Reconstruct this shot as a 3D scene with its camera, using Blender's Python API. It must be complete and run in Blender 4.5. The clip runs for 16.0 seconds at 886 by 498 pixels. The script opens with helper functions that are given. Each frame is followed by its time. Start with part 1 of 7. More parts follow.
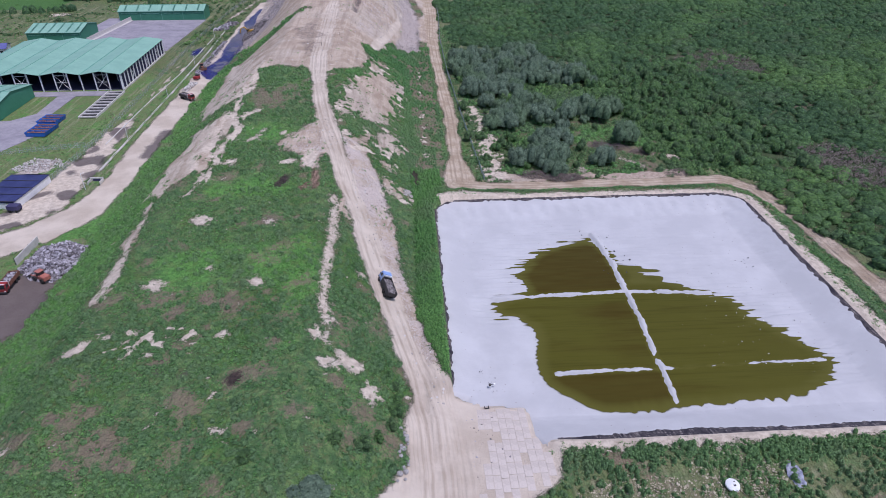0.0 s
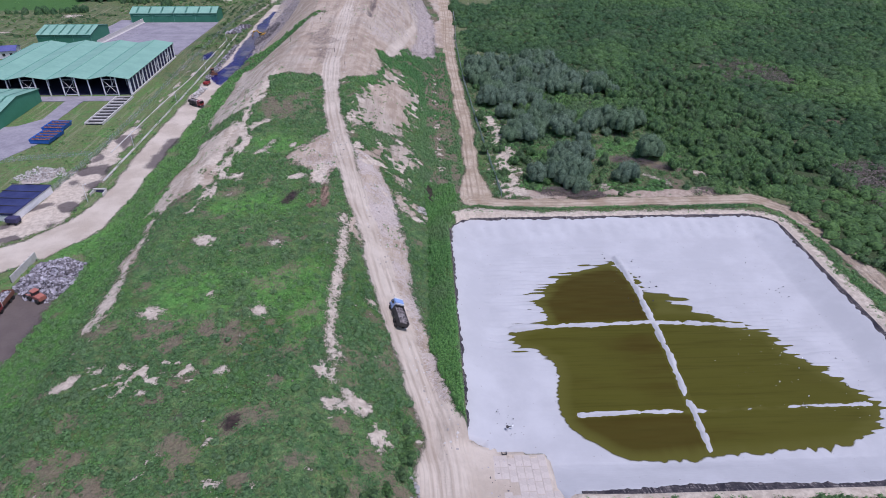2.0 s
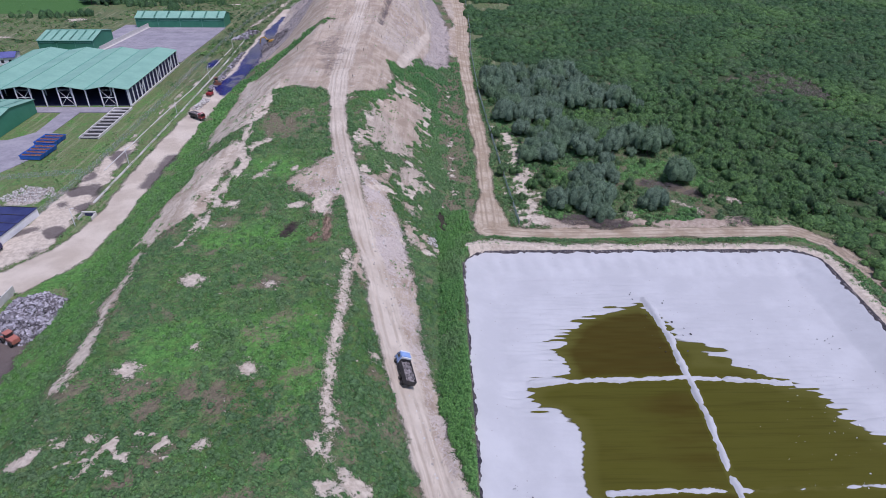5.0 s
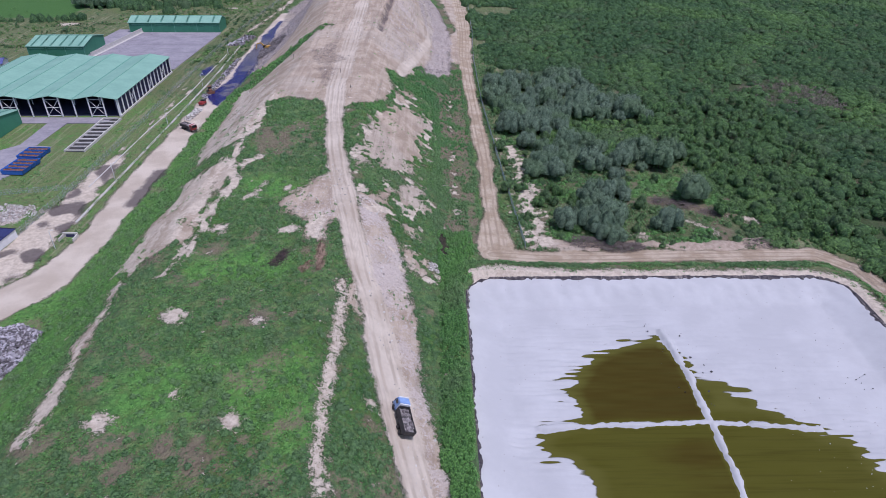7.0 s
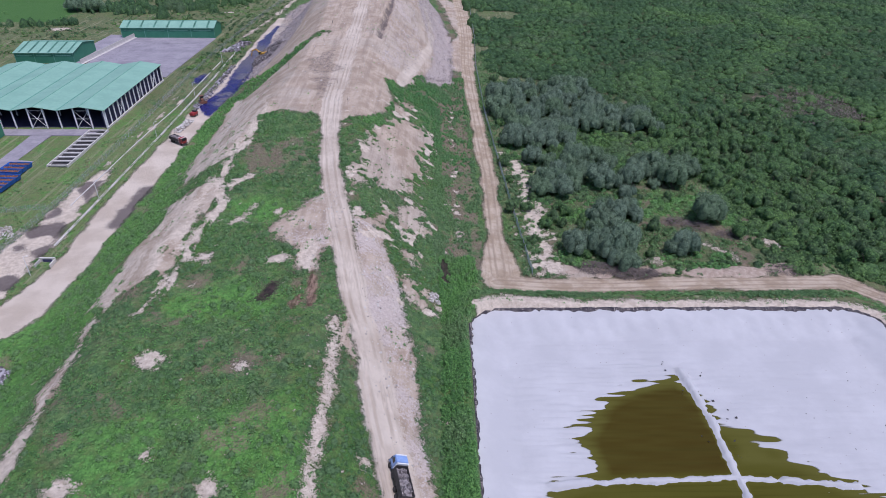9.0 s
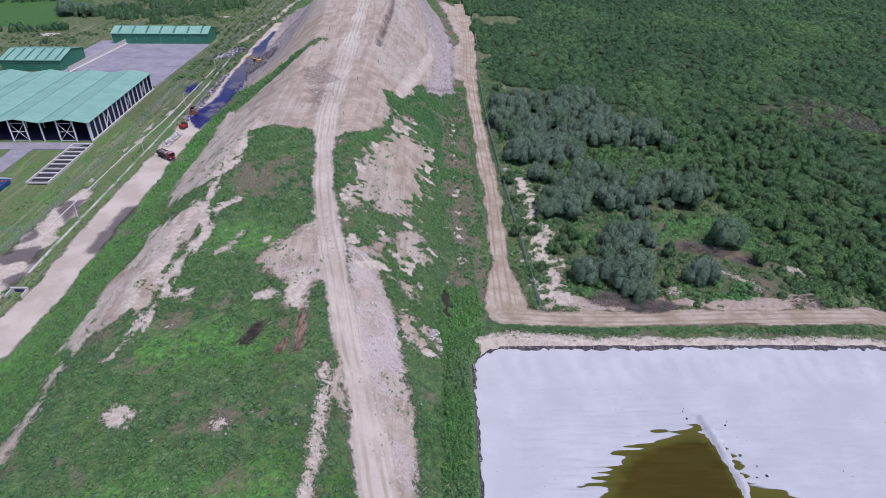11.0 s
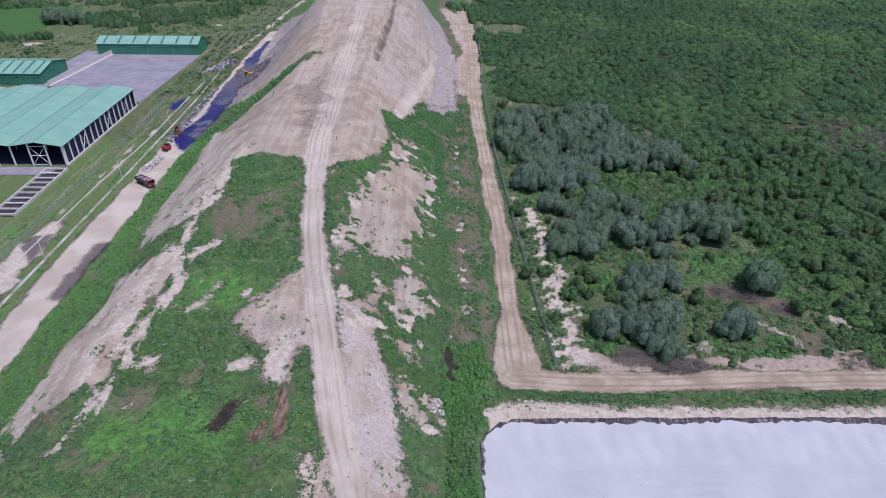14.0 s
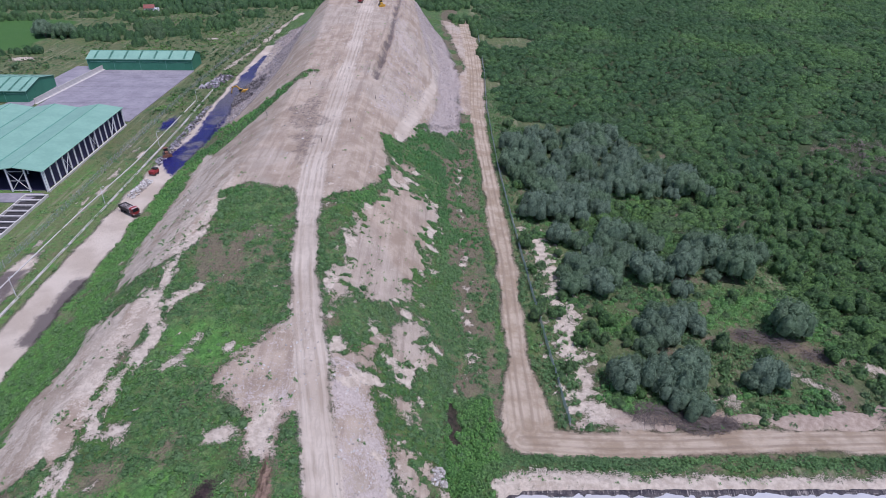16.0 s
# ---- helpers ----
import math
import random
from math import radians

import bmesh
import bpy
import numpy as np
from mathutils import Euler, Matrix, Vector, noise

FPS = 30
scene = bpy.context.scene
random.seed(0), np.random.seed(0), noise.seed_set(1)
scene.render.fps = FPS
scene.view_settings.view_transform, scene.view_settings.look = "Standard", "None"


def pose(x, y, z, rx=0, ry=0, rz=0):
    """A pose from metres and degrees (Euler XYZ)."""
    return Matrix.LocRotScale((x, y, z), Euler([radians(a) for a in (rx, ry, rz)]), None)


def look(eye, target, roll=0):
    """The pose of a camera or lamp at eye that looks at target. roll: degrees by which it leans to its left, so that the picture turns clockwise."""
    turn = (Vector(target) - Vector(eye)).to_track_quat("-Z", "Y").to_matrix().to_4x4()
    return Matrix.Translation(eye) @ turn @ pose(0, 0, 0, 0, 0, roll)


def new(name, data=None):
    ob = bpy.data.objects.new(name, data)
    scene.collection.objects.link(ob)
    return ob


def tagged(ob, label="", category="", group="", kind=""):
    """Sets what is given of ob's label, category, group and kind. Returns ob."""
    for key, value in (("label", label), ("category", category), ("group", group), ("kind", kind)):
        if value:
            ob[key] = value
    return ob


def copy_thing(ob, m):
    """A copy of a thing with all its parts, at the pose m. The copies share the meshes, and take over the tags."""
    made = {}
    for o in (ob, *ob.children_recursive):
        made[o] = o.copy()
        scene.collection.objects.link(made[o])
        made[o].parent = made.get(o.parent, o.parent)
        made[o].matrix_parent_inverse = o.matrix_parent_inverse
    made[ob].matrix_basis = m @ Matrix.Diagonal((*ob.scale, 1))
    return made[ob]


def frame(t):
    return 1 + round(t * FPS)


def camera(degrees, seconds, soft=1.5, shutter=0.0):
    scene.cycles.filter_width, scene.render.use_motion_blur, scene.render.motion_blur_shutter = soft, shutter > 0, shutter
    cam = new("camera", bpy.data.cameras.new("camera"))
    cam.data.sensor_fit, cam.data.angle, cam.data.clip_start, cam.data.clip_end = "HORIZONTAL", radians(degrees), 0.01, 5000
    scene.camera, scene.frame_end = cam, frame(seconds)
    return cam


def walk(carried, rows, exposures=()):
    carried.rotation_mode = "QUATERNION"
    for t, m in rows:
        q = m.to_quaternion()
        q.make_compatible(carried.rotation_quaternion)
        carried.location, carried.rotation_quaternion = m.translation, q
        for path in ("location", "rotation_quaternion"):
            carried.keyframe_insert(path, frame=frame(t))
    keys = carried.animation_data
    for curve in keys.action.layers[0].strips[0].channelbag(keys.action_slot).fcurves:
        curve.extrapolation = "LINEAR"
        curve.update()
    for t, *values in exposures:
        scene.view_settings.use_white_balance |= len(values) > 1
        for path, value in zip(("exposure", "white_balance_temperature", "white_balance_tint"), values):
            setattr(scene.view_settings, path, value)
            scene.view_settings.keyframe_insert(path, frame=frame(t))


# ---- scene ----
cam = camera(69.8, 16.0, soft=0.8)
METRES, EYE, TILT, LEAN, TURN = 108.7, 97.5, 0.0, 0.0, -3.6
ROWS = [
    (0.0, 0.0, 0.0, 0.0, 0.04, -32.38, -0.06),
    (0.5, -0.0042, 0.0247, -0.0001, -1.17, -32.38, -0.08),
    (1.0, -0.0093, 0.0494, -0.0002, -1.36, -32.36, -0.15),
    (1.5, -0.0084, 0.0799, -0.0, 0.55, -32.35, -0.19),
    (2.0, -0.0099, 0.1063, -0.0003, 1.38, -32.34, -0.24),
    (2.5, -0.0105, 0.1328, -0.0004, 2.01, -32.33, -0.27),
    (3.0, -0.0106, 0.1598, -0.0003, 2.44, -32.34, -0.27),
    (3.5, -0.0126, 0.1919, -0.0003, 2.52, -32.34, -0.3),
    (4.0, -0.0142, 0.2194, 0.0002, 2.55, -32.36, -0.31),
    (6.5, -0.0239, 0.3674, 0.0013, 2.7, -32.37, -0.34),
    (7.0, -0.0258, 0.3971, 0.0014, 2.73, -32.37, -0.35),
    (7.5, -0.0281, 0.4322, 0.0011, 2.76, -32.36, -0.35),
    (8.0, -0.03, 0.4624, 0.0012, 2.78, -32.36, -0.37),
    (8.5, -0.0322, 0.4979, 0.001, 2.8, -32.36, -0.38),
    (9.0, -0.0334, 0.5235, 0.0006, 2.84, -32.35, -0.38),
    (11.5, -0.0429, 0.6891, -0.0005, 2.99, -32.31, -0.46),
    (12.0, -0.0454, 0.7207, -0.0009, 3.0, -32.29, -0.47),
    (12.5, -0.0479, 0.7582, -0.0006, 3.05, -32.29, -0.46),
    (13.0, -0.0501, 0.7853, 0.0001, 3.07, -32.28, -0.46),
    (13.5, -0.0533, 0.8234, 0.0009, 3.08, -32.28, -0.48),
    (14.0, -0.0562, 0.8565, 0.0014, 3.09, -32.28, -0.49),
    (14.5, -0.0591, 0.8953, 0.0022, 3.13, -32.23, -0.5),
    (15.0, -0.0618, 0.9232, 0.0019, 3.14, -32.17, -0.5),
    (15.5, -0.0653, 0.9631, 0.0022, 3.17, -31.87, -0.51),
    (16.0, -0.0677, 0.997, 0.0028, 3.21, -31.66, -0.49),
]
walk(cam, [(t, pose(0, 0, EYE, TILT, LEAN, TURN) @ pose(METRES * x, METRES * y, METRES * z, 90 + pitch, roll, yaw)) for t, x, y, z, yaw, pitch, roll in ROWS],
     exposures=[(0.0, -0.325, 5740, 22), (16.0, -0.325, 5740, 22)])

# ---- daylight: high summer sun from behind, on the side of the basin ----
SUN_AZ, SUN_EL = 130.0, 69.0      # degrees from +y towards +x, and above the horizon
world = bpy.data.worlds.new("sky")
scene.world = world
world.use_nodes = True
sky = world.node_tree.nodes.new("ShaderNodeTexSky")
sky.sky_type = "NISHITA"
sky.sun_disc = False
sky.sun_elevation, sky.sun_rotation = radians(SUN_EL), radians(SUN_AZ)
sky.air_density, sky.dust_density = 1.0, 1.6
back = world.node_tree.nodes["Background"]
back.inputs["Strength"].default_value = 0.12
world.node_tree.links.new(sky.outputs["Color"], back.inputs["Color"])
sun = new("sun", bpy.data.lights.new("sun", "SUN"))
sun.data.energy, sun.data.angle, sun.data.color = 3.66, radians(0.5), (1.0, 0.96, 0.91)
sa, se = radians(SUN_AZ), radians(SUN_EL)
sun.matrix_world = look((200 * math.sin(sa), 200 * math.cos(sa), 300), (200 * math.sin(sa) - math.sin(sa) * math.cos(se), 200 * math.cos(sa) - math.cos(sa) * math.cos(se), 300 - math.sin(se)))

# ---- height of the land ----
def ramp(v, xs, zs):
    """Smooth curve through a few stations."""
    xs, zs = np.asarray(xs, float), np.asarray(zs, float)
    out = 0.0
    for d in (-9.0, -4.5, 0.0, 4.5, 9.0):
        out = out + np.interp(v + d, xs, zs)
    return out / 5.0


def sstep(a, b, v):
    u = np.clip((v - a) / (b - a), 0.0, 1.0)
    return u * u * (3 - 2 * u)


# stations along the landfill: foot, crest edges and crest height
MY = (20, 60, 90, 120, 160, 200, 240, 280, 330, 400, 470, 510, 560)
M_FOOT_L = (-95, -95, -95, -95, -94, -94, -93, -93, -92, -93, -94, -92, -80)
M_TOP_L = (-65, -65, -66, -67, -66, -65.5, -63, -58, -55, -56, -60, -62, -60)
M_TOP_R = (-24, -23, -22, -23, -25, -23.5, -24, -26, -29, -28, -20, -18, -24)
M_FOOT_R = (4, 4, 5, 5, 5, 5, 6, 8, 8, 8, 8, 6, -5)
M_HIGH = (13.5, 13.5, 14.2, 14.5, 15.0, 16.2, 19.4, 21, 21.4, 24.5, 29.5, 31, 6)


def basin(x, y):
    """Distance inward from the rim of the lined basin, below 0 outside."""
    cx, cy, hx, hy, r = 59.5, 133.6, 51.5, 50.6, 9.0
    dx, dy = np.abs(x - cx) - (hx - r), np.abs(y - cy) - (hy - r)
    return r - (np.hypot(np.maximum(dx, 0), np.maximum(dy, 0)) + np.minimum(np.maximum(dx, dy), 0))


def height(x, y):
    x, y = np.asarray(x, float), np.asarray(y, float)
    base = -0.6 - 2.0 * sstep(4, 40, x) + 0.0 * y
    fl, tl, tr, fr, hi = (ramp(y, MY, v) for v in (M_FOOT_L, M_TOP_L, M_TOP_R, M_FOOT_R, M_HIGH))
    left = np.clip((x - fl) / (tl - fl), 0, 1)
    right = np.clip((fr - x) / (fr - tr), 0, 1)
    u = np.minimum(left, right)
    u = u + 0.035 * np.sin(u * 2 * math.pi) * -1.0
    mound = hi * u
    z = base + mound
    # raised bank round the basin
    b = basin(x, y)
    bank = np.interp(b, (-9, -5.0, -1.5, 0.0), (0, 2.1, 2.3, 2.3)) * sstep(-7, 6, x + 0.0 * y)
    flat = sstep(96, 70, y) * sstep(40, 10, x) * sstep(-14, 2, x)
    z = np.maximum(z, base + bank + flat * 0.6)
    z = np.where((b > 0) & (u < 0.15), -0.7 - np.interp(b, (0, 9.5, 22, 50), (0, 3.0, 3.35, 3.7)), z)
    # loading ramp that runs down into the basin
    xe = np.interp(y, (80, 86), (28.0, 24.0))
    w = sstep(66, 70, y) * sstep(97, 94.5, y) * sstep(xe + 0.8, xe - 1.2, x) * sstep(3, 9, x)
    z = z * (1 - w) + w * (-0.45 - np.interp(y, (76, 95), (0, 1.9)) * sstep(7, 14, x))
    return z


# ---- plan of the surfaces, metres ----
MAIN = [(4, 64), (4, 76), (3.4, 88), (1.4, 100), (-1.9, 112), (-5, 123), (-8.2, 135), (-11.2, 147), (-14.2, 160.6), (-17, 169), (-19.2, 178.5), (-21.5, 188.5), (-24.2, 200), (-27.3, 213), (-30.2, 228), (-32.6, 244), (-35, 262), (-36.6, 282), (-37.5, 337), (-38, 391), (-38.5, 447), (-38.5, 485)]
LEFT_ROAD = [(-99, 500), (-100, 420), (-99, 360), (-100.5, 320), (-101, 250), (-100.5, 205), (-103, 184), (-111, 170), (-122, 162), (-165, 150)]
RIGHT_ROAD = [(19, 575), (20.5, 500), (20, 450), (17.8, 400), (17.8, 360), (18.5, 315), (19.5, 260), (18.6, 225), (18.5, 200)]
CROSS_ROAD = [(17, 196.5), (30, 196.5), (50, 196.6), (72, 197.6), (95, 198), (112, 198), (120, 190), (125, 166), (126, 138), (127, 110), (127, 40)]
TRACK_L = [(-73, 164), (-71, 152), (-71.2, 143), (-69.6, 134), (-69, 124), (-68.6, 117)]
STRIP = [(-20.9, 163), (-20.1, 153), (-19.9, 144), (-19.8, 134), (-19.7, 122), (-18.9, 111)]
BROWN = [(-27.7, 178), (-26.9, 166.5)]
APRON = [(-31, 221), (-32.3, 213), (-35.3, 207.6), (-38.7, 202.7), (-41, 199.4), (-42, 196.4), (-40.1, 192.5), (-36.7, 190.6), (-33.3, 187.9), (-32.6, 182.6), (-32, 178.6), (-28, 178.6), (-26.8, 182.6), (-26.4, 187.8), (-23, 189), (-22, 197), (-25, 212)]
RUBBLE_R = [(-21, 204), (-18.8, 204), (-15.5, 204), (-13.6, 200.4), (-12.1, 195.3), (-10.3, 189.5), (-8.6, 184), (-7.3, 176), (-5.4, 166.6), (-4, 158), (-3, 148), (-2.4, 139), (-0.5, 132), (0.6, 125), (2.4, 117.8), (4.6, 108.8), (6.6, 101), (8, 94), (4, 90), (1, 102), (-3, 114), (-6, 126), (-9, 137), (-13, 153), (-16, 168), (-18, 180), (-20, 192.5)]
BARE_A = [(-20.8, 259), (-17.9, 268.9), (-13, 283), (-7.1, 286), (-1.8, 287.8), (-0.5, 279.7), (-1.6, 269.7), (-3.7, 262.7), (-3.6, 253.9), (-3, 248.9), (-5.1, 241.6), (-7, 234.7), (-8.1, 229), (-11.3, 226.9), (-15.7, 226), (-19.4, 225.2), (-22.1, 221), (-22.8, 216), (-23.6, 214), (-23.8, 224.8), (-22.6, 232), (-21.9, 241.9), (-21.8, 247.4)]
BARE_B = [(-9.6, 219.3), (-6.7, 225.1), (-3.1, 227.2), (-3.9, 221.3), (-4.5, 217.9), (-1.9, 216.9), (-0.6, 214.9), (-3.8, 212.8), (-4.9, 208.5), (-7.2, 207.6), (-9.1, 208.8), (-9.9, 213.4)]
BARE_C = [(-22, 206.8), (-20.1, 205.3), (-15.9, 207.1), (-12.8, 214.7), (-11.8, 213.5), (-13.4, 207.8), (-13.8, 204.6), (-16.5, 202), (-19.7, 201), (-21.2, 203)]
BARE_D = [(-8.9, 200.3), (-6.3, 200.3), (-4.5, 198), (-6.8, 196.8)]
BARE_E = [(-8, 188.4), (-4.8, 187.8), (-1.6, 186.7), (-0.3, 183.4), (-2, 179.6), (-5.5, 179.3), (-7.4, 183.3)]
BARE_F = [(-15.2, 287), (-11.3, 301.8), (-8, 304.6), (-8.2, 297.4), (-12, 284)]
BARE_G = [(-20.4, 166), (-18.4, 166), (-17, 158), (-15.4, 153), (-17.6, 155), (-19.4, 157)]
BARE_L = [(-77.5, 172), (-76.6, 181), (-76.3, 188.2), (-76.1, 196.1), (-73.6, 200.6), (-73.2, 206.9), (-74.3, 213.5), (-70.1, 216), (-65.4, 217.9), (-63.2, 222), (-60.4, 221), (-57.8, 214.5), (-58.9, 209.2), (-61, 205.8), (-62.4, 202.5), (-61.7, 197.9), (-61.5, 193.4), (-61.7, 189.2), (-61.9, 185.2), (-62.4, 180.2), (-63.8, 175.5), (-67.3, 173.5), (-72, 169)]
BARE_L2 = [(-74, 231), (-79, 241), (-83, 256), (-83.6, 267.2), (-81.5, 276), (-81.7, 291.7), (-83.4, 307.5), (-87, 330), (-65.2, 302), (-60, 278), (-58.4, 266), (-58, 247.7), (-59.6, 239.8), (-61.8, 232.7), (-66.2, 231.6), (-70.1, 230.5)]
SAND_L = [(-61.8, 164), (-61, 169), (-60.2, 173), (-59.6, 178), (-59.1, 184), (-58.9, 190), (-58.6, 196), (-57, 202.6), (-57.4, 209)]
SAND_L2 = [(-60.4, 221), (-61, 227), (-60, 235), (-59, 246), (-58.8, 262)]
DITCH_LINE = [(7.5, 330), (7.2, 300), (7.6, 262), (7.2, 236), (7.5, 215)]
PUDDLE = [(2.8, 204.6), (3.2, 200.5), (2.9, 195.4)]
SAND_M = [(-51.4, 199.1), (-49.5, 201.8), (-48.4, 206.5)]
SAND_N = [(-56.9, 217.3), (-55.1, 219.2), (-51.9, 223.2)]
SAND_FENCE = [(29.7, 280), (31.6, 263), (32.8, 253), (30.4, 240), (30.2, 230), (30.8, 219), (31, 211), (33.8, 206)]
PALE_I = [(-20, 95.8), (-17.6, 98.4), (-15.2, 98.7), (-16.6, 102), (-10.6, 99.3), (-8.6, 96.8), (-10.1, 91.8), (-12.5, 93.9), (-15.6, 93.7), (-18.8, 93.3)]
FAR = [(-83, 276), (-58.4, 263), (-52.5, 270), (-40.4, 266.8), (-38, 263), (-30.8, 260.6), (-22, 268), (-18.5, 276.7), (-16, 289), (-18.4, 310), (-20, 318), (-15, 319), (-8.4, 331), (-7, 346), (2, 360), (9, 370), (11, 440), (9, 510), (-40, 560), (-85, 540), (-97, 500), (-97, 420), (-93, 385), (-88, 362), (-73, 355), (-62, 359), (-53, 372), (-54, 366), (-64, 341), (-75, 332), (-87, 318)]
GREEN_STRIP = [(-88, 352), (-77.4, 355), (-66.9, 354), (-57.6, 356), (-52, 372)]
GREEN_FAR = [(-1, 575), (4.6, 530), (9.4, 482), (12, 458)]
RUB_FAR_R = [(-6, 344), (3, 352), (10, 364), (11, 440), (6, 500), (-8, 560), (-14, 500), (-7, 450), (0, 405), (-1, 372)]
SIDE_PATH = [(-14, 320), (-12.8, 334), (-9.2, 356), (-4.9, 382), (-1.8, 409), (-1.3, 435), (-2.9, 453), (-5, 470)]
TRENCH = [(-25.6, 365), (-24.9, 388), (-23.1, 421), (-22.6, 459), (-22.4, 500)]
PALE_FAR = [(0.3, 582), (10.2, 570), (19.1, 545), (24, 500), (23, 389), (13, 383.4), (8.7, 386.5), (8.6, 439.5), (12, 448), (14.9, 457), (12.6, 479.5), (8.6, 526.5), (3, 562)]
STAIN = [(-52.6, 330), (-46, 342), (-37.5, 324), (-38.6, 298), (-40.5, 274), (-44, 284)]
RUB_MID_R = [(-24, 330), (-12, 345), (-5, 380), (-9, 430), (-12, 500), (-26, 500), (-24, 430), (-22, 380)]
RUB_FAR_L = [(-89, 362), (-84, 376), (-78, 392), (-74, 430), (-74, 480), (-72, 530), (-90, 570), (-101, 520), (-97, 450), (-95, 400), (-95, 366)]
YARD = [(-131, 170), (-124, 200), (-121, 231), (-119, 265), (-115, 265), (-112, 240), (-110, 212), (-110, 190), (-116, 176)]
DARK_YARD = [(-112, 142), (-105, 150), (-92, 148), (-93, 132), (-96, 104), (-130, 104), (-124, 132)]
WET = [(-105, 330), (-96, 318), (-94, 345), (-92, 372), (-95, 400), (-96, 440), (-100, 480), (-103, 440), (-103, 395), (-101, 350)]
ENTRY = [(-1, 88), (-1, 78), (-5, 70), (-12, 60), (14, 66), (25, 73), (28, 81), (25, 86), (25, 94), (10, 97), (5, 104), (0, 104)]
CUT_BANK = [(28, 199.5), (106, 201), (106, 204), (70, 204), (58, 205.5), (40, 206), (28, 203.5)]
RAMP = [(8.5, 68), (25, 72), (27.5, 80), (23.4, 86), (23.4, 93), (9, 95.5)]
FAR_TRACK = [(-262, 418), (-246, 442), (-232, 472), (-226, 478)]
FAR_PATH = [(-114, 452), (-109, 500), (-104, 560), (-100, 600)]
SPOTS = [(-54.3, 148.8, 2.6), (-36.4, 147.6, 1.6), (-34.9, 119.8, 2.2), (-57, 119.4, 2.4), (-36.4, 183.5, 2.8), (-54, 183.5, 2.3), (-8.6, 91.4, 2.0), (-66, 99.2, 2.2), (-61.8, 103.7, 1.1), (-56.7, 103.7, 1.2), (-49.3, 103.3, 1.0), (-46.2, 102.2, 1.1), (-37.7, 102.3, 1.0), (-55.8, 97.8, 1.1), (-51.6, 96.4, 1.0), (-32.6, 76.8, 1.5), (-26.9, 76.8, 0.8), (-46.7, 127, 0.9), (-18, 107.5, 1.3), (-19.4, 103, 1.5), (-11.7, 129.8, 0.9), (-1.5, 96, 1.6), (-41.3, 204.3, 1.0), (-31, 150, 0.5)]
DARK_SPOTS = [(-36.2, 172, 1.6), (-37, 148, 3.2), (-53.5, 174.5, 3.2), (-67, 170.5, 2.2), (-66.8, 76.8, 2.0), (-59.2, 76.6, 2.0), (-52.6, 75.2, 3.4), (-63.6, 72.3, 1.6), (-33, 89.5, 1.9), (-29.8, 91.7, 2.2), (-12.4, 78.8, 1.8), (-5.4, 81.8, 1.8), (-39.6, 73.1, 1.6), (-59.4, 82.8, 1.5), (-62.2, 89.8, 1.6), (-56, 114.6, 2.6), (-26, 107.4, 2.2), (-10, 86.2, 1.4), (-47, 231, 3.0)]


def lattice(seed):
    return np.random.RandomState(seed).rand(257, 257)


LATTICES = {}


def vnoise(x, y, size, seed=1):
    """Value noise between 0 and 1 with lumps of the given size in metres."""
    if seed not in LATTICES:
        LATTICES[seed] = lattice(seed)
    tab = LATTICES[seed]
    ca, sn = math.cos(seed * 1.3), math.sin(seed * 1.3)
    u, v = (np.asarray(x) * ca - np.asarray(y) * sn) / size + 1000.37, (np.asarray(x) * sn + np.asarray(y) * ca) / size + 1000.71
    i, j = np.floor(u).astype(int), np.floor(v).astype(int)
    a, b = u - i, v - j
    a, b = a * a * (3 - 2 * a), b * b * (3 - 2 * b)
    i, j = i % 256, j % 256
    return (tab[i, j] * (1 - a) + tab[i + 1, j] * a) * (1 - b) + (tab[i, j + 1] * (1 - a) + tab[i + 1, j + 1] * a) * b


def vnoise2(x, y, size, seed):
    """Value noise that keeps to the axes, for folds along one of them."""
    ca, sn = math.cos(seed * 1.3), math.sin(seed * 1.3)
    return vnoise(x * ca + y * sn, y * ca - x * sn, size, seed)


def line_gap(x, y, pts):
    """Distance to a polyline."""
    best = np.full(np.shape(x), 1e9)
    for (ax, ay), (bx, by) in zip(pts, pts[1:]):
        dx, dy = bx - ax, by - ay
        t = np.clip(((x - ax) * dx + (y - ay) * dy) / (dx * dx + dy * dy), 0, 1)
        best = np.minimum(best, np.hypot(x - ax - t * dx, y - ay - t * dy))
    return best


def inside(x, y, pts):
    """Metres inside a polygon, below 0 outside."""
    odd = np.zeros(np.shape(x), bool)
    for (ax, ay), (bx, by) in zip(pts, pts[1:] + pts[:1]):
        if ay != by:
            odd ^= ((ay > y) != (by > y)) & (x < (bx - ax) * (y - ay) / (by - ay) + ax)
    d = line_gap(x, y, pts + pts[:1])
    return np.where(odd, d, -d)


def most(*fields):
    out = fields[0]
    for f in fields[1:]:
        out = np.maximum(out, f)
    return out


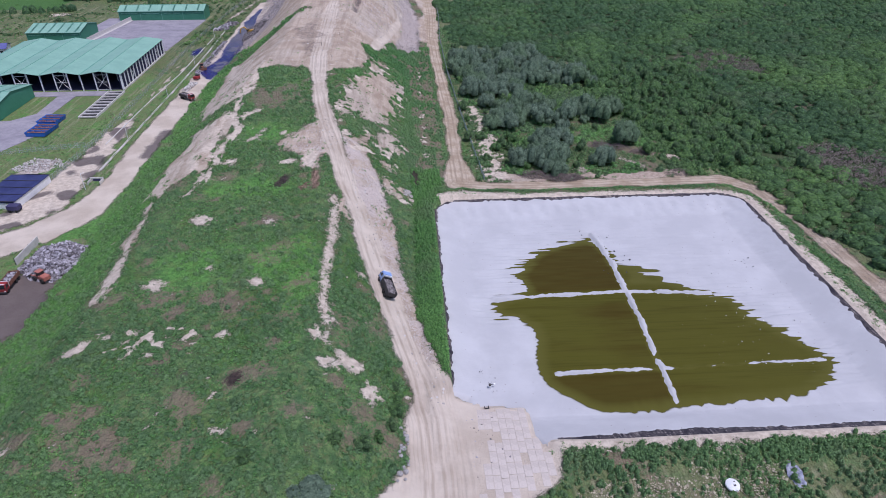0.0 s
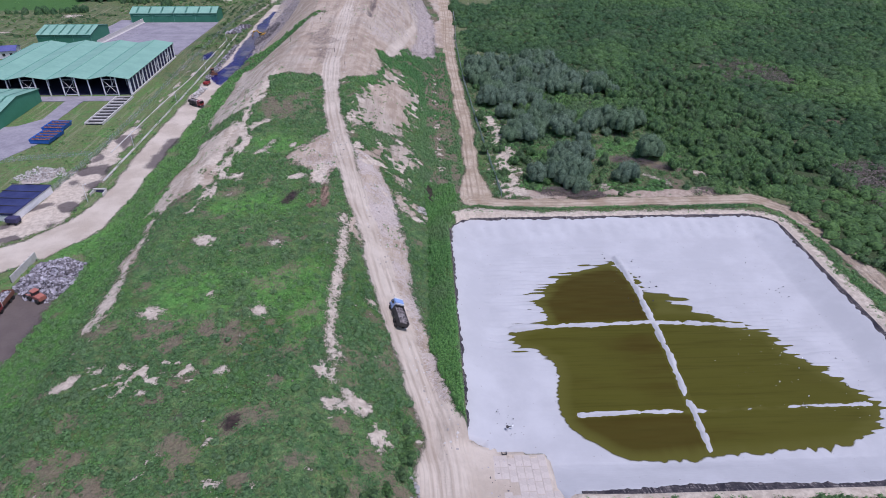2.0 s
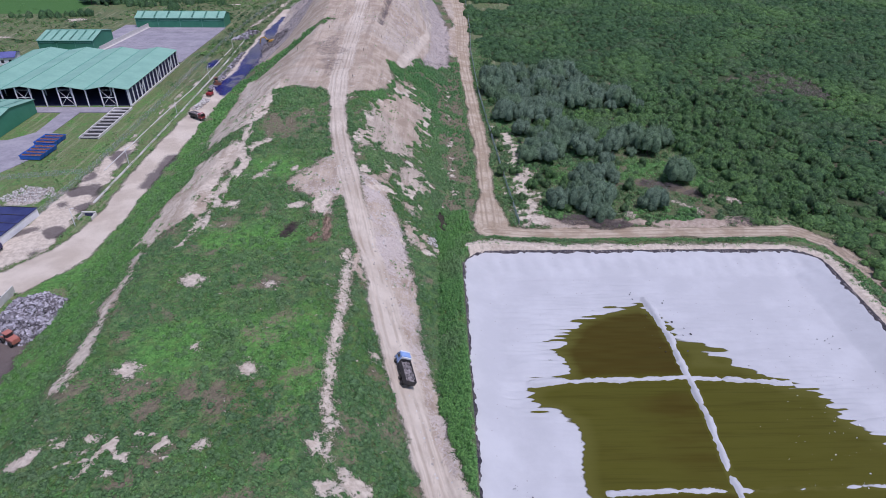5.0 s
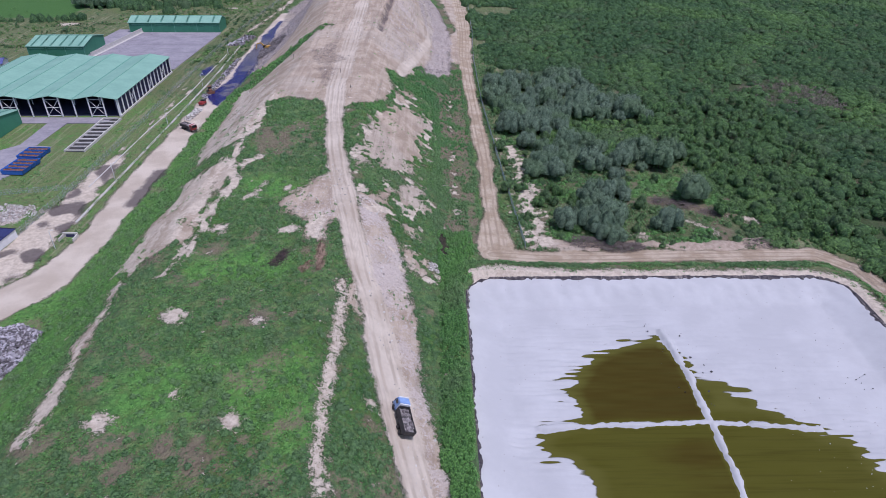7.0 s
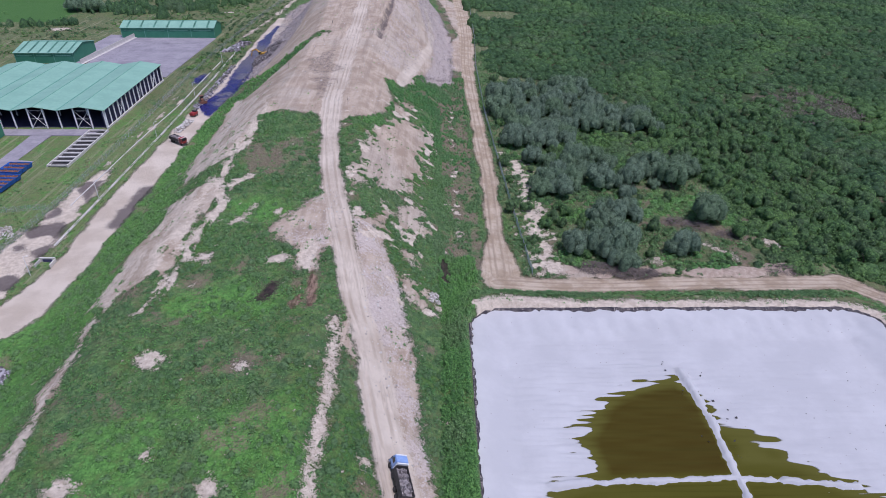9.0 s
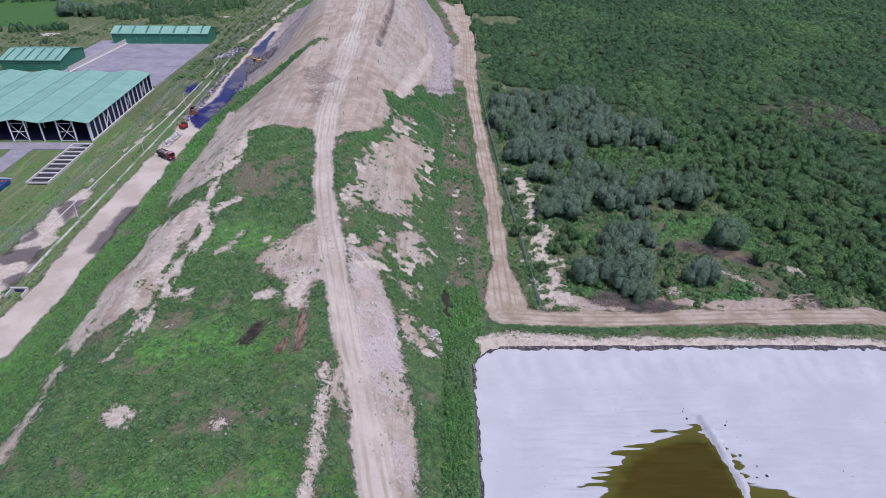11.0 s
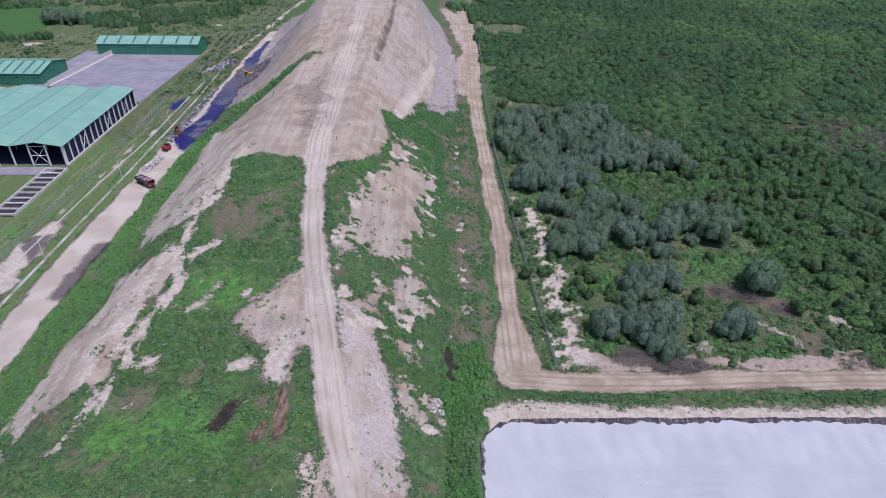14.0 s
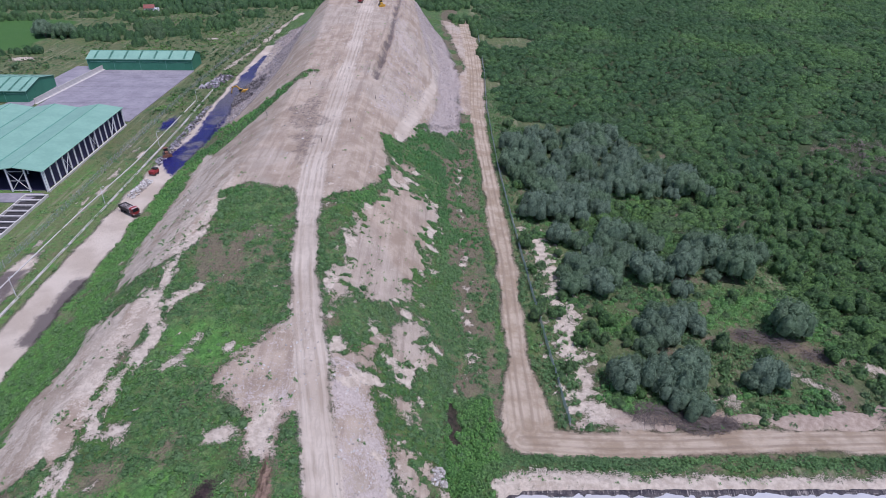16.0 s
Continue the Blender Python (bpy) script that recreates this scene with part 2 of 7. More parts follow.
def forest_at(x, y):
    """Where the scrub wood stands, 0 to 1."""
    edge = np.interp(y, (0, 120, 195, 215, 232, 250, 264, 272, 298, 306, 350, 368, 390, 425, 560, 900), (134, 132, 122, 109, 105, 99, 97, 48, 46, 98, 94, 56, 30, 28, 29, 29))
    d = x - edge - (vnoise(x, y, 12, 71) - 0.5) * 10
    open_ = np.hypot((x - 44) / 16, (y - 522) / 15) < 1 + 0.4 * (vnoise(x, y, 8, 72) - 0.5)
    grey = np.minimum(np.hypot((x - 172) / 26, (y - 335) / 26), np.hypot((x - 165) / 15, (y - 205) / 24)) + 0.9 * (vnoise(x, y, 9, 73) - 0.5)
    thin = 0.8 * sstep(1.0, 0.7, grey)
    return np.where((d > 0) & ~open_, 1.0 - thin, 0.0)


def zones(x, y):
    """How far (metres) each place lies within each kind of surface."""
    x, y = np.asarray(x, float), np.asarray(y, float)
    wob = (vnoise(x, y, 5.5, 3) - 0.5) * 3.2 + (vnoise(x, y, 2.4, 7) - 0.5) * 2.4
    wob2 = (vnoise(x, y, 9, 5) - 0.5) * 1.6 + (vnoise(x, y, 1.5, 6) - 0.5) * 0.8
    z = {}
    main = 3.3 - line_gap(x, y, MAIN)
    left = 5.1 + 2.2 * sstep(200, 172, y) - line_gap(x, y, LEFT_ROAD)
    right = 2.9 + 1.6 * sstep(395, 430, y) + 2.6 * sstep(222, 200, y) - line_gap(x, y, RIGHT_ROAD)
    cross = 3.2 - line_gap(x, y, CROSS_ROAD)
    z["gap"] = np.minimum(line_gap(x, y, MAIN), np.minimum(line_gap(x, y, RIGHT_ROAD), line_gap(x, y, CROSS_ROAD)))
    z["road"] = most(main, left, right, cross, inside(x, y, ENTRY) + 0.5, 1.7 - line_gap(x, y, SIDE_PATH)) + wob2
    strip = 1.6 + wob * 1.3 + (vnoise(x, y, 3.2, 82) - 0.5) * 5 - line_gap(x, y, GREEN_STRIP)
    green_far = 2.6 - line_gap(x, y, GREEN_FAR)
    far = np.minimum(inside(x, y, FAR), np.minimum(-strip, -green_far))
    flank = most(*[inside(x, y, p) for p in (BARE_A, BARE_B, BARE_C, BARE_D, BARE_E, BARE_F)])
    crumb = (vnoise(x, y, 2.1, 83) - 0.5) * 2.6 + (vnoise(x, y, 1.05, 84) - 0.5) * 1.8
    clump = vnoise(x, y, 3.4, 93) * 0.7 + vnoise(x, y, 1.3, 94) * 0.3
    fringe = (clump - 0.66) * 16 - np.maximum(0, -3 - flank) * 1.6 - np.maximum(0, flank - 1) * 3 - 9 * sstep(0, 4, x - 2)
    flank = np.where(flank > -8, flank + 0.6 - 5.5 * sstep(0.60, 0.72, vnoise(x, y, 2.2, 96) * 0.65 + vnoise(x, y, 1.0, 97) * 0.35) * sstep(6, 0.5, flank), flank)
    soil = most(inside(x, y, APRON) + 0.3, flank, inside(x, y, BARE_L) + 0.5, inside(x, y, BARE_L2) + 0.5, inside(x, y, BARE_G) + 0.3, far, np.minimum(inside(x, y, PALE_FAR), -green_far))
    streak = ((vnoise2(x, y * 0.2, 1.0, 55) - 0.5) * 3.6 + (vnoise2(x, y * 0.35, 0.85, 58) - 0.5) * 3.0) * sstep(-50, -56, x) * sstep(300, 270, y)
    # near-black ground: stain, ditch puddle, and a hole drawn as a black disc
    z["tar"] = np.maximum(1.9 - np.hypot(x + 36.2 - 0.46 * (y - 172), (y - 172) * 0.45), most(1.2 - line_gap(x, y, PUDDLE), 1.0 - np.hypot(x + 0.8, y - 180.7), 0.8 - np.hypot(x + 33.4, (y - 89.3) / 1.2))) + wob * 0.5
    z["rust"] = most(0.95 - line_gap(x, y, BROWN), 1.5 - np.hypot(x + 30.2, (y - 167.5) / 1.6)) + (vnoise2(x, y * 0.4, 1.2, 62) - 0.5) * 1.5
    z["clay"] = 6 * sstep(9, 16, x) * sstep(92, 104, y) - 3
    z["soil"] = most(soil + np.where(y < 262, crumb * 0.9, wob * 0.6) + streak, 1.3 + 0.9 * np.sin(y * 0.3 + 2.4) - line_gap(x, y, TRACK_L) + crumb * 0.5 + (vnoise2(x, y * 0.5, 1.7, 90) - 0.5) * 1.6, 1.25 - line_gap(x, y, STRIP) + crumb * 0.15 + (vnoise(x, y, 3.6, 89) - 0.5) * 0.9, inside(x, y, DARK_YARD) + wob, inside(x, y, CUT_BANK) - 0.4 + wob * 1.3, inside(x, y, RUBBLE_R) + 0.3 + crumb * 0.5)
    sd = -6.0
    for px, py, r in SPOTS:
        sd = np.maximum(sd, r - np.hypot(x - px, y - py))
    b = basin(x, y)
    rim = np.minimum(b + 4.2 - 1.4 * sstep(170, 184, y) - 1.6 * sstep(92, 86, y) * sstep(26, 30, x) + (vnoise(x, y, 2.8, 11) - 0.5) * 2.0, 1.5 - b) - 9 * sstep(11, 9, x) * sstep(184, 180, y)
    sand_e = np.minimum(np.minimum(x - 27, 37 - x), np.minimum(y - 201, 275 - y)) * 0.5 - 2.2 + (vnoise(x, y, 5, 8) - 0.5) * 4 + (vnoise(x, y, 1.1, 10) - 0.55) * 6
    specks = (vnoise(x, y, 1.5, 9) - 0.93) * 14 - 6 * (1 - sstep(-99, -90, x)) - 9 * sstep(8, 14, x)
    # BARE_L and BARE_L2 get sand tone too, painted paler against their weak sunlight
    z["sand"] = most(1.3 - line_gap(x, y, FAR_PATH) + wob, 2.2 - line_gap(x, y, FAR_TRACK) + wob, 6 - np.hypot((x + 142) / 1.6, y - 520) + wob * 2 - 3, sd - np.where(y < 112, 0.7, 0.2) + crumb * np.where(y < 112, 1.0, 0.55) + (vnoise(x, y, 1.5, 91) - 0.5) * np.where(y < 112, 3.2, 1.6), fringe, np.maximum(inside(x, y, PALE_I) - 1.3, 0.5 - line_gap(x, y, [(-19, 109), (-18.4, 103), (-16, 100.5), (-13.5, 97.4), (-10.2, 95), (-8.6, 91.4)])) + crumb * 0.9 + (vnoise(x, y, 1.0, 91) - 0.5) * 2.4, inside(x, y, YARD) + wob * 0.9, 1.15 - np.minimum(line_gap(x, y, SAND_L), line_gap(x, y, SAND_L2) + 0.4) + (vnoise2(x, y * 0.3, 1.1, 98) - 0.5) * 3.4 + crumb * 0.45, 0.9 - line_gap(x, y, SAND_M) + crumb * 0.7, np.minimum(np.minimum(x + 121, -111 - x), np.minimum(y - 205, 345 - y)) * 0.4 - 3.4 + (vnoise2(x, y * 0.3, 1.3, 60) - 0.5) * 7 + crumb * 0.6, np.minimum(np.maximum(inside(x, y, BARE_L), inside(x, y, BARE_L2)), 0.2) + (vnoise2(x, y * 0.25, 1.6, 59) - 0.5) * 3, 1.3 - line_gap(x, y, SAND_N) + crumb * 0.7, 0.5 * sstep(232, 210, y) + 0.5 - line_gap(x, y, SAND_FENCE) * 0.5 + (vnoise(x, y, 1.7, 99) - 0.5) * 5 + (vnoise(x, y, 0.9, 101) - 0.5) * 4 + crumb, 2.3 - np.hypot(x - 33.2, (y - 205.8) / 1.3) + crumb, 0.85 - line_gap(x, y, STRIP) + crumb * 0.35, 0.9 + 0.9 * sstep(140, 120, y) - line_gap(x, y, TRACK_L) + crumb * 0.5 + (vnoise2(x, y * 0.3, 1.3, 102) - 0.5) * 2.2, 1.9 - line_gap(x, y, [(-30.4, 190), (-30.2, 185), (-29.8, 180.5)]) + crumb * 0.6, -0.2 - line_gap(x, y, DITCH_LINE) + (vnoise(x, y, 1.8, 86) - 0.5) * 3.4 + (vnoise(x, y, 0.9, 92) - 0.5) * 4, 1.3 - line_gap(x, y, [(96, 220.3), (101, 219), (112, 215.5)]) + wob * 1.2, 0.9 - line_gap(x, y, [(82, 217), (85.9, 212.2), (87, 209)]) + crumb * 0.7, 0.7 - line_gap(x, y, [(76, 281), (82, 281)]) + crumb * 0.5, rim + wob2 * 0.6, sand_e, np.where((x > 55) & (y > 196), (vnoise(x, y, 7, 12) - 0.9) * 20 - np.maximum(0, y - 222), -6), np.where(y < 270, specks, -6), np.minimum(1.4, 2.2 - np.hypot((x + 50) / 9.0, (y - 102.5) / 1.5)) + (vnoise(x, y, 1.5, 13) - 0.80) * 11)
    z["rubble"] = most(np.minimum(inside(x, y, RUBBLE_R) - 0.5, np.where(y > 160, 0.3, -0.3)), np.minimum(inside(x, y, RUB_MID_R) - 1.5, -0.75), np.minimum(inside(x, y, APRON) - 3.0, -0.75), inside(x, y, RUB_FAR_R), inside(x, y, RUB_FAR_L), inside(x, y, [(-137, 213), (-129, 213), (-128, 224), (-135, 225)])) + wob * 0.7
    dark = inside(x, y, DARK_YARD)
    # dark yard and stains; along TRENCH the recess shade is painted in
    z["dark"] = most(dark + wob, np.minimum(inside(x, y, YARD), (vnoise(x, y, 6, 14) - 0.60) * 14), np.minimum(inside(x, y, STAIN) - 1.5 + wob * 1.6, -0.2), 0.7 - line_gap(x, y, TRENCH) + wob * 0.5, 1.5 - np.hypot(x + 36 - 0.4 * (y - 172), (y - 172) * 0.6) + wob * 0.7, np.minimum(inside(x, y, RUB_FAR_R), -0.3), np.minimum(inside(x, y, RUB_FAR_L), -0.05), np.minimum(-0.1, 2.2 - np.hypot((x + 46) / 1.6, y - 92.5)) + wob * 0.6)
    z["dark"] = np.maximum(z["dark"], np.minimum(-0.55, 3.0 - line_gap(x, y, CROSS_ROAD[6:])) + wob2 * 0.5)
    z["dark"] = np.maximum(z["dark"], 2.4 - line_gap(x, y, [(-97.6, 226), (-96.8, 250)]) + wob2 * 0.7)
    z["wet"] = most(inside(x, y, WET) + wob2 * 1.5, 2.6 - np.hypot(x + 115.8, (y - 372) / 3.2) + wob2)
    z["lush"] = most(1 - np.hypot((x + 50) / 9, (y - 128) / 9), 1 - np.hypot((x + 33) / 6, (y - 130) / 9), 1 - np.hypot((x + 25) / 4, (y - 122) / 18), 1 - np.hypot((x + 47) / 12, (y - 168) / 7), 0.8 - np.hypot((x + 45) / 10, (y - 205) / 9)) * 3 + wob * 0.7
    # last field: lush left flank, lightened also to offset its weak sun
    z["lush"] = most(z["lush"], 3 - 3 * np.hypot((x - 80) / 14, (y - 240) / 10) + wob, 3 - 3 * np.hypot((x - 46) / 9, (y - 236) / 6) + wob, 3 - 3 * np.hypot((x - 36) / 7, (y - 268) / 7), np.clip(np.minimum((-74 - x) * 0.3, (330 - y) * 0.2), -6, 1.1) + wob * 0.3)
    z["rough"] = most((-103 - x) * 0.5, (x - 22) * 0.5 - np.maximum(0, 196 - y), np.minimum(np.minimum(x - 26, 81 - y) * 0.5, 4 - np.maximum(0, 52 - y) * 0.25) + (vnoise(x, y, 9, 85) - 0.5) * 6 - 1.0)
    grove = np.minimum(np.minimum(x - 36, 102 - x), np.minimum(y - 203, 375 - y)) * 0.3 + (vnoise(x, y, 6, 74) - 0.6) * 5 - 5 * sstep(1.2, 0.8, np.hypot((x - 84) / 17, (y - 241) / 21))
    z["wood"] = np.maximum((np.ceil(forest_at(x, y)) - 0.5) * 6, np.minimum(grove, -0.2))
    dry = (vnoise(x, y, 5, 21) - 0.88 + 0.05 * sstep(112, 92, y)) * 14 + (vnoise(x, y, 1.6, 22) - 0.5) * 4 - 2 * sstep(-98, -112, x) + 6.8 * sstep(1.5, 4, x) * sstep(15, 13, x) * sstep(198, 212, y) + 0.8 * sstep(-60, -50, x) * sstep(-10, -20, x) * sstep(125, 115, y) * sstep(96, 106, y)
    dry = most(dry, 2.6 - line_gap(x, y, [(74, 232), (80, 228.4), (85, 227), (92, 223), (98, 221)]) + wob * 1.1, 3.0 - np.hypot((x + 42) / 3.4, y - 113) + (vnoise(x, y, 2.5, 23) - 0.55) * 9, 3 - np.hypot((x + 50) / 3.0, (y - 236) / 2.4) + (vnoise(x, y, 2.5, 24) - 0.55) * 8)
    for px, py, r in DARK_SPOTS:
        dry = np.maximum(dry, r - np.hypot(x - px, y - py) + wob * 0.6)
    z["dry"] = np.maximum(dry, 0.9 - line_gap(x, y, BROWN) + wob * 0.4)
    return z


# ---- materials ----
class Shade:
    """A few short hands for building node materials."""

    def __init__(self, name):
        self.mat = bpy.data.materials.new(name)
        self.mat.use_nodes = True
        self.tree = self.mat.node_tree
        self.bsdf = self.tree.nodes["Principled BSDF"]
        self.out = self.tree.nodes["Material Output"]
        self.where = self.tree.nodes.new("ShaderNodeTexCoord").outputs["Object"]

    def put(self, socket, value):
        if isinstance(value, bpy.types.NodeSocket):
            self.tree.links.new(value, socket)
        elif isinstance(value, (tuple, list)):
            socket.default_value = (*value, 1.0)[:4] if socket.type == "RGBA" else value
        else:
            socket.default_value = value

    def noise(self, scale, detail=3.0, rough=0.6, vec=None, stretch=None):
        n = self.tree.nodes.new("ShaderNodeTexNoise")
        v = vec or self.where
        if stretch:
            m = self.tree.nodes.new("ShaderNodeMapping")
            m.inputs["Scale"].default_value = stretch
            self.put(m.inputs["Vector"], v)
            v = m.outputs["Vector"]
        self.put(n.inputs["Vector"], v)
        n.inputs["Scale"].default_value, n.inputs["Detail"].default_value, n.inputs["Roughness"].default_value = scale, detail, rough
        return n.outputs["Fac"]

    def cells(self, scale, feature="F1"):
        n = self.tree.nodes.new("ShaderNodeTexVoronoi")
        n.feature = feature
        self.put(n.inputs["Vector"], self.where)
        n.inputs["Scale"].default_value = scale
        return n

    def attr(self, name):
        n = self.tree.nodes.new("ShaderNodeAttribute")
        n.attribute_name = name
        return n.outputs["Fac"]

    def calc(self, op, a, b=0.0, c=0.0):
        n = self.tree.nodes.new("ShaderNodeMath")
        n.operation = op
        for s, v in zip(n.inputs, (a, b, c)):
            self.put(s, v)
        return n.outputs[0]

    def step(self, v, lo, hi, a=0.0, b=1.0):
        n = self.tree.nodes.new("ShaderNodeMapRange")
        n.interpolation_type = "SMOOTHSTEP"
        self.put(n.inputs[0], v)
        for k, w in zip((1, 2, 3, 4), (lo, hi, a, b)):
            n.inputs[k].default_value = w
        return n.outputs[0]

    def mix(self, f, a, b):
        n = self.tree.nodes.new("ShaderNodeMix")
        n.data_type = "RGBA"
        self.put(n.inputs[0], f)
        self.put(n.inputs[6], a)
        self.put(n.inputs[7], b)
        return n.outputs[2]

    def bump(self, h, strength, dist):
        n = self.tree.nodes.new("ShaderNodeBump")
        n.inputs["Strength"].default_value, n.inputs["Distance"].default_value = strength, dist
        self.put(n.inputs["Height"], h)
        self.tree.links.new(n.outputs["Normal"], self.bsdf.inputs["Normal"])

    def done(self, color, rough=0.8, metal=0.0, spec=0.3):
        self.put(self.bsdf.inputs["Base Color"], color)
        self.put(self.bsdf.inputs["Roughness"], rough)
        self.put(self.bsdf.inputs["Metallic"], metal)
        self.put(self.bsdf.inputs["Specular IOR Level"], spec)
        return self.mat


def plain(name, c1, c2, scale=1.5, rough=0.7, metal=0.0, grain=0.0, spec=0.3):
    """Paint, steel or concrete with stains at two scales."""
    s = Shade(name)
    f = s.step(s.calc("ADD", s.calc("MULTIPLY", s.noise(scale, 4), 0.65), s.calc("MULTIPLY", s.noise(scale * 7, 3), 0.35)), 0.35, 0.65)
    if grain:
        s.bump(s.noise(scale * 12, 2), 0.4, grain)
    return s.done(s.mix(f, c1, c2), rough, metal, spec)


def leafy(name, dark, light, dull, grain=2.4):
    """Leaves whose tone changes from plant to plant."""
    s = Shade(name)
    tone = s.attr("tone")
    c = s.mix(tone, dark, light)
    own = s.tree.nodes.new("ShaderNodeObjectInfo").outputs["Random"]
    c = s.mix(s.calc("MULTIPLY", s.step(own, 0.25, 0.9), 0.5), c, dull)
    n = s.noise(0.045, 3)
    c = s.mix(s.calc("MULTIPLY", s.step(n, 0.52, 0.66), 0.6), c, dull)
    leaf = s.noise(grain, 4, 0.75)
    # low noise paints shade in gaps between leaves; high noise adds paler specks
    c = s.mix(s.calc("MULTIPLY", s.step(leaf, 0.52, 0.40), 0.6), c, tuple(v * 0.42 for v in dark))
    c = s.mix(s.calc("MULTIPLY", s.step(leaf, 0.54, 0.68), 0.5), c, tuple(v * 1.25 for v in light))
    s.bump(leaf, 0.9, 0.9 / grain)
    s.done(c, 0.62, 0.0, 0.25)
    tr = s.tree.nodes.new("ShaderNodeBsdfTranslucent")
    s.put(tr.inputs["Color"], c)
    m = s.tree.nodes.new("ShaderNodeMixShader")
    m.inputs[0].default_value = 0.36
    s.tree.links.new(s.bsdf.outputs[0], m.inputs[1])
    s.tree.links.new(tr.outputs[0], m.inputs[2])
    s.tree.links.new(m.outputs[0], s.out.inputs["Surface"])
    return s.mat


def ground_material():
    s = Shade("land")
    tiny = s.noise(7.0, 3, 0.7)
    fine, mid, wide = s.noise(2.6, 5, 0.72), s.noise(0.45, 4, 0.6), s.noise(0.05, 3)
    jag = s.calc("ADD", s.calc("MULTIPLY", s.calc("SUBTRACT", s.noise(0.9, 6, 0.8), 0.5), 8.0), s.calc("MULTIPLY", s.calc("SUBTRACT", s.noise(3.6, 4, 0.7), 0.5), 4.0))

    def zone(name, soft=0.25, amount=1.0):
        return s.step(s.calc("ADD", s.attr(name), s.calc("MULTIPLY", jag, amount)), -soft, soft)

    cob, dab = s.cells(0.85).outputs["Distance"], s.cells(2.1).outputs["Distance"]
    green = s.mix(s.step(mid, 0.36, 0.64), (0.092, 0.176, 0.072), (0.182, 0.292, 0.102))
    green = s.mix(s.calc("MULTIPLY", s.step(fine, 0.5, 0.75), 0.6), green, (0.165, 0.245, 0.090))
    green = s.mix(s.calc("MULTIPLY", s.step(wide, 0.5, 0.62), 0.5), green, (0.085, 0.21, 0.022))
    green = s.mix(s.calc("MULTIPLY", s.step(tiny, 0.52, 0.40), 0.75), green, (0.030, 0.078, 0.026))
    green = s.mix(s.calc("MULTIPLY", s.step(s.noise(0.22, 5, 0.7), 0.52, 0.68), 0.45), green, s.mix(tiny, (0.085, 0.085, 0.035), (0.24, 0.20, 0.11)))
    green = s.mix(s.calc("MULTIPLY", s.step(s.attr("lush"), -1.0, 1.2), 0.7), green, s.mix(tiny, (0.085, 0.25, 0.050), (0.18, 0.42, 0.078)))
    # cell borders darkened: shade between plant clumps painted into the green
    clump_shade = s.calc("MULTIPLY", s.step(s.calc("ADD", cob, s.calc("MULTIPLY", dab, 0.55)), 0.55, 0.95), 0.40)
    green = s.mix(clump_shade, green, s.mix(s.step(s.noise(0.3, 4), 0.45, 0.6), (0.034, 0.080, 0.028), (0.105, 0.095, 0.045)))
    c = green
    rough = s.calc("MULTIPLY", s.step(s.attr("rough"), -1.0, 2.0), s.step(s.calc("ADD", s.calc("MULTIPLY", mid, 0.5), s.calc("MULTIPLY", s.noise(0.13, 4), 0.6)), 0.38, 0.60))
    c = s.mix(s.calc("MULTIPLY", rough, 0.6), c, s.mix(fine, (0.11, 0.115, 0.055), (0.25, 0.225, 0.13)))
    lanes = s.calc("MULTIPLY", s.step(s.attr("rough"), 0.0, 2.0), s.step(s.noise(0.55, 4, 0.65, stretch=(1.0, 0.07, 1.0)), 0.52, 0.66))
    c = s.mix(s.calc("MULTIPLY", lanes, 0.55), c, (0.33, 0.31, 0.20))
    c = s.mix(s.calc("MULTIPLY", s.step(s.attr("wood"), -1.0, 1.0), 0.85), c, (0.05, 0.078, 0.032))
    c = s.mix(s.calc("MULTIPLY", zone("dry", 1.2, 2.0), 0.68), c, s.mix(tiny, (0.125, 0.080, 0.066), (0.34, 0.235, 0.195)))
    soil = s.mix(s.step(s.noise(0.16, 4), 0.35, 0.65), (0.366, 0.284, 0.214), (0.508, 0.412, 0.324))
    soil = s.mix(s.calc("MULTIPLY", s.step(fine, 0.55, 0.8), 0.5), soil, (0.33, 0.27, 0.215))
    soil = s.mix(s.calc("MULTIPLY", s.step(s.noise(0.42, 6, 0.72), 0.48, 0.66), 0.42), soil, (0.330, 0.268, 0.200))
    soil = s.mix(s.calc("MULTIPLY", s.step(s.noise(0.028, 3, 0.55), 0.50, 0.60), 0.35), soil, (0.495, 0.445, 0.385))
    ruts = s.noise(0.62, 5, 0.68, stretch=(1.0, 0.05, 1.0))
    place = s.tree.nodes.new("ShaderNodeSeparateXYZ")
    s.put(place.inputs[0], s.where)
    crest = s.step(place.outputs["X"], -64.0, -54.0)
    soil = s.mix(s.calc("MULTIPLY", s.step(ruts, 0.49, 0.64), s.calc("MULTIPLY", crest, 0.55)), soil, (0.30, 0.235, 0.19))
    soil = s.mix(s.calc("MULTIPLY", s.step(ruts, 0.46, 0.34), s.calc("MULTIPLY", crest, 0.35)), soil, (0.58, 0.49, 0.41))
    pebbles = s.cells(1.6)
    soil = s.mix(s.calc("MULTIPLY", s.step(pebbles.outputs["Distance"], 0.20, 0.10), 0.5), soil, (0.62, 0.58, 0.54))
    c = s.mix(zone("soil"), c, soil)
    bits = s.cells(2.6)
    pile = s.mix(s.step(s.calc("MULTIPLY", bits.outputs["Color"], 1.0), 0.15, 0.85), (0.448, 0.375, 0.336), (0.604, 0.523, 0.480))
    pile = s.mix(s.step(s.noise(3.5, 4, 0.7), 0.42, 0.62), pile, (0.512, 0.438, 0.390))
    c = s.mix(zone("rubble"), c, pile)
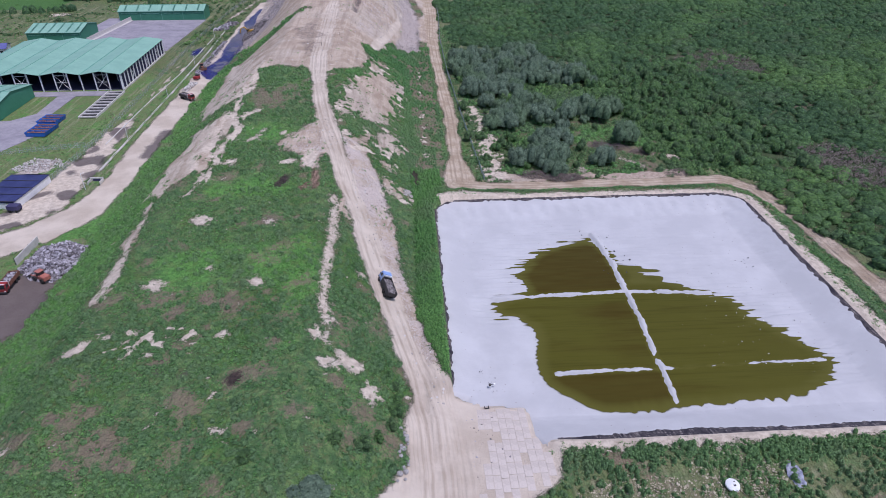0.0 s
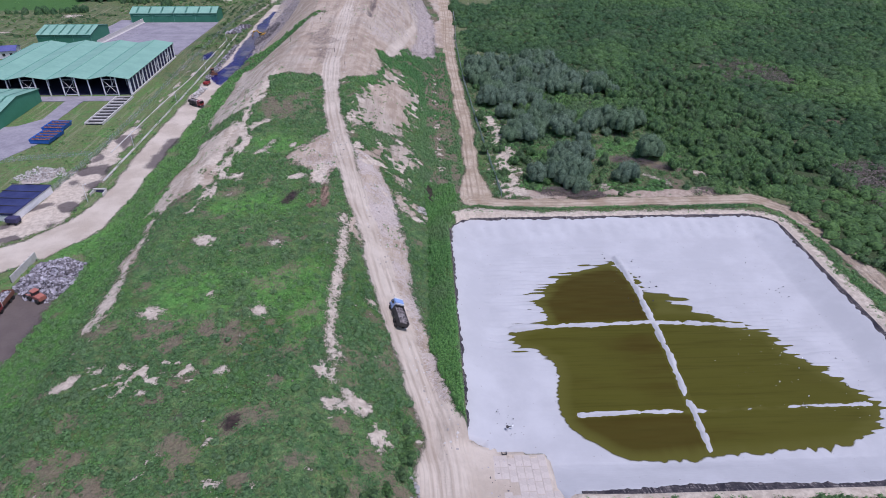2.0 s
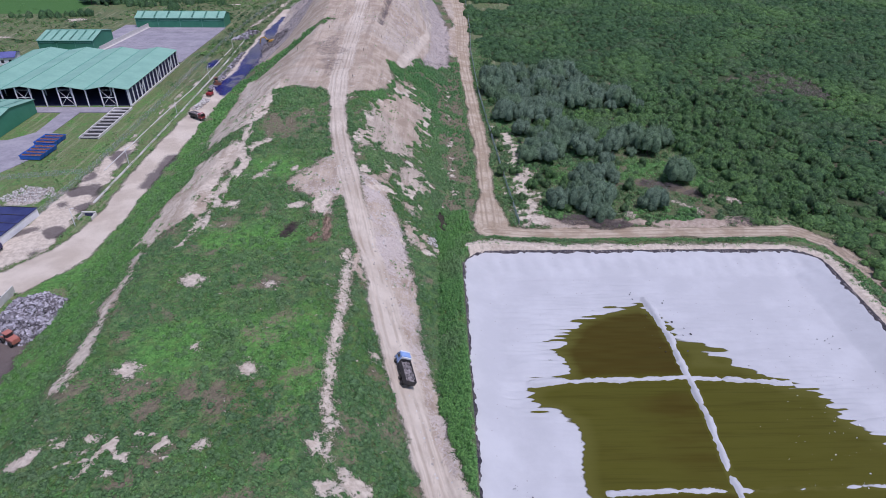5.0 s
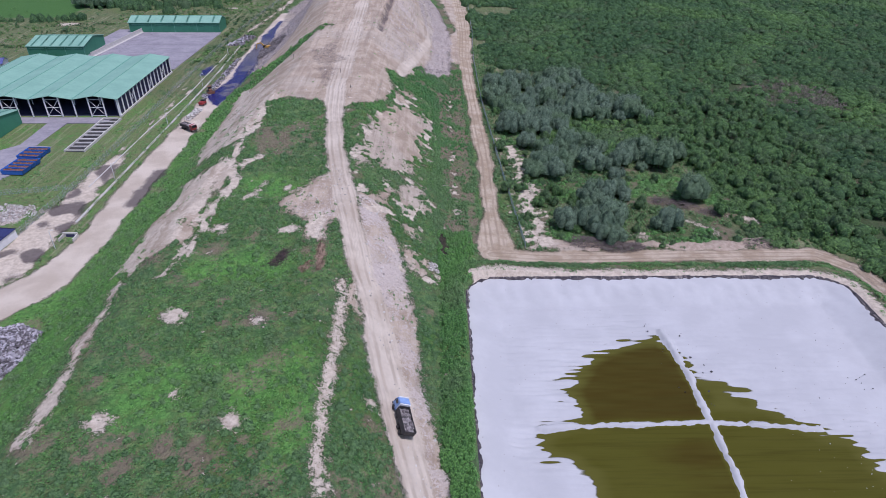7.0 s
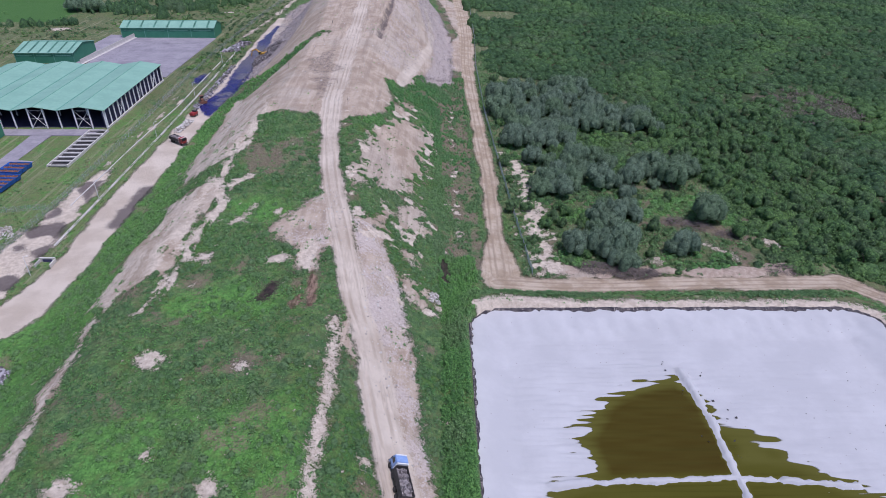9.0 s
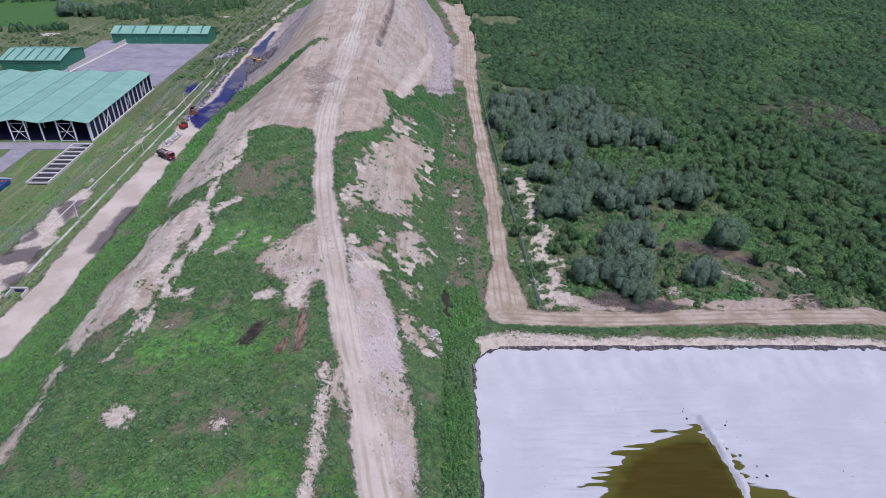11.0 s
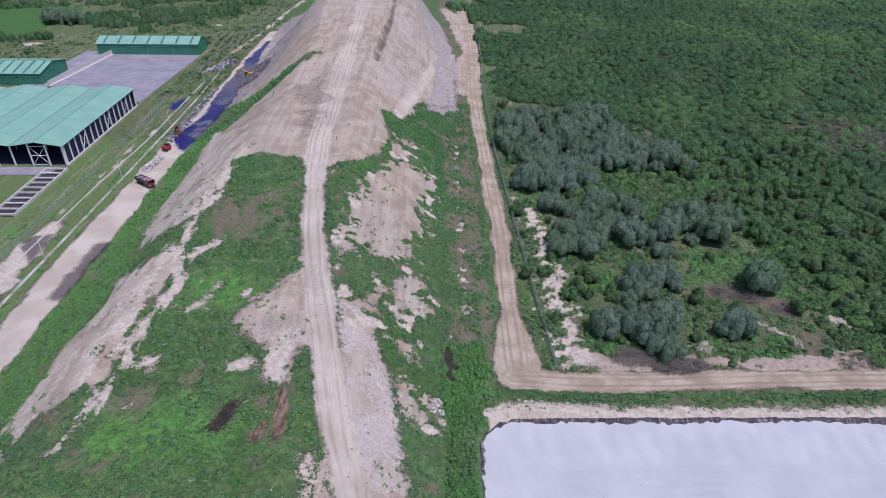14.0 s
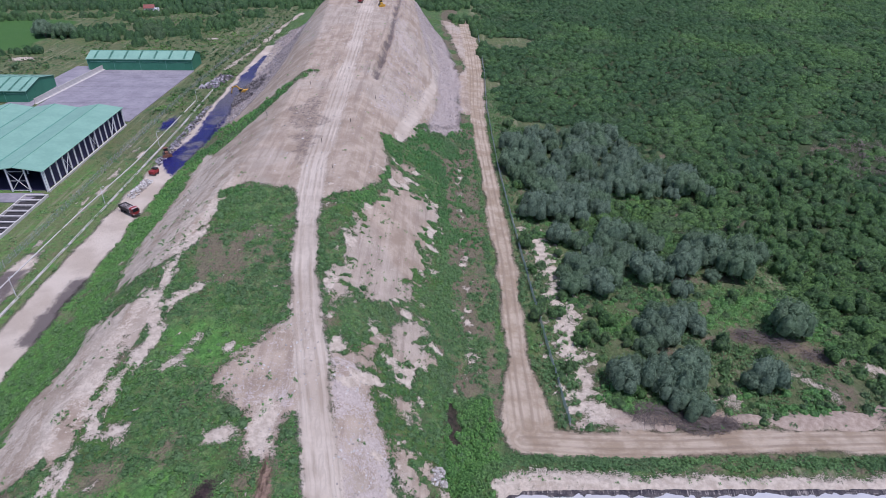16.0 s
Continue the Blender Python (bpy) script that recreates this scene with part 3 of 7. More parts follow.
    c = s.mix(zone("sand", 0.3, 0.8), c, s.mix(s.step(s.noise(0.8, 5, 0.7), 0.34, 0.66), (0.478, 0.398, 0.318), (0.670, 0.582, 0.484)))
    streak = s.noise(0.11, 4, 0.65)
    rut = s.calc("SINE", s.calc("ADD", s.calc("MULTIPLY", s.attr("gap"), 4.6), s.calc("MULTIPLY", s.noise(0.05, 3), 6.0)))
    way = s.mix(s.step(s.noise(0.09, 4), 0.35, 0.65), (0.500, 0.418, 0.338), (0.635, 0.550, 0.460))
    way = s.mix(s.step(s.attr("clay"), -2.0, 2.0), way, s.mix(s.step(s.noise(0.15, 5, 0.65), 0.36, 0.62), (0.37, 0.285, 0.20), (0.53, 0.435, 0.335)))
    rut = s.calc("MULTIPLY", rut, s.step(s.attr("gap"), 8.0, 6.0))
    drift = s.calc("ADD", s.attr("gap"), s.calc("MULTIPLY", s.calc("SUBTRACT", s.noise(0.06, 3), 0.5), 1.2))
    tracks = s.calc("MAXIMUM", s.step(s.calc("ABSOLUTE", s.calc("SUBTRACT", drift, 1.05)), 0.55, 0.12), s.calc("MULTIPLY", s.step(s.calc("ABSOLUTE", s.calc("SUBTRACT", drift, 2.5)), 0.5, 0.1), 0.8))
    tracks = s.calc("MULTIPLY", tracks, s.step(s.attr("gap"), 6.0, 4.0))
    way = s.mix(s.calc("MULTIPLY", tracks, s.calc("ADD", s.calc("MULTIPLY", s.step(streak, 0.34, 0.58), 0.42), s.step(s.attr("clay"), -2.0, 2.0, 0.0, 0.22))), way, (0.29, 0.22, 0.16))
    lines = s.calc("SINE", s.calc("ADD", s.calc("MULTIPLY", s.attr("gap"), 8.5), s.calc("MULTIPLY", s.noise(0.045, 5, 0.65), 22.0)))
    lines = s.calc("MULTIPLY", s.step(lines, 0.1, 0.9), s.calc("MULTIPLY", s.step(s.attr("gap"), 6.0, 4.5), s.step(s.noise(0.12, 3), 0.38, 0.6)))
    way = s.mix(s.calc("MULTIPLY", lines, 0.2), way, (0.30, 0.235, 0.18))
    way = s.mix(s.calc("MULTIPLY", s.step(fine, 0.5, 0.8), 0.3), way, (0.38, 0.33, 0.28))
    road = zone("road", 0.5, 0.4)
    c = s.mix(road, c, way)
    c = s.mix(s.calc("MULTIPLY", zone("dark", 0.9, 0.6), 0.84), c, s.mix(fine, (0.052, 0.042, 0.047), (0.135, 0.108, 0.110)))
    c = s.mix(s.calc("MULTIPLY", zone("rust", 0.4, 0.3), 0.85), c, s.mix(s.step(s.noise(1.3, 4, 0.7, stretch=(1.0, 0.3, 1.0)), 0.4, 0.62), (0.115, 0.066, 0.050), (0.33, 0.215, 0.165)))
    c = s.mix(s.calc("MULTIPLY", zone("tar", 0.5, 0.6), 0.92), c, s.mix(s.step(s.noise(0.8, 4), 0.4, 0.6), (0.026, 0.018, 0.018), (0.062, 0.040, 0.038)))
    wet = zone("wet", 0.5, 0.5)
    # pooled parts of the wet road carry the sky's blue reflection as base colour
    pooled = s.calc("MULTIPLY", s.step(place.outputs["Y"], 402.0, 368.0), s.step(s.noise(0.09, 3), 0.36, 0.5))
    pooled = s.calc("MAXIMUM", pooled, s.calc("MULTIPLY", s.step(place.outputs["Y"], 425.0, 440.0), 0.8))
    c = s.mix(wet, c, s.mix(pooled, s.mix(s.noise(0.5, 4), (0.085, 0.075, 0.115), (0.19, 0.17, 0.205)), (0.022, 0.021, 0.135)))
    field = s.step(s.attr("field"), -1.0, 1.0)
    c = s.mix(field, c, s.mix(s.noise(0.3, 3), (0.058, 0.150, 0.036), (0.085, 0.185, 0.048)))
    h = s.calc("ADD", s.calc("MULTIPLY", fine, 0.9), s.calc("ADD", mid, s.calc("MULTIPLY", s.calc("MULTIPLY", rut, road), 0.16)))
    bare = s.calc("MAXIMUM", s.calc("MAXIMUM", zone("soil"), road), zone("sand"))
    h = s.calc("SUBTRACT", h, s.calc("MULTIPLY", s.calc("SUBTRACT", 1.0, bare), s.calc("ADD", s.calc("MULTIPLY", cob, 1.5), dab)))
    s.bump(h, 0.9, 0.35)
    return s.done(c, s.step(wet, 0.0, 1.0, 0.92, 0.16), 0.0, 0.25)


LAND = ground_material()
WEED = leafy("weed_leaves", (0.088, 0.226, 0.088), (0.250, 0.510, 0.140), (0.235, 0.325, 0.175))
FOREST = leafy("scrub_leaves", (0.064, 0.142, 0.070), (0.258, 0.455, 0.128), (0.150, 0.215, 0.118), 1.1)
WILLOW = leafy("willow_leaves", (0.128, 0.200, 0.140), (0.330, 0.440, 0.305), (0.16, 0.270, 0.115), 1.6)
ZINC = plain("galvanised_steel", (0.42, 0.47, 0.52), (0.52, 0.57, 0.62), 1.2, 0.5)
BARK = plain("bark", (0.10, 0.08, 0.06), (0.18, 0.15, 0.12), 3, 0.9, grain=0.02)
STRAW = plain("dry_straw", (0.33, 0.29, 0.21), (0.52, 0.47, 0.36), 1.5, 0.9)
DEADWOOD = plain("dead_branches", (0.125, 0.10, 0.088), (0.26, 0.22, 0.20), 1.5, 0.9)
GREEN_WALL = plain("green_cladding", (0.050, 0.205, 0.128), (0.064, 0.240, 0.152), 0.25, 0.5)
GREEN_ROOF = plain("pale_green_roof", (0.215, 0.392, 0.305), (0.268, 0.465, 0.362), 0.12, 0.45)
ROOF_SEAM = plain("roof_seam", (0.13, 0.32, 0.245), (0.165, 0.38, 0.295), 0.5, 0.5)
WHITE_STEEL = plain("white_steel", (0.72, 0.72, 0.76), (0.82, 0.82, 0.85), 0.8, 0.5)
# navy paint; also stands for shade inside the hall and culvert
NAVY = plain("dark_paint_and_shade", (0.05, 0.046, 0.105), (0.07, 0.064, 0.14), 0.3, 0.7)
CONCRETE = plain("concrete", (0.245, 0.225, 0.258), (0.345, 0.320, 0.352), 0.12, 0.85, grain=0.01)
GREY_CONCRETE = plain("grey_concrete", (0.36, 0.345, 0.345), (0.50, 0.48, 0.475), 0.6, 0.85, grain=0.01)
PALE_CONCRETE = plain("pale_concrete", (0.52, 0.49, 0.46), (0.64, 0.61, 0.575), 0.5, 0.85, grain=0.01)
BLUE_PAINT = plain("blue_paint", (0.03, 0.11, 0.42), (0.05, 0.16, 0.52), 0.8, 0.5)
CAB_BLUE = plain("cab_blue", (0.20, 0.31, 0.58), (0.26, 0.38, 0.65), 1.5, 0.35, spec=0.5)
RED_PAINT = plain("red_paint", (0.25, 0.03, 0.035), (0.35, 0.045, 0.045), 1.5, 0.45)
ORANGE = plain("orange_paint", (0.38, 0.13, 0.10), (0.45, 0.18, 0.14), 1.5, 0.5)
YELLOW = plain("yellow_paint", (0.55, 0.30, 0.03), (0.66, 0.38, 0.05), 1.5, 0.5)
RUST = plain("rusty_steel", (0.16, 0.07, 0.05), (0.27, 0.13, 0.09), 2, 0.8)
DARK_STEEL = plain("dark_steel", (0.035, 0.033, 0.035), (0.075, 0.07, 0.07), 2, 0.6)
RUBBER = plain("rubber", (0.015, 0.015, 0.015), (0.035, 0.033, 0.03), 4, 0.85)
GLASS = plain("dark_glass", (0.02, 0.025, 0.03), (0.03, 0.035, 0.04), 1, 0.08, spec=0.6)
CHALK = plain("white_paint", (0.70, 0.70, 0.72), (0.8, 0.8, 0.82), 1, 0.5)
RED_ROOF = plain("red_tile_roof", (0.24, 0.085, 0.075), (0.32, 0.12, 0.10), 0.6, 0.8)


def scrap_material(name, lo, hi, scale):
    s = Shade(name)
    n = s.tree.nodes.new("ShaderNodeNewGeometry").outputs["Random Per Island"]
    c = s.mix(s.step(n, 0.1, 0.95), lo, hi)
    c = s.mix(s.calc("MULTIPLY", s.noise(scale, 3), 0.4), c, (0.2, 0.17, 0.15))
    return s.done(c, 0.6, 0.0, 0.4)


SCRAP = scrap_material("mixed_scrap", (0.09, 0.08, 0.095), (0.54, 0.51, 0.57), 1.0)
LITTER = scrap_material("grey_litter", (0.22, 0.195, 0.21), (0.47, 0.43, 0.455), 1.0)
PILE = scrap_material("dark_waste", (0.05, 0.042, 0.045), (0.27, 0.24, 0.25), 1.0)
LOAD = scrap_material("dark_load", (0.09, 0.08, 0.085), (0.36, 0.325, 0.33), 2.0)
STONES = scrap_material("broken_stone", (0.36, 0.32, 0.29), (0.72, 0.69, 0.66), 1.0)


def liner_material():
    s = Shade("white_geotextile")
    f = s.step(s.noise(0.10, 5), 0.35, 0.7)
    c = s.mix(f, (0.452, 0.450, 0.465), (0.512, 0.510, 0.525))
    silt = s.noise(0.8, 4, 0.65, stretch=(0.15, 1.0, 1.0))
    c = s.mix(s.calc("MULTIPLY", s.step(silt, 0.58, 0.75), 0.35), c, (0.46, 0.45, 0.49))
    specks = s.cells(0.45)
    c = s.mix(s.step(specks.outputs["Distance"], 0.075, 0.05), c, (0.35, 0.33, 0.33))
    s.bump(s.noise(2.0, 3, stretch=(0.3, 1.0, 1.0)), 0.5, 0.08)
    return s.done(c, 0.9, 0.0, 0.1)


def membrane_material():
    s = Shade("black_membrane")
    across, along_ = s.noise(2.6, 3, 0.6, stretch=(1.0, 0.1, 0.1)), s.noise(2.6, 3, 0.6, stretch=(0.1, 1.0, 0.1))
    c = s.mix(s.step(s.noise(0.8, 4), 0.35, 0.65), (0.022, 0.019, 0.028), (0.075, 0.064, 0.068))
    c = s.mix(s.calc("MULTIPLY", s.calc("MULTIPLY", s.step(across, 0.50, 0.62), s.step(along_, 0.42, 0.58)), 0.7), c, (0.34, 0.30, 0.275))
    s.bump(across, 0.5, 0.08)
    return s.done(c, 0.62, 0.0, 0.3)


def water_material():
    s = Shade("murky_water")
    deep = s.step(s.attr("depth"), 0.02, 0.42)
    patch = s.noise(0.09, 4, 0.6, stretch=(0.3, 1.0, 1.0))
    bands = s.noise(1.1, 5, 0.7, stretch=(0.035, 1.0, 1.0))
    brown = s.step(s.calc("ADD", s.attr("silt"), s.calc("MULTIPLY", s.calc("SUBTRACT", patch, 0.48), 1.5)), 0.15, 0.85)
    c = s.mix(brown, (0.070, 0.066, 0.008), (0.040, 0.020, 0.002))
    c = s.mix(s.calc("MULTIPLY", s.step(bands, 0.45, 0.68), 0.42), c, (0.020, 0.014, 0.001))
    c = s.mix(s.calc("MULTIPLY", s.step(s.attr("depth"), 0.38, 0.62), 0.3), c, (0.020, 0.014, 0.001))
    c = s.mix(deep, (0.10, 0.095, 0.02), c)
    s.bump(s.noise(1.6, 3), 0.12, 0.03)
    s.done(c, 0.14, 0.0, 0.07)
    clear = s.tree.nodes.new("ShaderNodeBsdfTransparent")
    m = s.tree.nodes.new("ShaderNodeMixShader")
    s.put(m.inputs[0], s.step(s.attr("depth"), -0.005, 0.035, 0.04, 1.0))
    s.tree.links.new(clear.outputs[0], m.inputs[1])
    s.tree.links.new(s.bsdf.outputs[0], m.inputs[2])
    s.tree.links.new(m.outputs[0], s.out.inputs["Surface"])
    return s.mat


def net_material(name, color, cover):
    s = Shade(name)
    s.done(color, 0.5, 0.0)
    clear = s.tree.nodes.new("ShaderNodeBsdfTransparent")
    m = s.tree.nodes.new("ShaderNodeMixShader")
    m.inputs[0].default_value = cover
    s.tree.links.new(clear.outputs[0], m.inputs[1])
    s.tree.links.new(s.bsdf.outputs[0], m.inputs[2])
    s.tree.links.new(m.outputs[0], s.out.inputs["Surface"])
    return s.mat


LINER, MEMBRANE, WATER, NET, BLUE_NET = liner_material(), membrane_material(), water_material(), net_material("wire_netting", (0.36, 0.42, 0.45), 0.2), net_material("blue_netting", (0.50, 0.60, 0.70), 0.6)


# ---- mesh helpers ----
def sheet(name, verts, faces, material, attrs=(), smooth=False):
    """One object from arrays of vertices and faces of equal size."""
    verts, faces = np.asarray(verts, np.float32), np.asarray(faces, np.int32)
    me = bpy.data.meshes.new(name)
    n, k = faces.shape
    me.vertices.add(len(verts))
    me.vertices.foreach_set("co", verts.ravel())
    me.loops.add(n * k)
    me.loops.foreach_set("vertex_index", faces.ravel())
    me.polygons.add(n)
    me.polygons.foreach_set("loop_start", np.arange(0, n * k, k, dtype=np.int32))
    me.polygons.foreach_set("loop_total", np.full(n, k, dtype=np.int32))
    me.polygons.foreach_set("use_smooth", np.full(n, smooth, dtype=bool))
    for key, values in attrs:
        me.attributes.new(key, "FLOAT", "POINT").data.foreach_set("value", np.asarray(values, np.float32))
    me.update(calc_edges=True)
    me.materials.append(material)
    return new(name, me)


def grid_faces(nx, ny):
    i, j = np.meshgrid(np.arange(nx - 1), np.arange(ny - 1), indexing="ij")
    a = (i * ny + j).ravel()
    return np.stack([a, a + ny, a + ny + 1, a + 1], axis=1)


def box(bm, x0, x1, y0, y1, z0, z1, m=None):
    vs = [bm.verts.new((m @ Vector(p)) if m else p) for p in ((x0, y0, z0), (x1, y0, z0), (x1, y1, z0), (x0, y1, z0), (x0, y0, z1), (x1, y0, z1), (x1, y1, z1), (x0, y1, z1))]
    for f in ((3, 2, 1, 0), (4, 5, 6, 7), (0, 1, 5, 4), (1, 2, 6, 5), (2, 3, 7, 6), (3, 0, 4, 7)):
        bm.faces.new([vs[i] for i in f])
    return vs


def tube(bm, a, b, r0, r1=None, sides=6, caps=True):
    """A tapered round bar from a to b."""
    a, b = Vector(a), Vector(b)
    r1 = r0 if r1 is None else r1
    q = (b - a).to_track_quat("Z", "Y")
    rings = [[bm.verts.new(p + q @ Vector((r * math.cos(2 * math.pi * k / sides), r * math.sin(2 * math.pi * k / sides), 0))) for k in range(sides)] for p, r in ((a, r0), (b, r1))]
    for k in range(sides):
        bm.faces.new([rings[0][k], rings[0][(k + 1) % sides], rings[1][(k + 1) % sides], rings[1][k]])
    if caps:
        bm.faces.new(rings[0][::-1])
        bm.faces.new(rings[1])


def prism(bm, outline, y0, y1, m=None):
    """An outline in x and z drawn out along y."""
    front = [bm.verts.new((m @ Vector((x, y0, z))) if m else (x, y0, z)) for x, z in outline]
    rear = [bm.verts.new((m @ Vector((x, y1, z))) if m else (x, y1, z)) for x, z in outline]
    n = len(outline)
    bm.faces.new(front)
    bm.faces.new(rear[::-1])
    for k in range(n):
        bm.faces.new([front[(k + 1) % n], front[k], rear[k], rear[(k + 1) % n]])


def bevelled(bm, width=0.05, segments=1):
    bmesh.ops.bevel(bm, geom=bm.edges[:], offset=width, segments=segments, affect="EDGES", clamp_overlap=True)
    return bm


def part(name, bm, material, parent, label=""):
    """Links a bmesh as one mesh object under a thing or part."""
    bmesh.ops.recalc_face_normals(bm, faces=bm.faces[:])
    me = bpy.data.meshes.new(name)
    bm.to_mesh(me)
    bm.free()
    me.materials.append(material)
    ob = new(name, me)
    ob.parent = parent
    if label:
        tagged(ob, label)
    return ob


def made(draw, *args):
    bm = bmesh.new()
    draw(bm, *args)
    return bm


def ground_z(x, y):
    return float(height(x, y))


def thing(name, label, category, m=None, group="", kind=""):
    ob = new(name)
    ob.empty_display_size = 0.5
    if m is not None:
        ob.matrix_basis = m
    return tagged(ob, label, category, group, kind)


def lean(x, y, turn, half):
    """A pose on the slope, tipped to lie along it over a length of twice half."""
    c, s = math.cos(radians(turn)), math.sin(radians(turn))
    fx, fy = -s * half, c * half
    up = Vector((2 * fx, 2 * fy, ground_z(x + fx, y + fy) - ground_z(x - fx, y - fy)))
    side = Vector((2 * c, 2 * s, ground_z(x + c, y + s) - ground_z(x - c, y - s)))
    ya, xa = up.normalized(), side.normalized()
    za = xa.cross(ya).normalized()
    xa = ya.cross(za)
    m = Matrix((xa, ya, za)).transposed().to_4x4()
    m.translation = (x, y, ground_z(x, y))
    return m


def leaves(points, radius, tall, cards, size, seed, tone=None, ruffle=0.45):
    """Vertices, faces and tones of plants made of many small pointed leaves on the outside of a dome."""
    rng = np.random.RandomState(seed)
    n = len(points)
    total = n * cards
    owner = np.repeat(np.arange(n), cards)
    az, h = rng.rand(total) * 2 * np.pi, rng.rand(total) ** 0.8
    rad = np.sqrt(np.clip(1 - (h * 0.95) ** 2, 0, 1)) * (0.70 + 0.36 * rng.rand(total))
    bulge = 1 + 0.22 * np.sin(az * 3 + owner * 1.7) * (rng.rand(n)[owner] + 0.3)
    px = points[owner, 0] + np.cos(az) * rad * radius[owner] * bulge
    py = points[owner, 1] + np.sin(az) * rad * radius[owner] * bulge
    pz = points[owner, 2] + h * tall[owner] * (0.85 + 0.25 * rng.rand(total))
    nrm = np.stack([np.cos(az) * rad, np.sin(az) * rad, h + 0.25], 1) + rng.normal(0, ruffle, (total, 3))
    nrm /= np.linalg.norm(nrm, axis=1, keepdims=True)
    a = np.cross(nrm, rng.normal(0, 1, (total, 3)))
    a /= np.linalg.norm(a, axis=1, keepdims=True)
    b = np.cross(nrm, a)
    ln = size[owner] * (0.6 + 0.8 * rng.rand(total))
    wd = ln * (0.45 + 0.3 * rng.rand(total))
    c = np.stack([px, py, pz], 1)
    v = np.stack([c + a * ln[:, None], c + b * wd[:, None], c - a * ln[:, None] * 0.9, c - b * wd[:, None]], 1).reshape(-1, 3)
    f = np.arange(total * 4).reshape(-1, 4)
    tn = rng.rand(n) if tone is None else tone
    t = np.clip(tn[owner] * 0.75 + rng.rand(total) * 0.35 - 0.05, 0, 1)
    return v, f, np.repeat(t, 4)


def domes(points, radius, tall, seed, tone, turns=7, levels=((-0.15, 0.90), (0.40, 1.0), (0.80, 0.64), (1.0, 0.12))):
    """Vertices, faces and tones of uneven leafy mounds, one for each plant."""
    rng = np.random.RandomState(seed)
    n, k = len(points), len(levels)
    a = np.arange(turns) * 2 * np.pi / turns
    a = a[None, None, :] + rng.rand(n, 1, 1) * 6.28 + rng.uniform(-0.25, 0.25, (n, k, turns))
    h, w = (np.array([p[i] for p in levels])[None, :, None] for i in (0, 1))
    w = w * rng.uniform(0.70, 1.18, (n, k, turns)) * radius[:, None, None]
    h = (h + rng.uniform(-0.13, 0.13, (n, k, turns)) * (h > 0)) * tall[:, None, None]
    v = np.stack([points[:, 0, None, None] + w * np.cos(a), points[:, 1, None, None] + w * np.sin(a), points[:, 2, None, None] + h], -1).reshape(-1, 3)
    i, j = np.meshgrid(np.arange(k - 1), np.arange(turns), indexing="ij")
    f = np.stack([i * turns + j, i * turns + (j + 1) % turns, (i + 1) * turns + (j + 1) % turns, (i + 1) * turns + j], -1).reshape(-1, 4)
    f = (f[None] + (np.arange(n) * k * turns)[:, None, None]).reshape(-1, 4)
    t = np.clip(tone[:, None] * 0.75 + rng.rand(n, k * turns) * 0.25, 0, 1)
    return v, f, t.ravel()


def joined(*sets):
    """Several sets of vertices, faces and tones as one."""
    base, out = 0, []
    for v, f, t in sets:
        out.append((v, f + base, t))
        base += len(v)
    return tuple(np.concatenate([p[i] for p in out]) for i in range(3))


# ---- the land: one sheet out to the horizon ----
def stations(lo, hi, fine, far, more=()):
    mid = [lo]
    for stop, st in ((hi, fine), *more):
        while mid[-1] < stop - 0.01:
            mid.append(mid[-1] + st)
    low, high, s = [], [], fine
    while (low[-1] if low else mid[0]) > -far:
        s *= 1.25
        low.append((low[-1] if low else mid[0]) - s)
    s = (more[-1][1] if more else fine)
    while (high[-1] if high else mid[-1]) < far:
        s *= 1.25
        high.append((high[-1] if high else mid[-1]) + s)
    return np.array(low[::-1] + mid + high)


def relief(x, y, z, zn):
    """Small lumps, ruts and heaps on top of the broad shape."""
    near = sstep(-900, -300, -np.hypot(x, y - 250))
    veg = (vnoise(x, y, 2.3, 31) - 0.5) * 0.5 + (vnoise(x, y, 6.5, 32) - 0.5) * 0.9
    heap = (vnoise(x, y, 1.7, 33) - 0.5) * 0.9 + (vnoise(x, y, 4.5, 34) - 0.5) * 1.5
    soil = ((vnoise(x, y, 9, 35) - 0.5) * 0.5 + (vnoise(x, y, 2.6, 36) - 0.5) * 0.2) * np.where(y > 262, 0.45, 1.0)
    road = sstep(-1.5, 0.5, zn["road"])
    rub = sstep(-1.0, 1.5, zn["rubble"]) * sstep(235, 330, y)
    bare = sstep(-0.5, 1.0, np.maximum(zn["soil"], zn["sand"]))
    mix = veg * (1 - bare) + soil * bare
    mix = mix * (1 - rub) + heap * rub
    scar = sstep(-2, 4, inside(x, y, RUB_MID_R))
    mix = mix + scar * ((vnoise2(x, y * 0.22, 3.0, 37) - 0.5) * 1.0 + (vnoise(x, y, 1.7, 38) - 0.5) * 0.55)
    mix = mix - 1.1 * sstep(1.6, 0.3, line_gap(x, y, TRENCH)) + 0.7 * sstep(1.2, 0.2, np.abs(line_gap(x, y, TRENCH) - 2.4))
    mix = mix + 0.55 * sstep(1.0, 0.1, np.abs(line_gap(x, y, MAIN) - 4.6)) * sstep(262, 285, y) * vnoise(x, y, 6, 39)
    b = basin(x, y)
    calm = np.where(b > -4, 0.25, 1.0) * np.where(x < -104, 0.35, 1.0)
    return z + mix * (1 - 0.88 * road) * near * calm - 0.12 * road


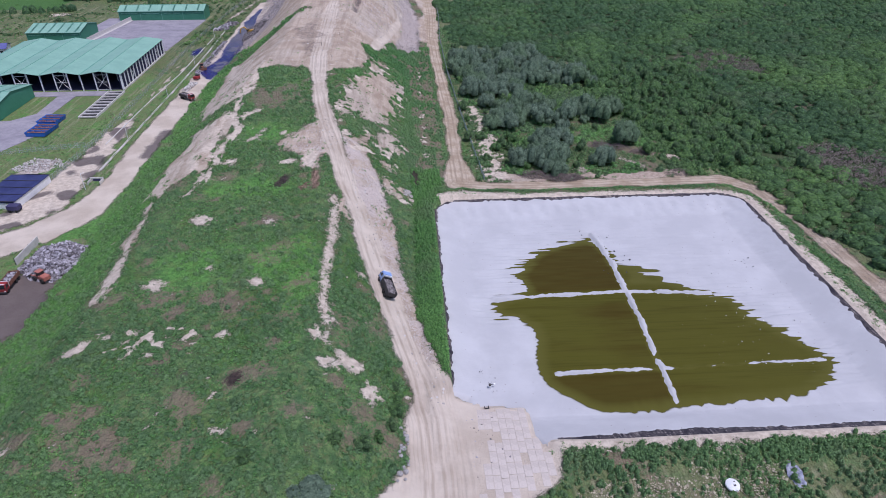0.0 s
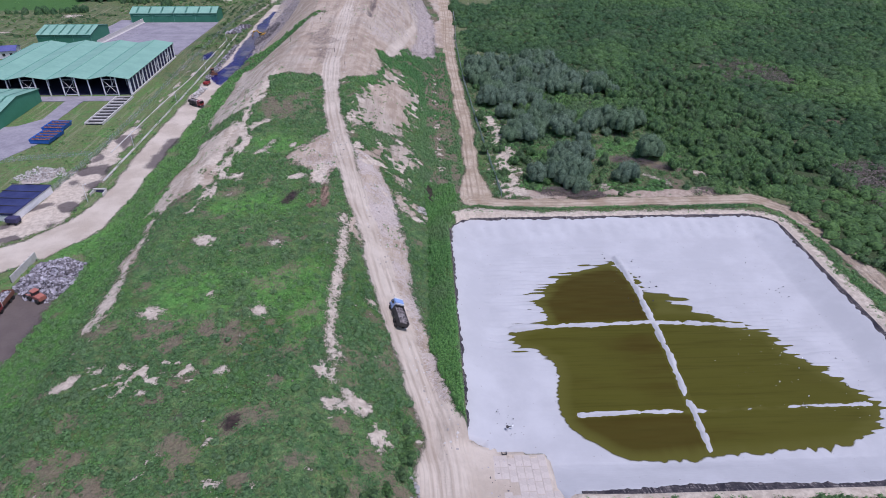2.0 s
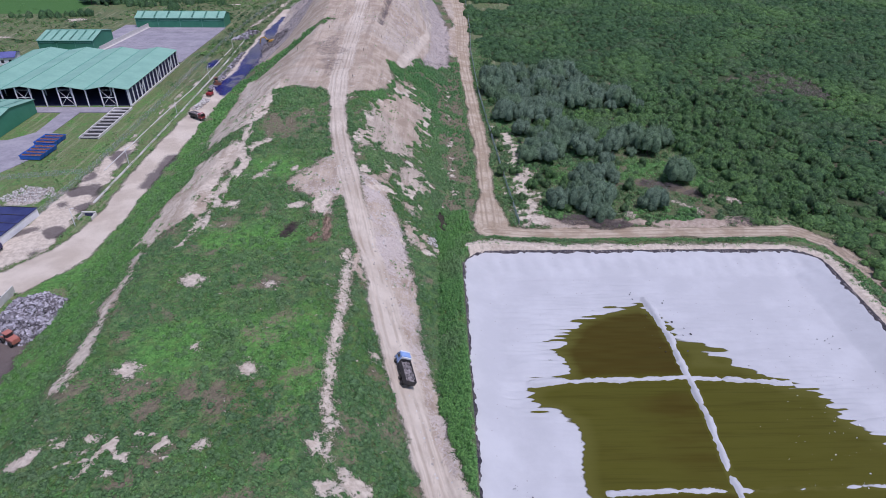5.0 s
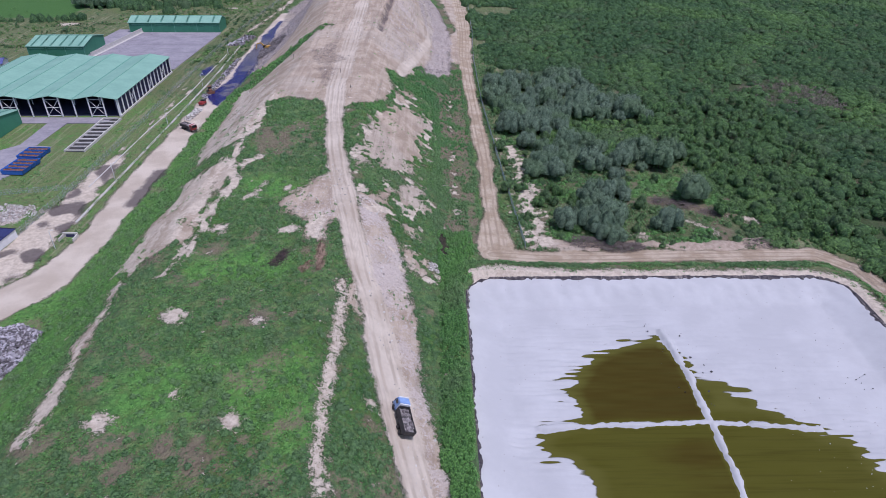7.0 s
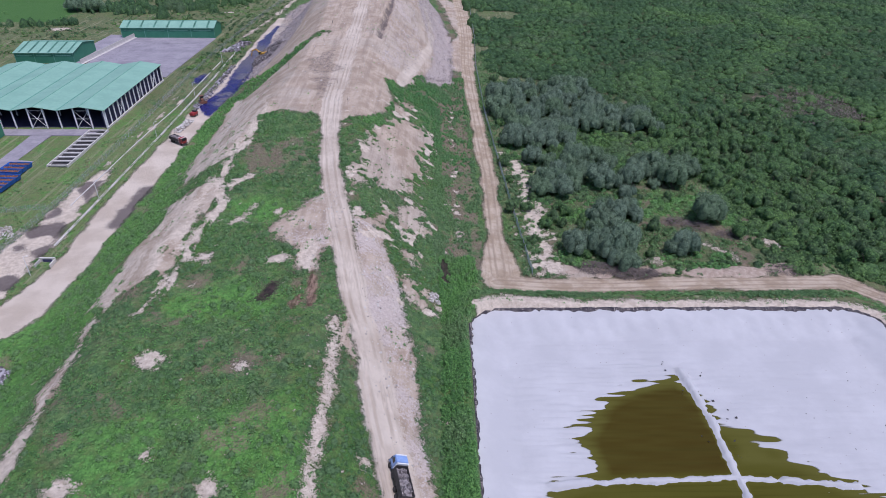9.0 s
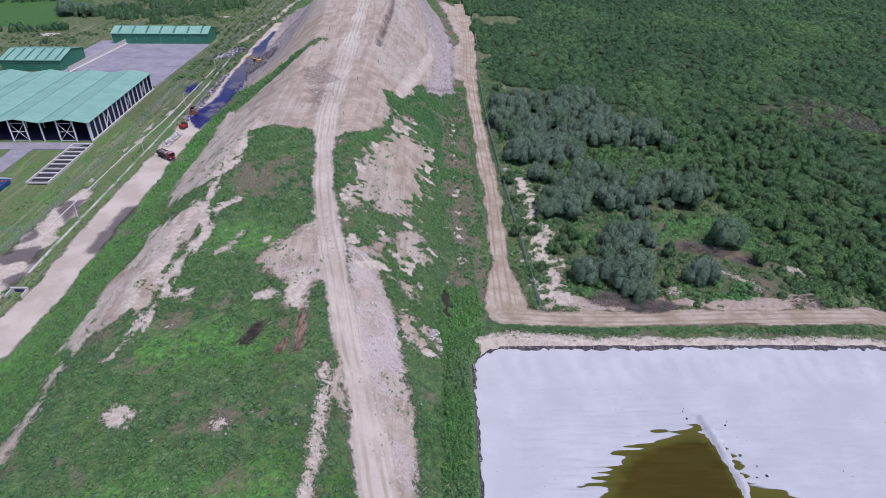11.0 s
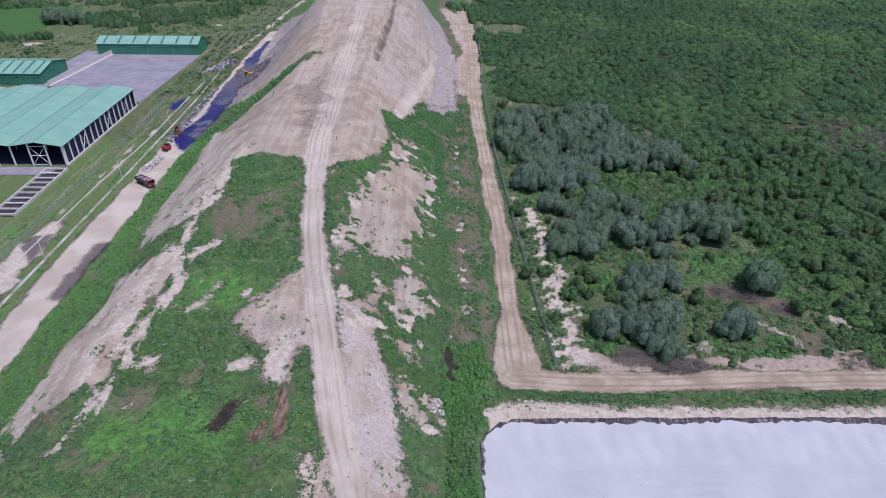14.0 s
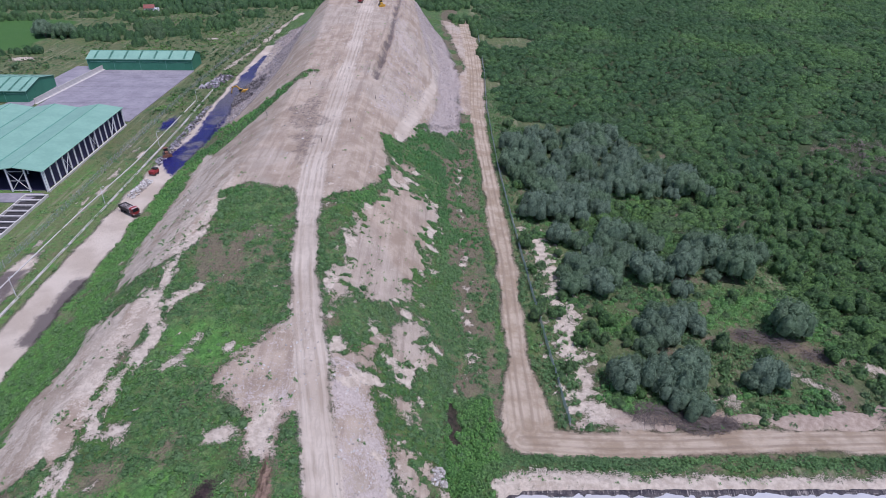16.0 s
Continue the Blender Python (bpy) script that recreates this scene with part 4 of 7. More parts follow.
gx = stations(-141, 36, 0.85, 1900, more=((136, 1.7),))
gy = stations(48, 272, 0.85, 1900, more=((548, 1.5),))
X, Y = (a.ravel() for a in np.meshgrid(gx, gy, indexing="ij"))
ZN = zones(X, Y)
Z = relief(X, Y, height(X, Y), ZN)
Z = Z - np.where(inside(X, Y, RAMP) > -1.0, 0.0, 0.35 * sstep(-0.4, 0.4, basin(X, Y)) + 0.6 * sstep(1.0, 2.5, basin(X, Y)))
FIELD = np.minimum(np.minimum(-238 - X - 0.25 * (Y - 500), Y - 488), 566 - Y - 0.15 * (X + 240)) 
ground = sheet("ground", np.stack([X, Y, Z], 1), grid_faces(len(gx), len(gy)), LAND,
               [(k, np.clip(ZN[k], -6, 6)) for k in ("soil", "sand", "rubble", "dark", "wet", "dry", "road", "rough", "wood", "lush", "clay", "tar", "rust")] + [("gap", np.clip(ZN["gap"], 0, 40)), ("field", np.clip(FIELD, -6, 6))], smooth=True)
tagged(ground, "grassy landfill mound and plain with bare soil tracks", "ground", kind="structure")

# ---- the lined basin ----
WATER_Z = -4.02
POOLS = [
    [(55, 163.1), (50.7, 162.4), (45.2, 160.5), (40.6, 158.4), (36, 155.7), (32.7, 150.4), (29.7, 146.5), (29.6, 141.5), (30.4, 137.4), (23.3, 134), (20, 130.4), (22.2, 126), (26.7, 124.3), (29.6, 121.5), (29.8, 116.7), (28.4, 111.2), (28, 106.1), (29, 102), (31.3, 98.8), (34.3, 96.4), (36.6, 94.1), (40.1, 92.2), (44.5, 91.8), (50.5, 92.4), (56.5, 93.1), (60.5, 92.9), (67, 93), (73.2, 93.7), (80.5, 94.1), (87, 94.9), (91.5, 97.3), (95.2, 101.1), (98, 103.4), (98.4, 107), (96.2, 112.4), (93.1, 116.4), (89.8, 120.6), (87.3, 123.8), (86.6, 128.2), (86, 131.6), (80.1, 133), (74.9, 136.8), (72.7, 140.6), (69.5, 144.6), (64.2, 147.5), (60, 149), (60.1, 154.6), (57.6, 160)],
]
BERMS = [([(56.3, 164.7), (57.4, 158), (58.3, 150), (58.2, 138.5), (58.1, 129), (57.9, 120), (57.5, 113), (57.3, 106), (56.9, 98.7), (56.7, 91.4)], 0.50), ([(21.8, 133.7), (30.6, 134.6), (45.3, 135), (57.2, 135.4), (67.2, 134.6), (80, 133.4)], 0.42), ([(32.7, 105.2), (46, 105.5), (57, 105.3), (69, 105.8), (80, 106), (96, 106)], 0.36)]


def liner_z(x, y):
    b = basin(x, y)
    z = -0.7 - np.interp(b, (0, 8.0, 9.2, 50), (0, 3.0, 3.3, 3.34))
    pool = -9.0
    for pts in POOLS:
        pool = np.maximum(pool, inside(x, y, pts))
    pool = pool + 1.9
    edge = np.where(pool < 0, sstep(-13, 0, pool), np.exp(-(pool / 4.0) ** 2))
    sink = np.where(pool < 0, sstep(-13, 0, pool), 1.0)
    fold_x = (vnoise2(x * 0.13, y, 0.62, 41) - 0.5) * 1.9 + (vnoise2(x * 0.06, y, 2.4, 46) - 0.5) * 0.6 + (vnoise2(x * 0.16, y, 0.5, 48) - 0.5) * 0.7
    fold_y = (vnoise2(x, y * 0.2, 1.0, 42) - 0.5) * 2.0 + (vnoise2(x, y * 0.2, 3.0, 49) - 0.5) * 0.8
    side = sstep(100, 95, y)
    fold = (fold_x * (1 - side) + 0.5 * fold_y * side) * (1 - 0.93 * sstep(46, 38, x) * sstep(126, 121, y)) * (1 - 0.6 * sstep(57, 60, x) * sstep(134, 138, y))
    z = z + (-0.34 * np.clip(pool / 5.0, -0.8, 1.2) * sink - 0.05 + 0.20 * fold * edge) * sstep(6, 8.5, b)
    shoal = inside(x, y, [(60.4, 145), (71, 144.5), (74, 138), (59.6, 138.4)])
    z += 0.30 * sstep(-1, 2, shoal) * (vnoise2(x * 0.3, y, 1.4, 54) * 1.3 - 0.1)
    z += 0.02 * fold_x * sstep(12, 20, b)
    ridge = 0.0
    for pts, w in BERMS:
        d = line_gap(x, y, pts) + (vnoise(x, y, 1.6, 43) - 0.5) * 0.7 + (vnoise(x, y, 0.8, 50) - 0.5) * 0.5
        low = 0.78 + 0.7 * (vnoise(x, y, 5, 44) - 0.5) + 0.9 * (w - 0.45) - 0.22 * sstep(125, 110, y)
        low = low - 0.45 * sstep(0.52, 0.66, vnoise(x, y, 2.6, 56)) * sstep(126, 114, y) * sstep(60, 58, x) * sstep(54, 55.5, x) - 0.75 * vnoise(x, y, 5, 57) * sstep(58, 60, x) * sstep(92, 84, x) * sstep(112, 109, y) + 0.25 * sstep(55, 53, x) * sstep(112, 109, y)
        ridge = np.maximum(ridge, low * sstep(w + 0.55, w * 0.35, d))
    z = z + ridge * sstep(10, 16, b)
    z += 0.16 * (vnoise(x, y, 1.1, 45) - 0.5) * sstep(0.5, 4, b) * sstep(16, 7, b) * sstep(150, 170, y)
    z += 0.20 * np.sin((x * 1.3 + 0.3 * y) + 3 * vnoise(x, y, 8, 47)) * sstep(1, 4, b) * sstep(10, 6, b) * sstep(165, 178, y) * 0.6
    return z, pool


bx, by = np.arange(6.0, 113.01, 0.5), np.arange(81.0, 186.01, 0.35)
LX, LY = (a.ravel() for a in np.meshgrid(bx, by, indexing="ij"))
LB = basin(LX, LY)
LZ, LP = liner_z(LX, LY)
faces = grid_faces(len(bx), len(by))
near_side = sstep(92, 84.5, LY) * sstep(20, 40, LX)
hem = 0.45 + 0.7 * (vnoise(LX, LY, 5, 51) - 0.35) + 0.8 * vnoise(LX, LY, 1.1, 52) + 1.6 * near_side * sstep(28, 50, LX) * (0.55 + 0.45 * sstep(75, 55, LX))
ramp_in = np.maximum(inside(LX, LY, RAMP), np.minimum(12 - LX, 97.5 - LY))
on_ramp = ramp_in > 2.6
LZ = LZ - 1.6 * sstep(-0.5, 1.6, ramp_in)
hem = np.where((LX < 28) & (LY < 99), -2.0, hem)
basin_thing = thing("basin_liner", "shallow square basin lined with white geotextile over black membrane", "basin liner", kind="structure")
fk = faces[((LB > -0.9) & ~on_ramp)[faces].all(axis=1)]
white = sheet("geotextile", np.stack([LX, LY, LZ + np.clip((LB - hem) * 0.35 + 0.12, -0.35, 0.20)], 1), fk, LINER, smooth=True)
tagged(white, "white geotextile sheet with folds").parent = basin_thing
fb = faces[((LB > -1.4) & (LB < 9) & ~((LX < 28) & (LY < 99)))[faces].all(axis=1)]
lip = 0.12 - 0.45 * sstep(-0.1, -0.9, LB + 0.7 * (vnoise(LX, LY, 1.4, 53) - 0.5))
black = sheet("membrane", np.stack([LX, LY, np.where(LB > 0, LZ, -0.7) + lip + 0.03 * np.sin(LX * 4 + LY * 2.0)], 1), fb, MEMBRANE, smooth=True)
tagged(black, "black membrane showing along the rim").parent = basin_thing

wx, wy = np.arange(12, 109, 0.5), np.arange(87, 170, 0.3)
WX, WY = (a.ravel() for a in np.meshgrid(wx, wy, indexing="ij"))
WD, LP_W = liner_z(WX, WY)
WD = WATER_Z - (WD + 0.20)
wf = grid_faces(len(wx), len(wy))
wf = wf[(WD[wf] > -0.12).any(axis=1)]
water = sheet("water", np.stack([WX, WY, np.full(len(WX), WATER_Z)], 1), wf, WATER, [("depth", WD), ("silt", most(1.15 * sstep(134, 139, WY) * sstep(60, 57, WX), 0.85 * sstep(106, 103, WY) * sstep(59, 55, WX) + 0.3 * sstep(106, 103, WY), 0.42 * sstep(16, 1, np.abs(WX - 55)) * sstep(57.5, 56.5, WX) * sstep(134, 130, WY), 0.0 * WX) * sstep(-0.5, 7, LP_W))])
tagged(water, "still olive brown water pooled in the basin", "water", kind="structure")


# ---- plants ----
def green_cover(x, y, zn, rad):
    bare = most(zn["soil"], zn["sand"], zn["rubble"], zn["dark"], zn["tar"], zn["rust"])
    bare = bare + (vnoise(x, y, 1.3, 66) - 0.5) * 1.7 + (vnoise(x, y, 0.5, 68) - 0.5) * 1.5
    kept = most(zn["road"], zn["wet"], basin(x, y) + 0.2, inside(x, y, RUBBLE_R))
    return (bare < 0.55 - 0.6 * rad) & (kept < 0.35 - 0.8 * rad)


rng = np.random.RandomState(7)
LOW_DOME = ((-0.15, 0.95), (0.55, 0.85), (1.0, 0.15))


def scatter(n, x0, x1, y0, y1, r=rng):
    return x0 + r.rand(n) * (x1 - x0), y0 + r.rand(n) * (y1 - y0)


def weeds(name, label, n, area, rad, hi, cards, leaf, seed, dens=None, mat=None, turns=0, pale=0.0):
    """Low plants over an area, kept off bare soil."""
    x, y = scatter(n, *area, r=np.random.RandomState(seed))
    zn = zones(x, y)
    ok = green_cover(x, y, zn, rad)
    r = np.random.RandomState(seed + 1)
    lush = vnoise(x, y, 5, 61) * 0.6 + vnoise(x, y, 15, 62) * 0.4
    ok &= r.rand(n) < np.clip(lush * 1.9 - 0.15, 0.12, 1) * np.where(zn["dry"] > -0.6, 0.14, 1.0)
    if dens is not None:
        ok &= r.rand(n) < dens(x, y)
    x, y, lush, zn = x[ok], y[ok], lush[ok], {k: v[ok] for k, v in zn.items()}
    r = np.random.RandomState(seed + 2)
    k = 0.55 + 0.9 * r.rand(len(x)) ** 2 + 0.4 * (lush - 0.5)
    z = relief(x, y, height(x, y), zn) - 0.08
    # last term lightens the tone of plants on the flank turned from the sun
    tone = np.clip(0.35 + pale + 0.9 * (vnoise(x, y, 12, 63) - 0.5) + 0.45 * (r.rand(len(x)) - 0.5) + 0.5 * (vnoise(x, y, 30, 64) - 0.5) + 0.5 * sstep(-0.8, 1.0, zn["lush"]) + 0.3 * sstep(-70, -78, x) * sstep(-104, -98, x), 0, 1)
    at = np.stack([x, y, z], 1)
    v, f, t = leaves(at, rad * k, hi * k, cards, np.full(len(x), leaf) * (0.8 + 0.4 * k), seed + 3, tone, ruffle=0.26)
    # inner domes take 0.6 of the tone, painting shade between the leaves
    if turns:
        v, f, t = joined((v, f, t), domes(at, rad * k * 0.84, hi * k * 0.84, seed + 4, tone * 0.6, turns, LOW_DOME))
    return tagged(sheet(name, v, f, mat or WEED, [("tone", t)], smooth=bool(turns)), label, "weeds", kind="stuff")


weeds("weeds", "lush green weeds and low shrubs on the mound", 46000, (-96, 6, 52, 272), 0.42, 0.36, 7, 0.15, 100)
weeds("low_bushes", "rounded low green bushes covering the mound", 17000, (-96, 6, 52, 268), 0.72, 0.72, 14, 0.15, 120, turns=5,
      dens=lambda x, y: 0.35 + 0.65 * np.maximum(sstep(118, 100, y), sstep(-22, -16, x)))
weeds("shrubs", "taller dark green shrubs on the mound", 5200, (-96, 6, 52, 320), 0.95, 0.95, 24, 0.17, 140, turns=6,
      dens=lambda x, y: sstep(0.5, 0.72, vnoise(x, y, 9, 65)) * 0.8 + 0.15)
weeds("flank_weeds", "green weeds on the lower flank of the mound", 6500, (-28, 14, 262, 372), 0.85, 0.85, 9, 0.22, 180, turns=5)
weeds("flank_weeds", "green weeds along the foot of the mound", 5200, (-97, -52, 262, 420), 0.85, 0.8, 8, 0.24, 200, turns=5)
weeds("ditch_weeds", "patchy green weeds along the ditch", 7000, (0, 15, 196, 374), 0.6, 0.75, 8, 0.18, 230, turns=5)
weeds("reeds", "dense green reeds in the ditch beside the basin", 9000, (1.5, 11.5, 92, 206), 0.55, 1.2, 11, 0.17, 220, turns=5, pale=0.6,
      dens=lambda x, y: sstep(13.5, 11.5, x) * sstep(0.5, 2.5, x) * np.where((y > 186) | (basin(x, y) < -0.25), 1.0, 0.0))
weeds("bank_grass", "green grass strip between basin and track", 4200, (6, 118, 186.5, 194.5), 0.5, 0.55, 10, 0.22, 240,
      dens=lambda x, y: sstep(187.6, 189, y) * sstep(194, 192.6, y))
weeds("bank_grass", "green grass strip beside the basin rim", 3000, (113, 124, 60, 194), 0.5, 0.5, 9, 0.24, 250)
weeds("near_scrub", "rough green grass and scrub below the basin", 9500, (24, 112, 56, 83), 0.55, 1.1, 11, 0.16, 260, turns=5,
      dens=lambda x, y: 0.16 + 0.84 * sstep(75.5, 77.5, y) + 0.35 * sstep(0.5, 0.6, vnoise(x, y, 7, 88)))
weeds("verge_grass", "green verge between track and fence", 2600, (21, 34, 200, 420), 0.8, 0.9, 12, 0.28, 280)
weeds("clearing_grass", "rough grass and low bushes in the clearing", 7600, (28, 116, 200, 300), 0.75, 0.75, 8, 0.25, 300)
weeds("understory", "dark green bushes between the willows", 3600, (26, 118, 202, 372), 1.3, 1.4, 16, 0.24, 350, mat=FOREST, turns=6,
      dens=lambda x, y: np.where((x > 68) & (x < 100) & (y > 212) & (y < 264), 0.4, 0.8) * np.where(x < 36, 0.45, 1.0))
weeds("roadside_weeds", "patchy weeds beside the access road", 6000, (-150, -96, 110, 420), 0.6, 0.45, 8, 0.26, 320,
      dens=lambda x, y: np.where(x < -112, 0.35, 0.9) * np.where((x < -128) & (y > 255), 0.0, 1.0))
weeds("forest_edge", "green scrub along the foot of the wood", 1700, (96, 132, 196, 262), 1.3, 1.5, 20, 0.24, 380, mat=FOREST, turns=6)


weeds("clearing_bushes", "bright green bushes between the willows", 4200, (28, 100, 204, 310), 1.1, 1.0, 16, 0.2, 360, turns=5, pale=0.45,
      dens=lambda x, y: most(*[sstep(9, 5, np.hypot(x - a, y - b)) for a, b in ((45.9, 248), (56, 250.9), (37, 242.8), (38.9, 208.6), (72.8, 240.5), (78, 243), (66, 205.6), (62.3, 303), (71, 274), (32, 284), (86, 243), (80, 207), (98, 231), (44, 238), (50, 245))]))

for area, cx, cy, rr in (((140, 202, 304, 364), 172, 335, 27), ((148, 182, 178, 232), 165, 205, 22)):
    weeds("dead_thicket", "grey leafless thicket in the wood", 1100, area, 1.5, 2.0, 18, 0.26, 390 + rr, mat=DEADWOOD,
          dens=lambda x, y, cx=cx, cy=cy, rr=rr: sstep(rr, rr * 0.7, np.hypot(x - cx, y - cy)))


tufts = scatter(9000, -80, 12, 150, 470, r=np.random.RandomState(5))
tx, ty = tufts
tz = zones(tx, ty)
tok = (tz["soil"] > 0) & (tz["road"] < -0.3) & (tz["rubble"] < 0.5) & (vnoise(tx, ty, 5, 67) > 0.56) & (np.random.RandomState(6).rand(len(tx)) < np.where(ty < 262, 0.9, 0.07))
tx, ty = tx[tok], ty[tok]
tg = relief(tx, ty, height(tx, ty), {k: q[tok] for k, q in tz.items()})
tr = np.random.RandomState(8).rand(len(tx))
v, f, t = leaves(np.stack([tx, ty, tg - 0.05], 1), 0.25 + 0.5 * tr ** 3, 0.2 + 0.4 * tr ** 2, 9, 0.13 + 0.1 * tr, 9, 0.25 + 0.3 * tr)
tagged(sheet("tufts", v, f, WEED, [("tone", t)]), "scattered green tufts on the bare soil", "weeds", kind="stuff")
tx, ty = scatter(26000, 2, 122, 76, 194, r=np.random.RandomState(15))
rim_in = basin(tx, ty)
tok = (rim_in < -1.0) & (rim_in > -4.4) & (vnoise(tx, ty, 2.6, 69) > 0.58) & (vnoise(tx, ty, 0.8, 70) > 0.5) & ((tx > 26) | (ty > 100))
tx, ty = tx[tok], ty[tok]
tr = np.random.RandomState(16).rand(len(tx))
v, f, t = leaves(np.stack([tx, ty, relief(tx, ty, height(tx, ty), zones(tx, ty)) - 0.05], 1), 0.22 + 0.3 * tr, 0.2 + 0.3 * tr, 9, 0.11 + 0.07 * tr, 17, 0.3 + 0.3 * tr)
tagged(sheet("tufts", v, f, WEED, [("tone", t)]), "scattered green tufts on the sandy rim of the basin", "weeds", kind="stuff")


def tree_crown_points(kind, seed):
    """Leaves of one crown, about the origin, as several overlapping lobes."""
    r = np.random.RandomState(seed)
    if kind == "willow":
        k = 9
        ang, d = np.arange(k) * 2.4 + r.rand(k) * 0.6, 2.5 * np.sqrt((np.arange(k) + 0.3 * r.rand(k)) / k)
        p = np.stack([np.cos(ang) * d, np.sin(ang) * d, 0.9 + 2.6 * r.rand(k) * (1 - d / 3.4)], 1)
        wide, tall, tn = 1.35 + 0.6 * r.rand(k), 1.9 + 1.2 * r.rand(k), 0.2 + 0.6 * r.rand(k)
        # inner domes toned far down: shade within the crown put into colour
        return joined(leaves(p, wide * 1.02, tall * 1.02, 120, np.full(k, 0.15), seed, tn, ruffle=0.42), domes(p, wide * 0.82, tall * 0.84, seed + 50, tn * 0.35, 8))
    k = 6
    ang, d = r.rand(k) * 6.28, 1.3 * np.sqrt(r.rand(k))
    p = np.stack([np.cos(ang) * d, np.sin(ang) * d, 0.6 + 2.0 * r.rand(k) * (1 - d / 2.2)], 1)
    wide, tall, tn = 1.0 + 0.5 * r.rand(k), 1.3 + 0.8 * r.rand(k), 0.15 + 0.6 * r.rand(k)
    # darker inner domes again paint the shade inside the lobes
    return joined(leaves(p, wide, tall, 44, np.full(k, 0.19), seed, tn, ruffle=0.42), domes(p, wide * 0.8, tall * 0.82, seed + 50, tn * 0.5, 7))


def make_tree(name, kind, label, seed, mat):
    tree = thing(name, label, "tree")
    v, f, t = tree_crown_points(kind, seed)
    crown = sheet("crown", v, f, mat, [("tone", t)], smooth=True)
    crown.parent = tree
    r = random.Random(seed)
    bm = bmesh.new()
    top = 3.2 if kind == "willow" else 2.2
    tube(bm, (0, 0, -0.4), (r.uniform(-0.2, 0.2), r.uniform(-0.2, 0.2), top * 0.5), 0.20, 0.13, 7)
    for i in range(6):
        a = 1.05 * i + r.random()
        d = 1.6 if kind == "willow" else 0.9
        tube(bm, (0, 0, top * (0.15 + 0.05 * i)), (d * math.cos(a), d * math.sin(a), top * (0.7 + 0.06 * i)), 0.10, 0.03, 5)
    part("trunk", bm, BARK, tree)
    return tree


def wood_z(x, y):
    zn = zones(np.array([x]), np.array([y]))
    return float(relief(np.array([x]), np.array([y]), height(np.array([x]), np.array([y])), zn)[0])


GROVES = [[(28.4, 354), (40.9, 366), (55.3, 366), (68, 366), (71.6, 348.9), (77.4, 331.7), (89.3, 321.3), (94.3, 311.6), (89.3, 302), (78.6, 301), (63.5, 302.1), (57, 306.6), (53.4, 291.5), (44.8, 285.6), (34, 287.1), (29.6, 296.7), (35, 310.9), (28.5, 314.8), (27, 329.7)],
          [(37.2, 277.9), (44.4, 281), (50.5, 277), (60.2, 274.6), (67.1, 270), (69.3, 264.6), (80.1, 274), (89, 274.6), (93.9, 269.4), (90.7, 260.6), (82.9, 253.6), (79.6, 257.5), (72.4, 250.7), (65.3, 247.9), (58.7, 251.6), (52.1, 250.6), (43.1, 246), (36.5, 243.4), (35.5, 251.3), (34.6, 261)],
          [(52.3, 239), (57.9, 242), (64.4, 243), (67.2, 236.6), (65.4, 227.3), (58.8, 221.5), (60.8, 217.4), (67.6, 219.5), (65, 213.5), (57, 208.1), (51.6, 206), (48.6, 212.1), (42.3, 212.1), (38, 214), (39, 219.7), (46.3, 223.4), (50, 231.8)]]
wr = random.Random(17)
WILLOWS = [(86.8, 231.4, 1.15), (73.7, 214.5, 0.9), (71, 213, 0.6), (90.5, 233, 0.7), (55, 206.2, 0.85)]
for grove in GROVES:
    gx0, gx1, gy0, gy1 = min(p[0] for p in grove), max(p[0] for p in grove), min(p[1] for p in grove), max(p[1] for p in grove)
    for i in range(14):
        for j in range(14):
            x, y = gx0 + 6.9 * i + 3.4 * (j % 2) + wr.uniform(-1.7, 1.7), gy0 + 6.6 * j + wr.uniform(-1.7, 1.7)
            if x < gx1 and y < gy1 and inside(np.array([x]), np.array([y]), grove)[0] > -0.5:
                WILLOWS.append((x, y, wr.choice((0.5, 0.65, 0.75, 0.85, 0.95, 1.1))))
r = random.Random(11)
kinds = [make_tree("willow_tree", "willow", "grey-green bushy willow tree at the scrub edge", 500 + i, WILLOW) for i in range(5)]
for i, (x, y, s) in enumerate(WILLOWS):
    m = pose(x + r.uniform(-1, 1), y + r.uniform(-1, 1), wood_z(x, y), 0, 0, r.uniform(0, 360)) @ Matrix.Diagonal((s * 1.5, s * r.uniform(1.35, 1.6), s * r.uniform(1.5, 1.95), 1))
    tree = kinds[i] if i < 5 else copy_thing(kinds[i % 5], Matrix())
    tree.matrix_basis = m
    tree["group"] = "willows in the clearing"

greens = [make_tree("scrub_tree", "robinia", "small dark green bushy tree in dense scrub", 540 + i, FOREST) for i in range(5)]
spots = [(37.7, 231.3), (42.8, 234.9), (34.9, 227.8), (46, 230.2), (62.9, 210.9), (50.1, 210.9), (43.5, 210), (60.4, 296.5), (67, 292.5), (75.9, 296.7), (82.9, 294.7), (89.8, 292.7), (68.1, 282.8), (40, 228), (45, 227), (41, 238), (33, 246), (30, 238), (69, 262), (78, 246), (68, 226), (77, 222), (93, 222), (29, 300), (28, 312), (27, 322), (30, 290), (34, 296), (48, 296), (58, 300), (66, 296), (74, 298), (84, 296), (92, 300), (36, 268), (45, 271), (54, 274), (63, 272), (75, 275), (86, 278), (94, 284), (60, 285), (72, 286), (46, 284), (40, 300), (27, 345), (28, 360), (30, 372), (98, 226), (104, 222), (108, 214), (26.5, 258), (26, 272), (29.5, 218), (25.5, 236)]
fr = np.random.RandomState(77)
fx, fy = scatter(9000, 90, 150, 205, 330, r=fr)
far_ok = forest_at(fx, fy) > fr.rand(9000)
taken = []
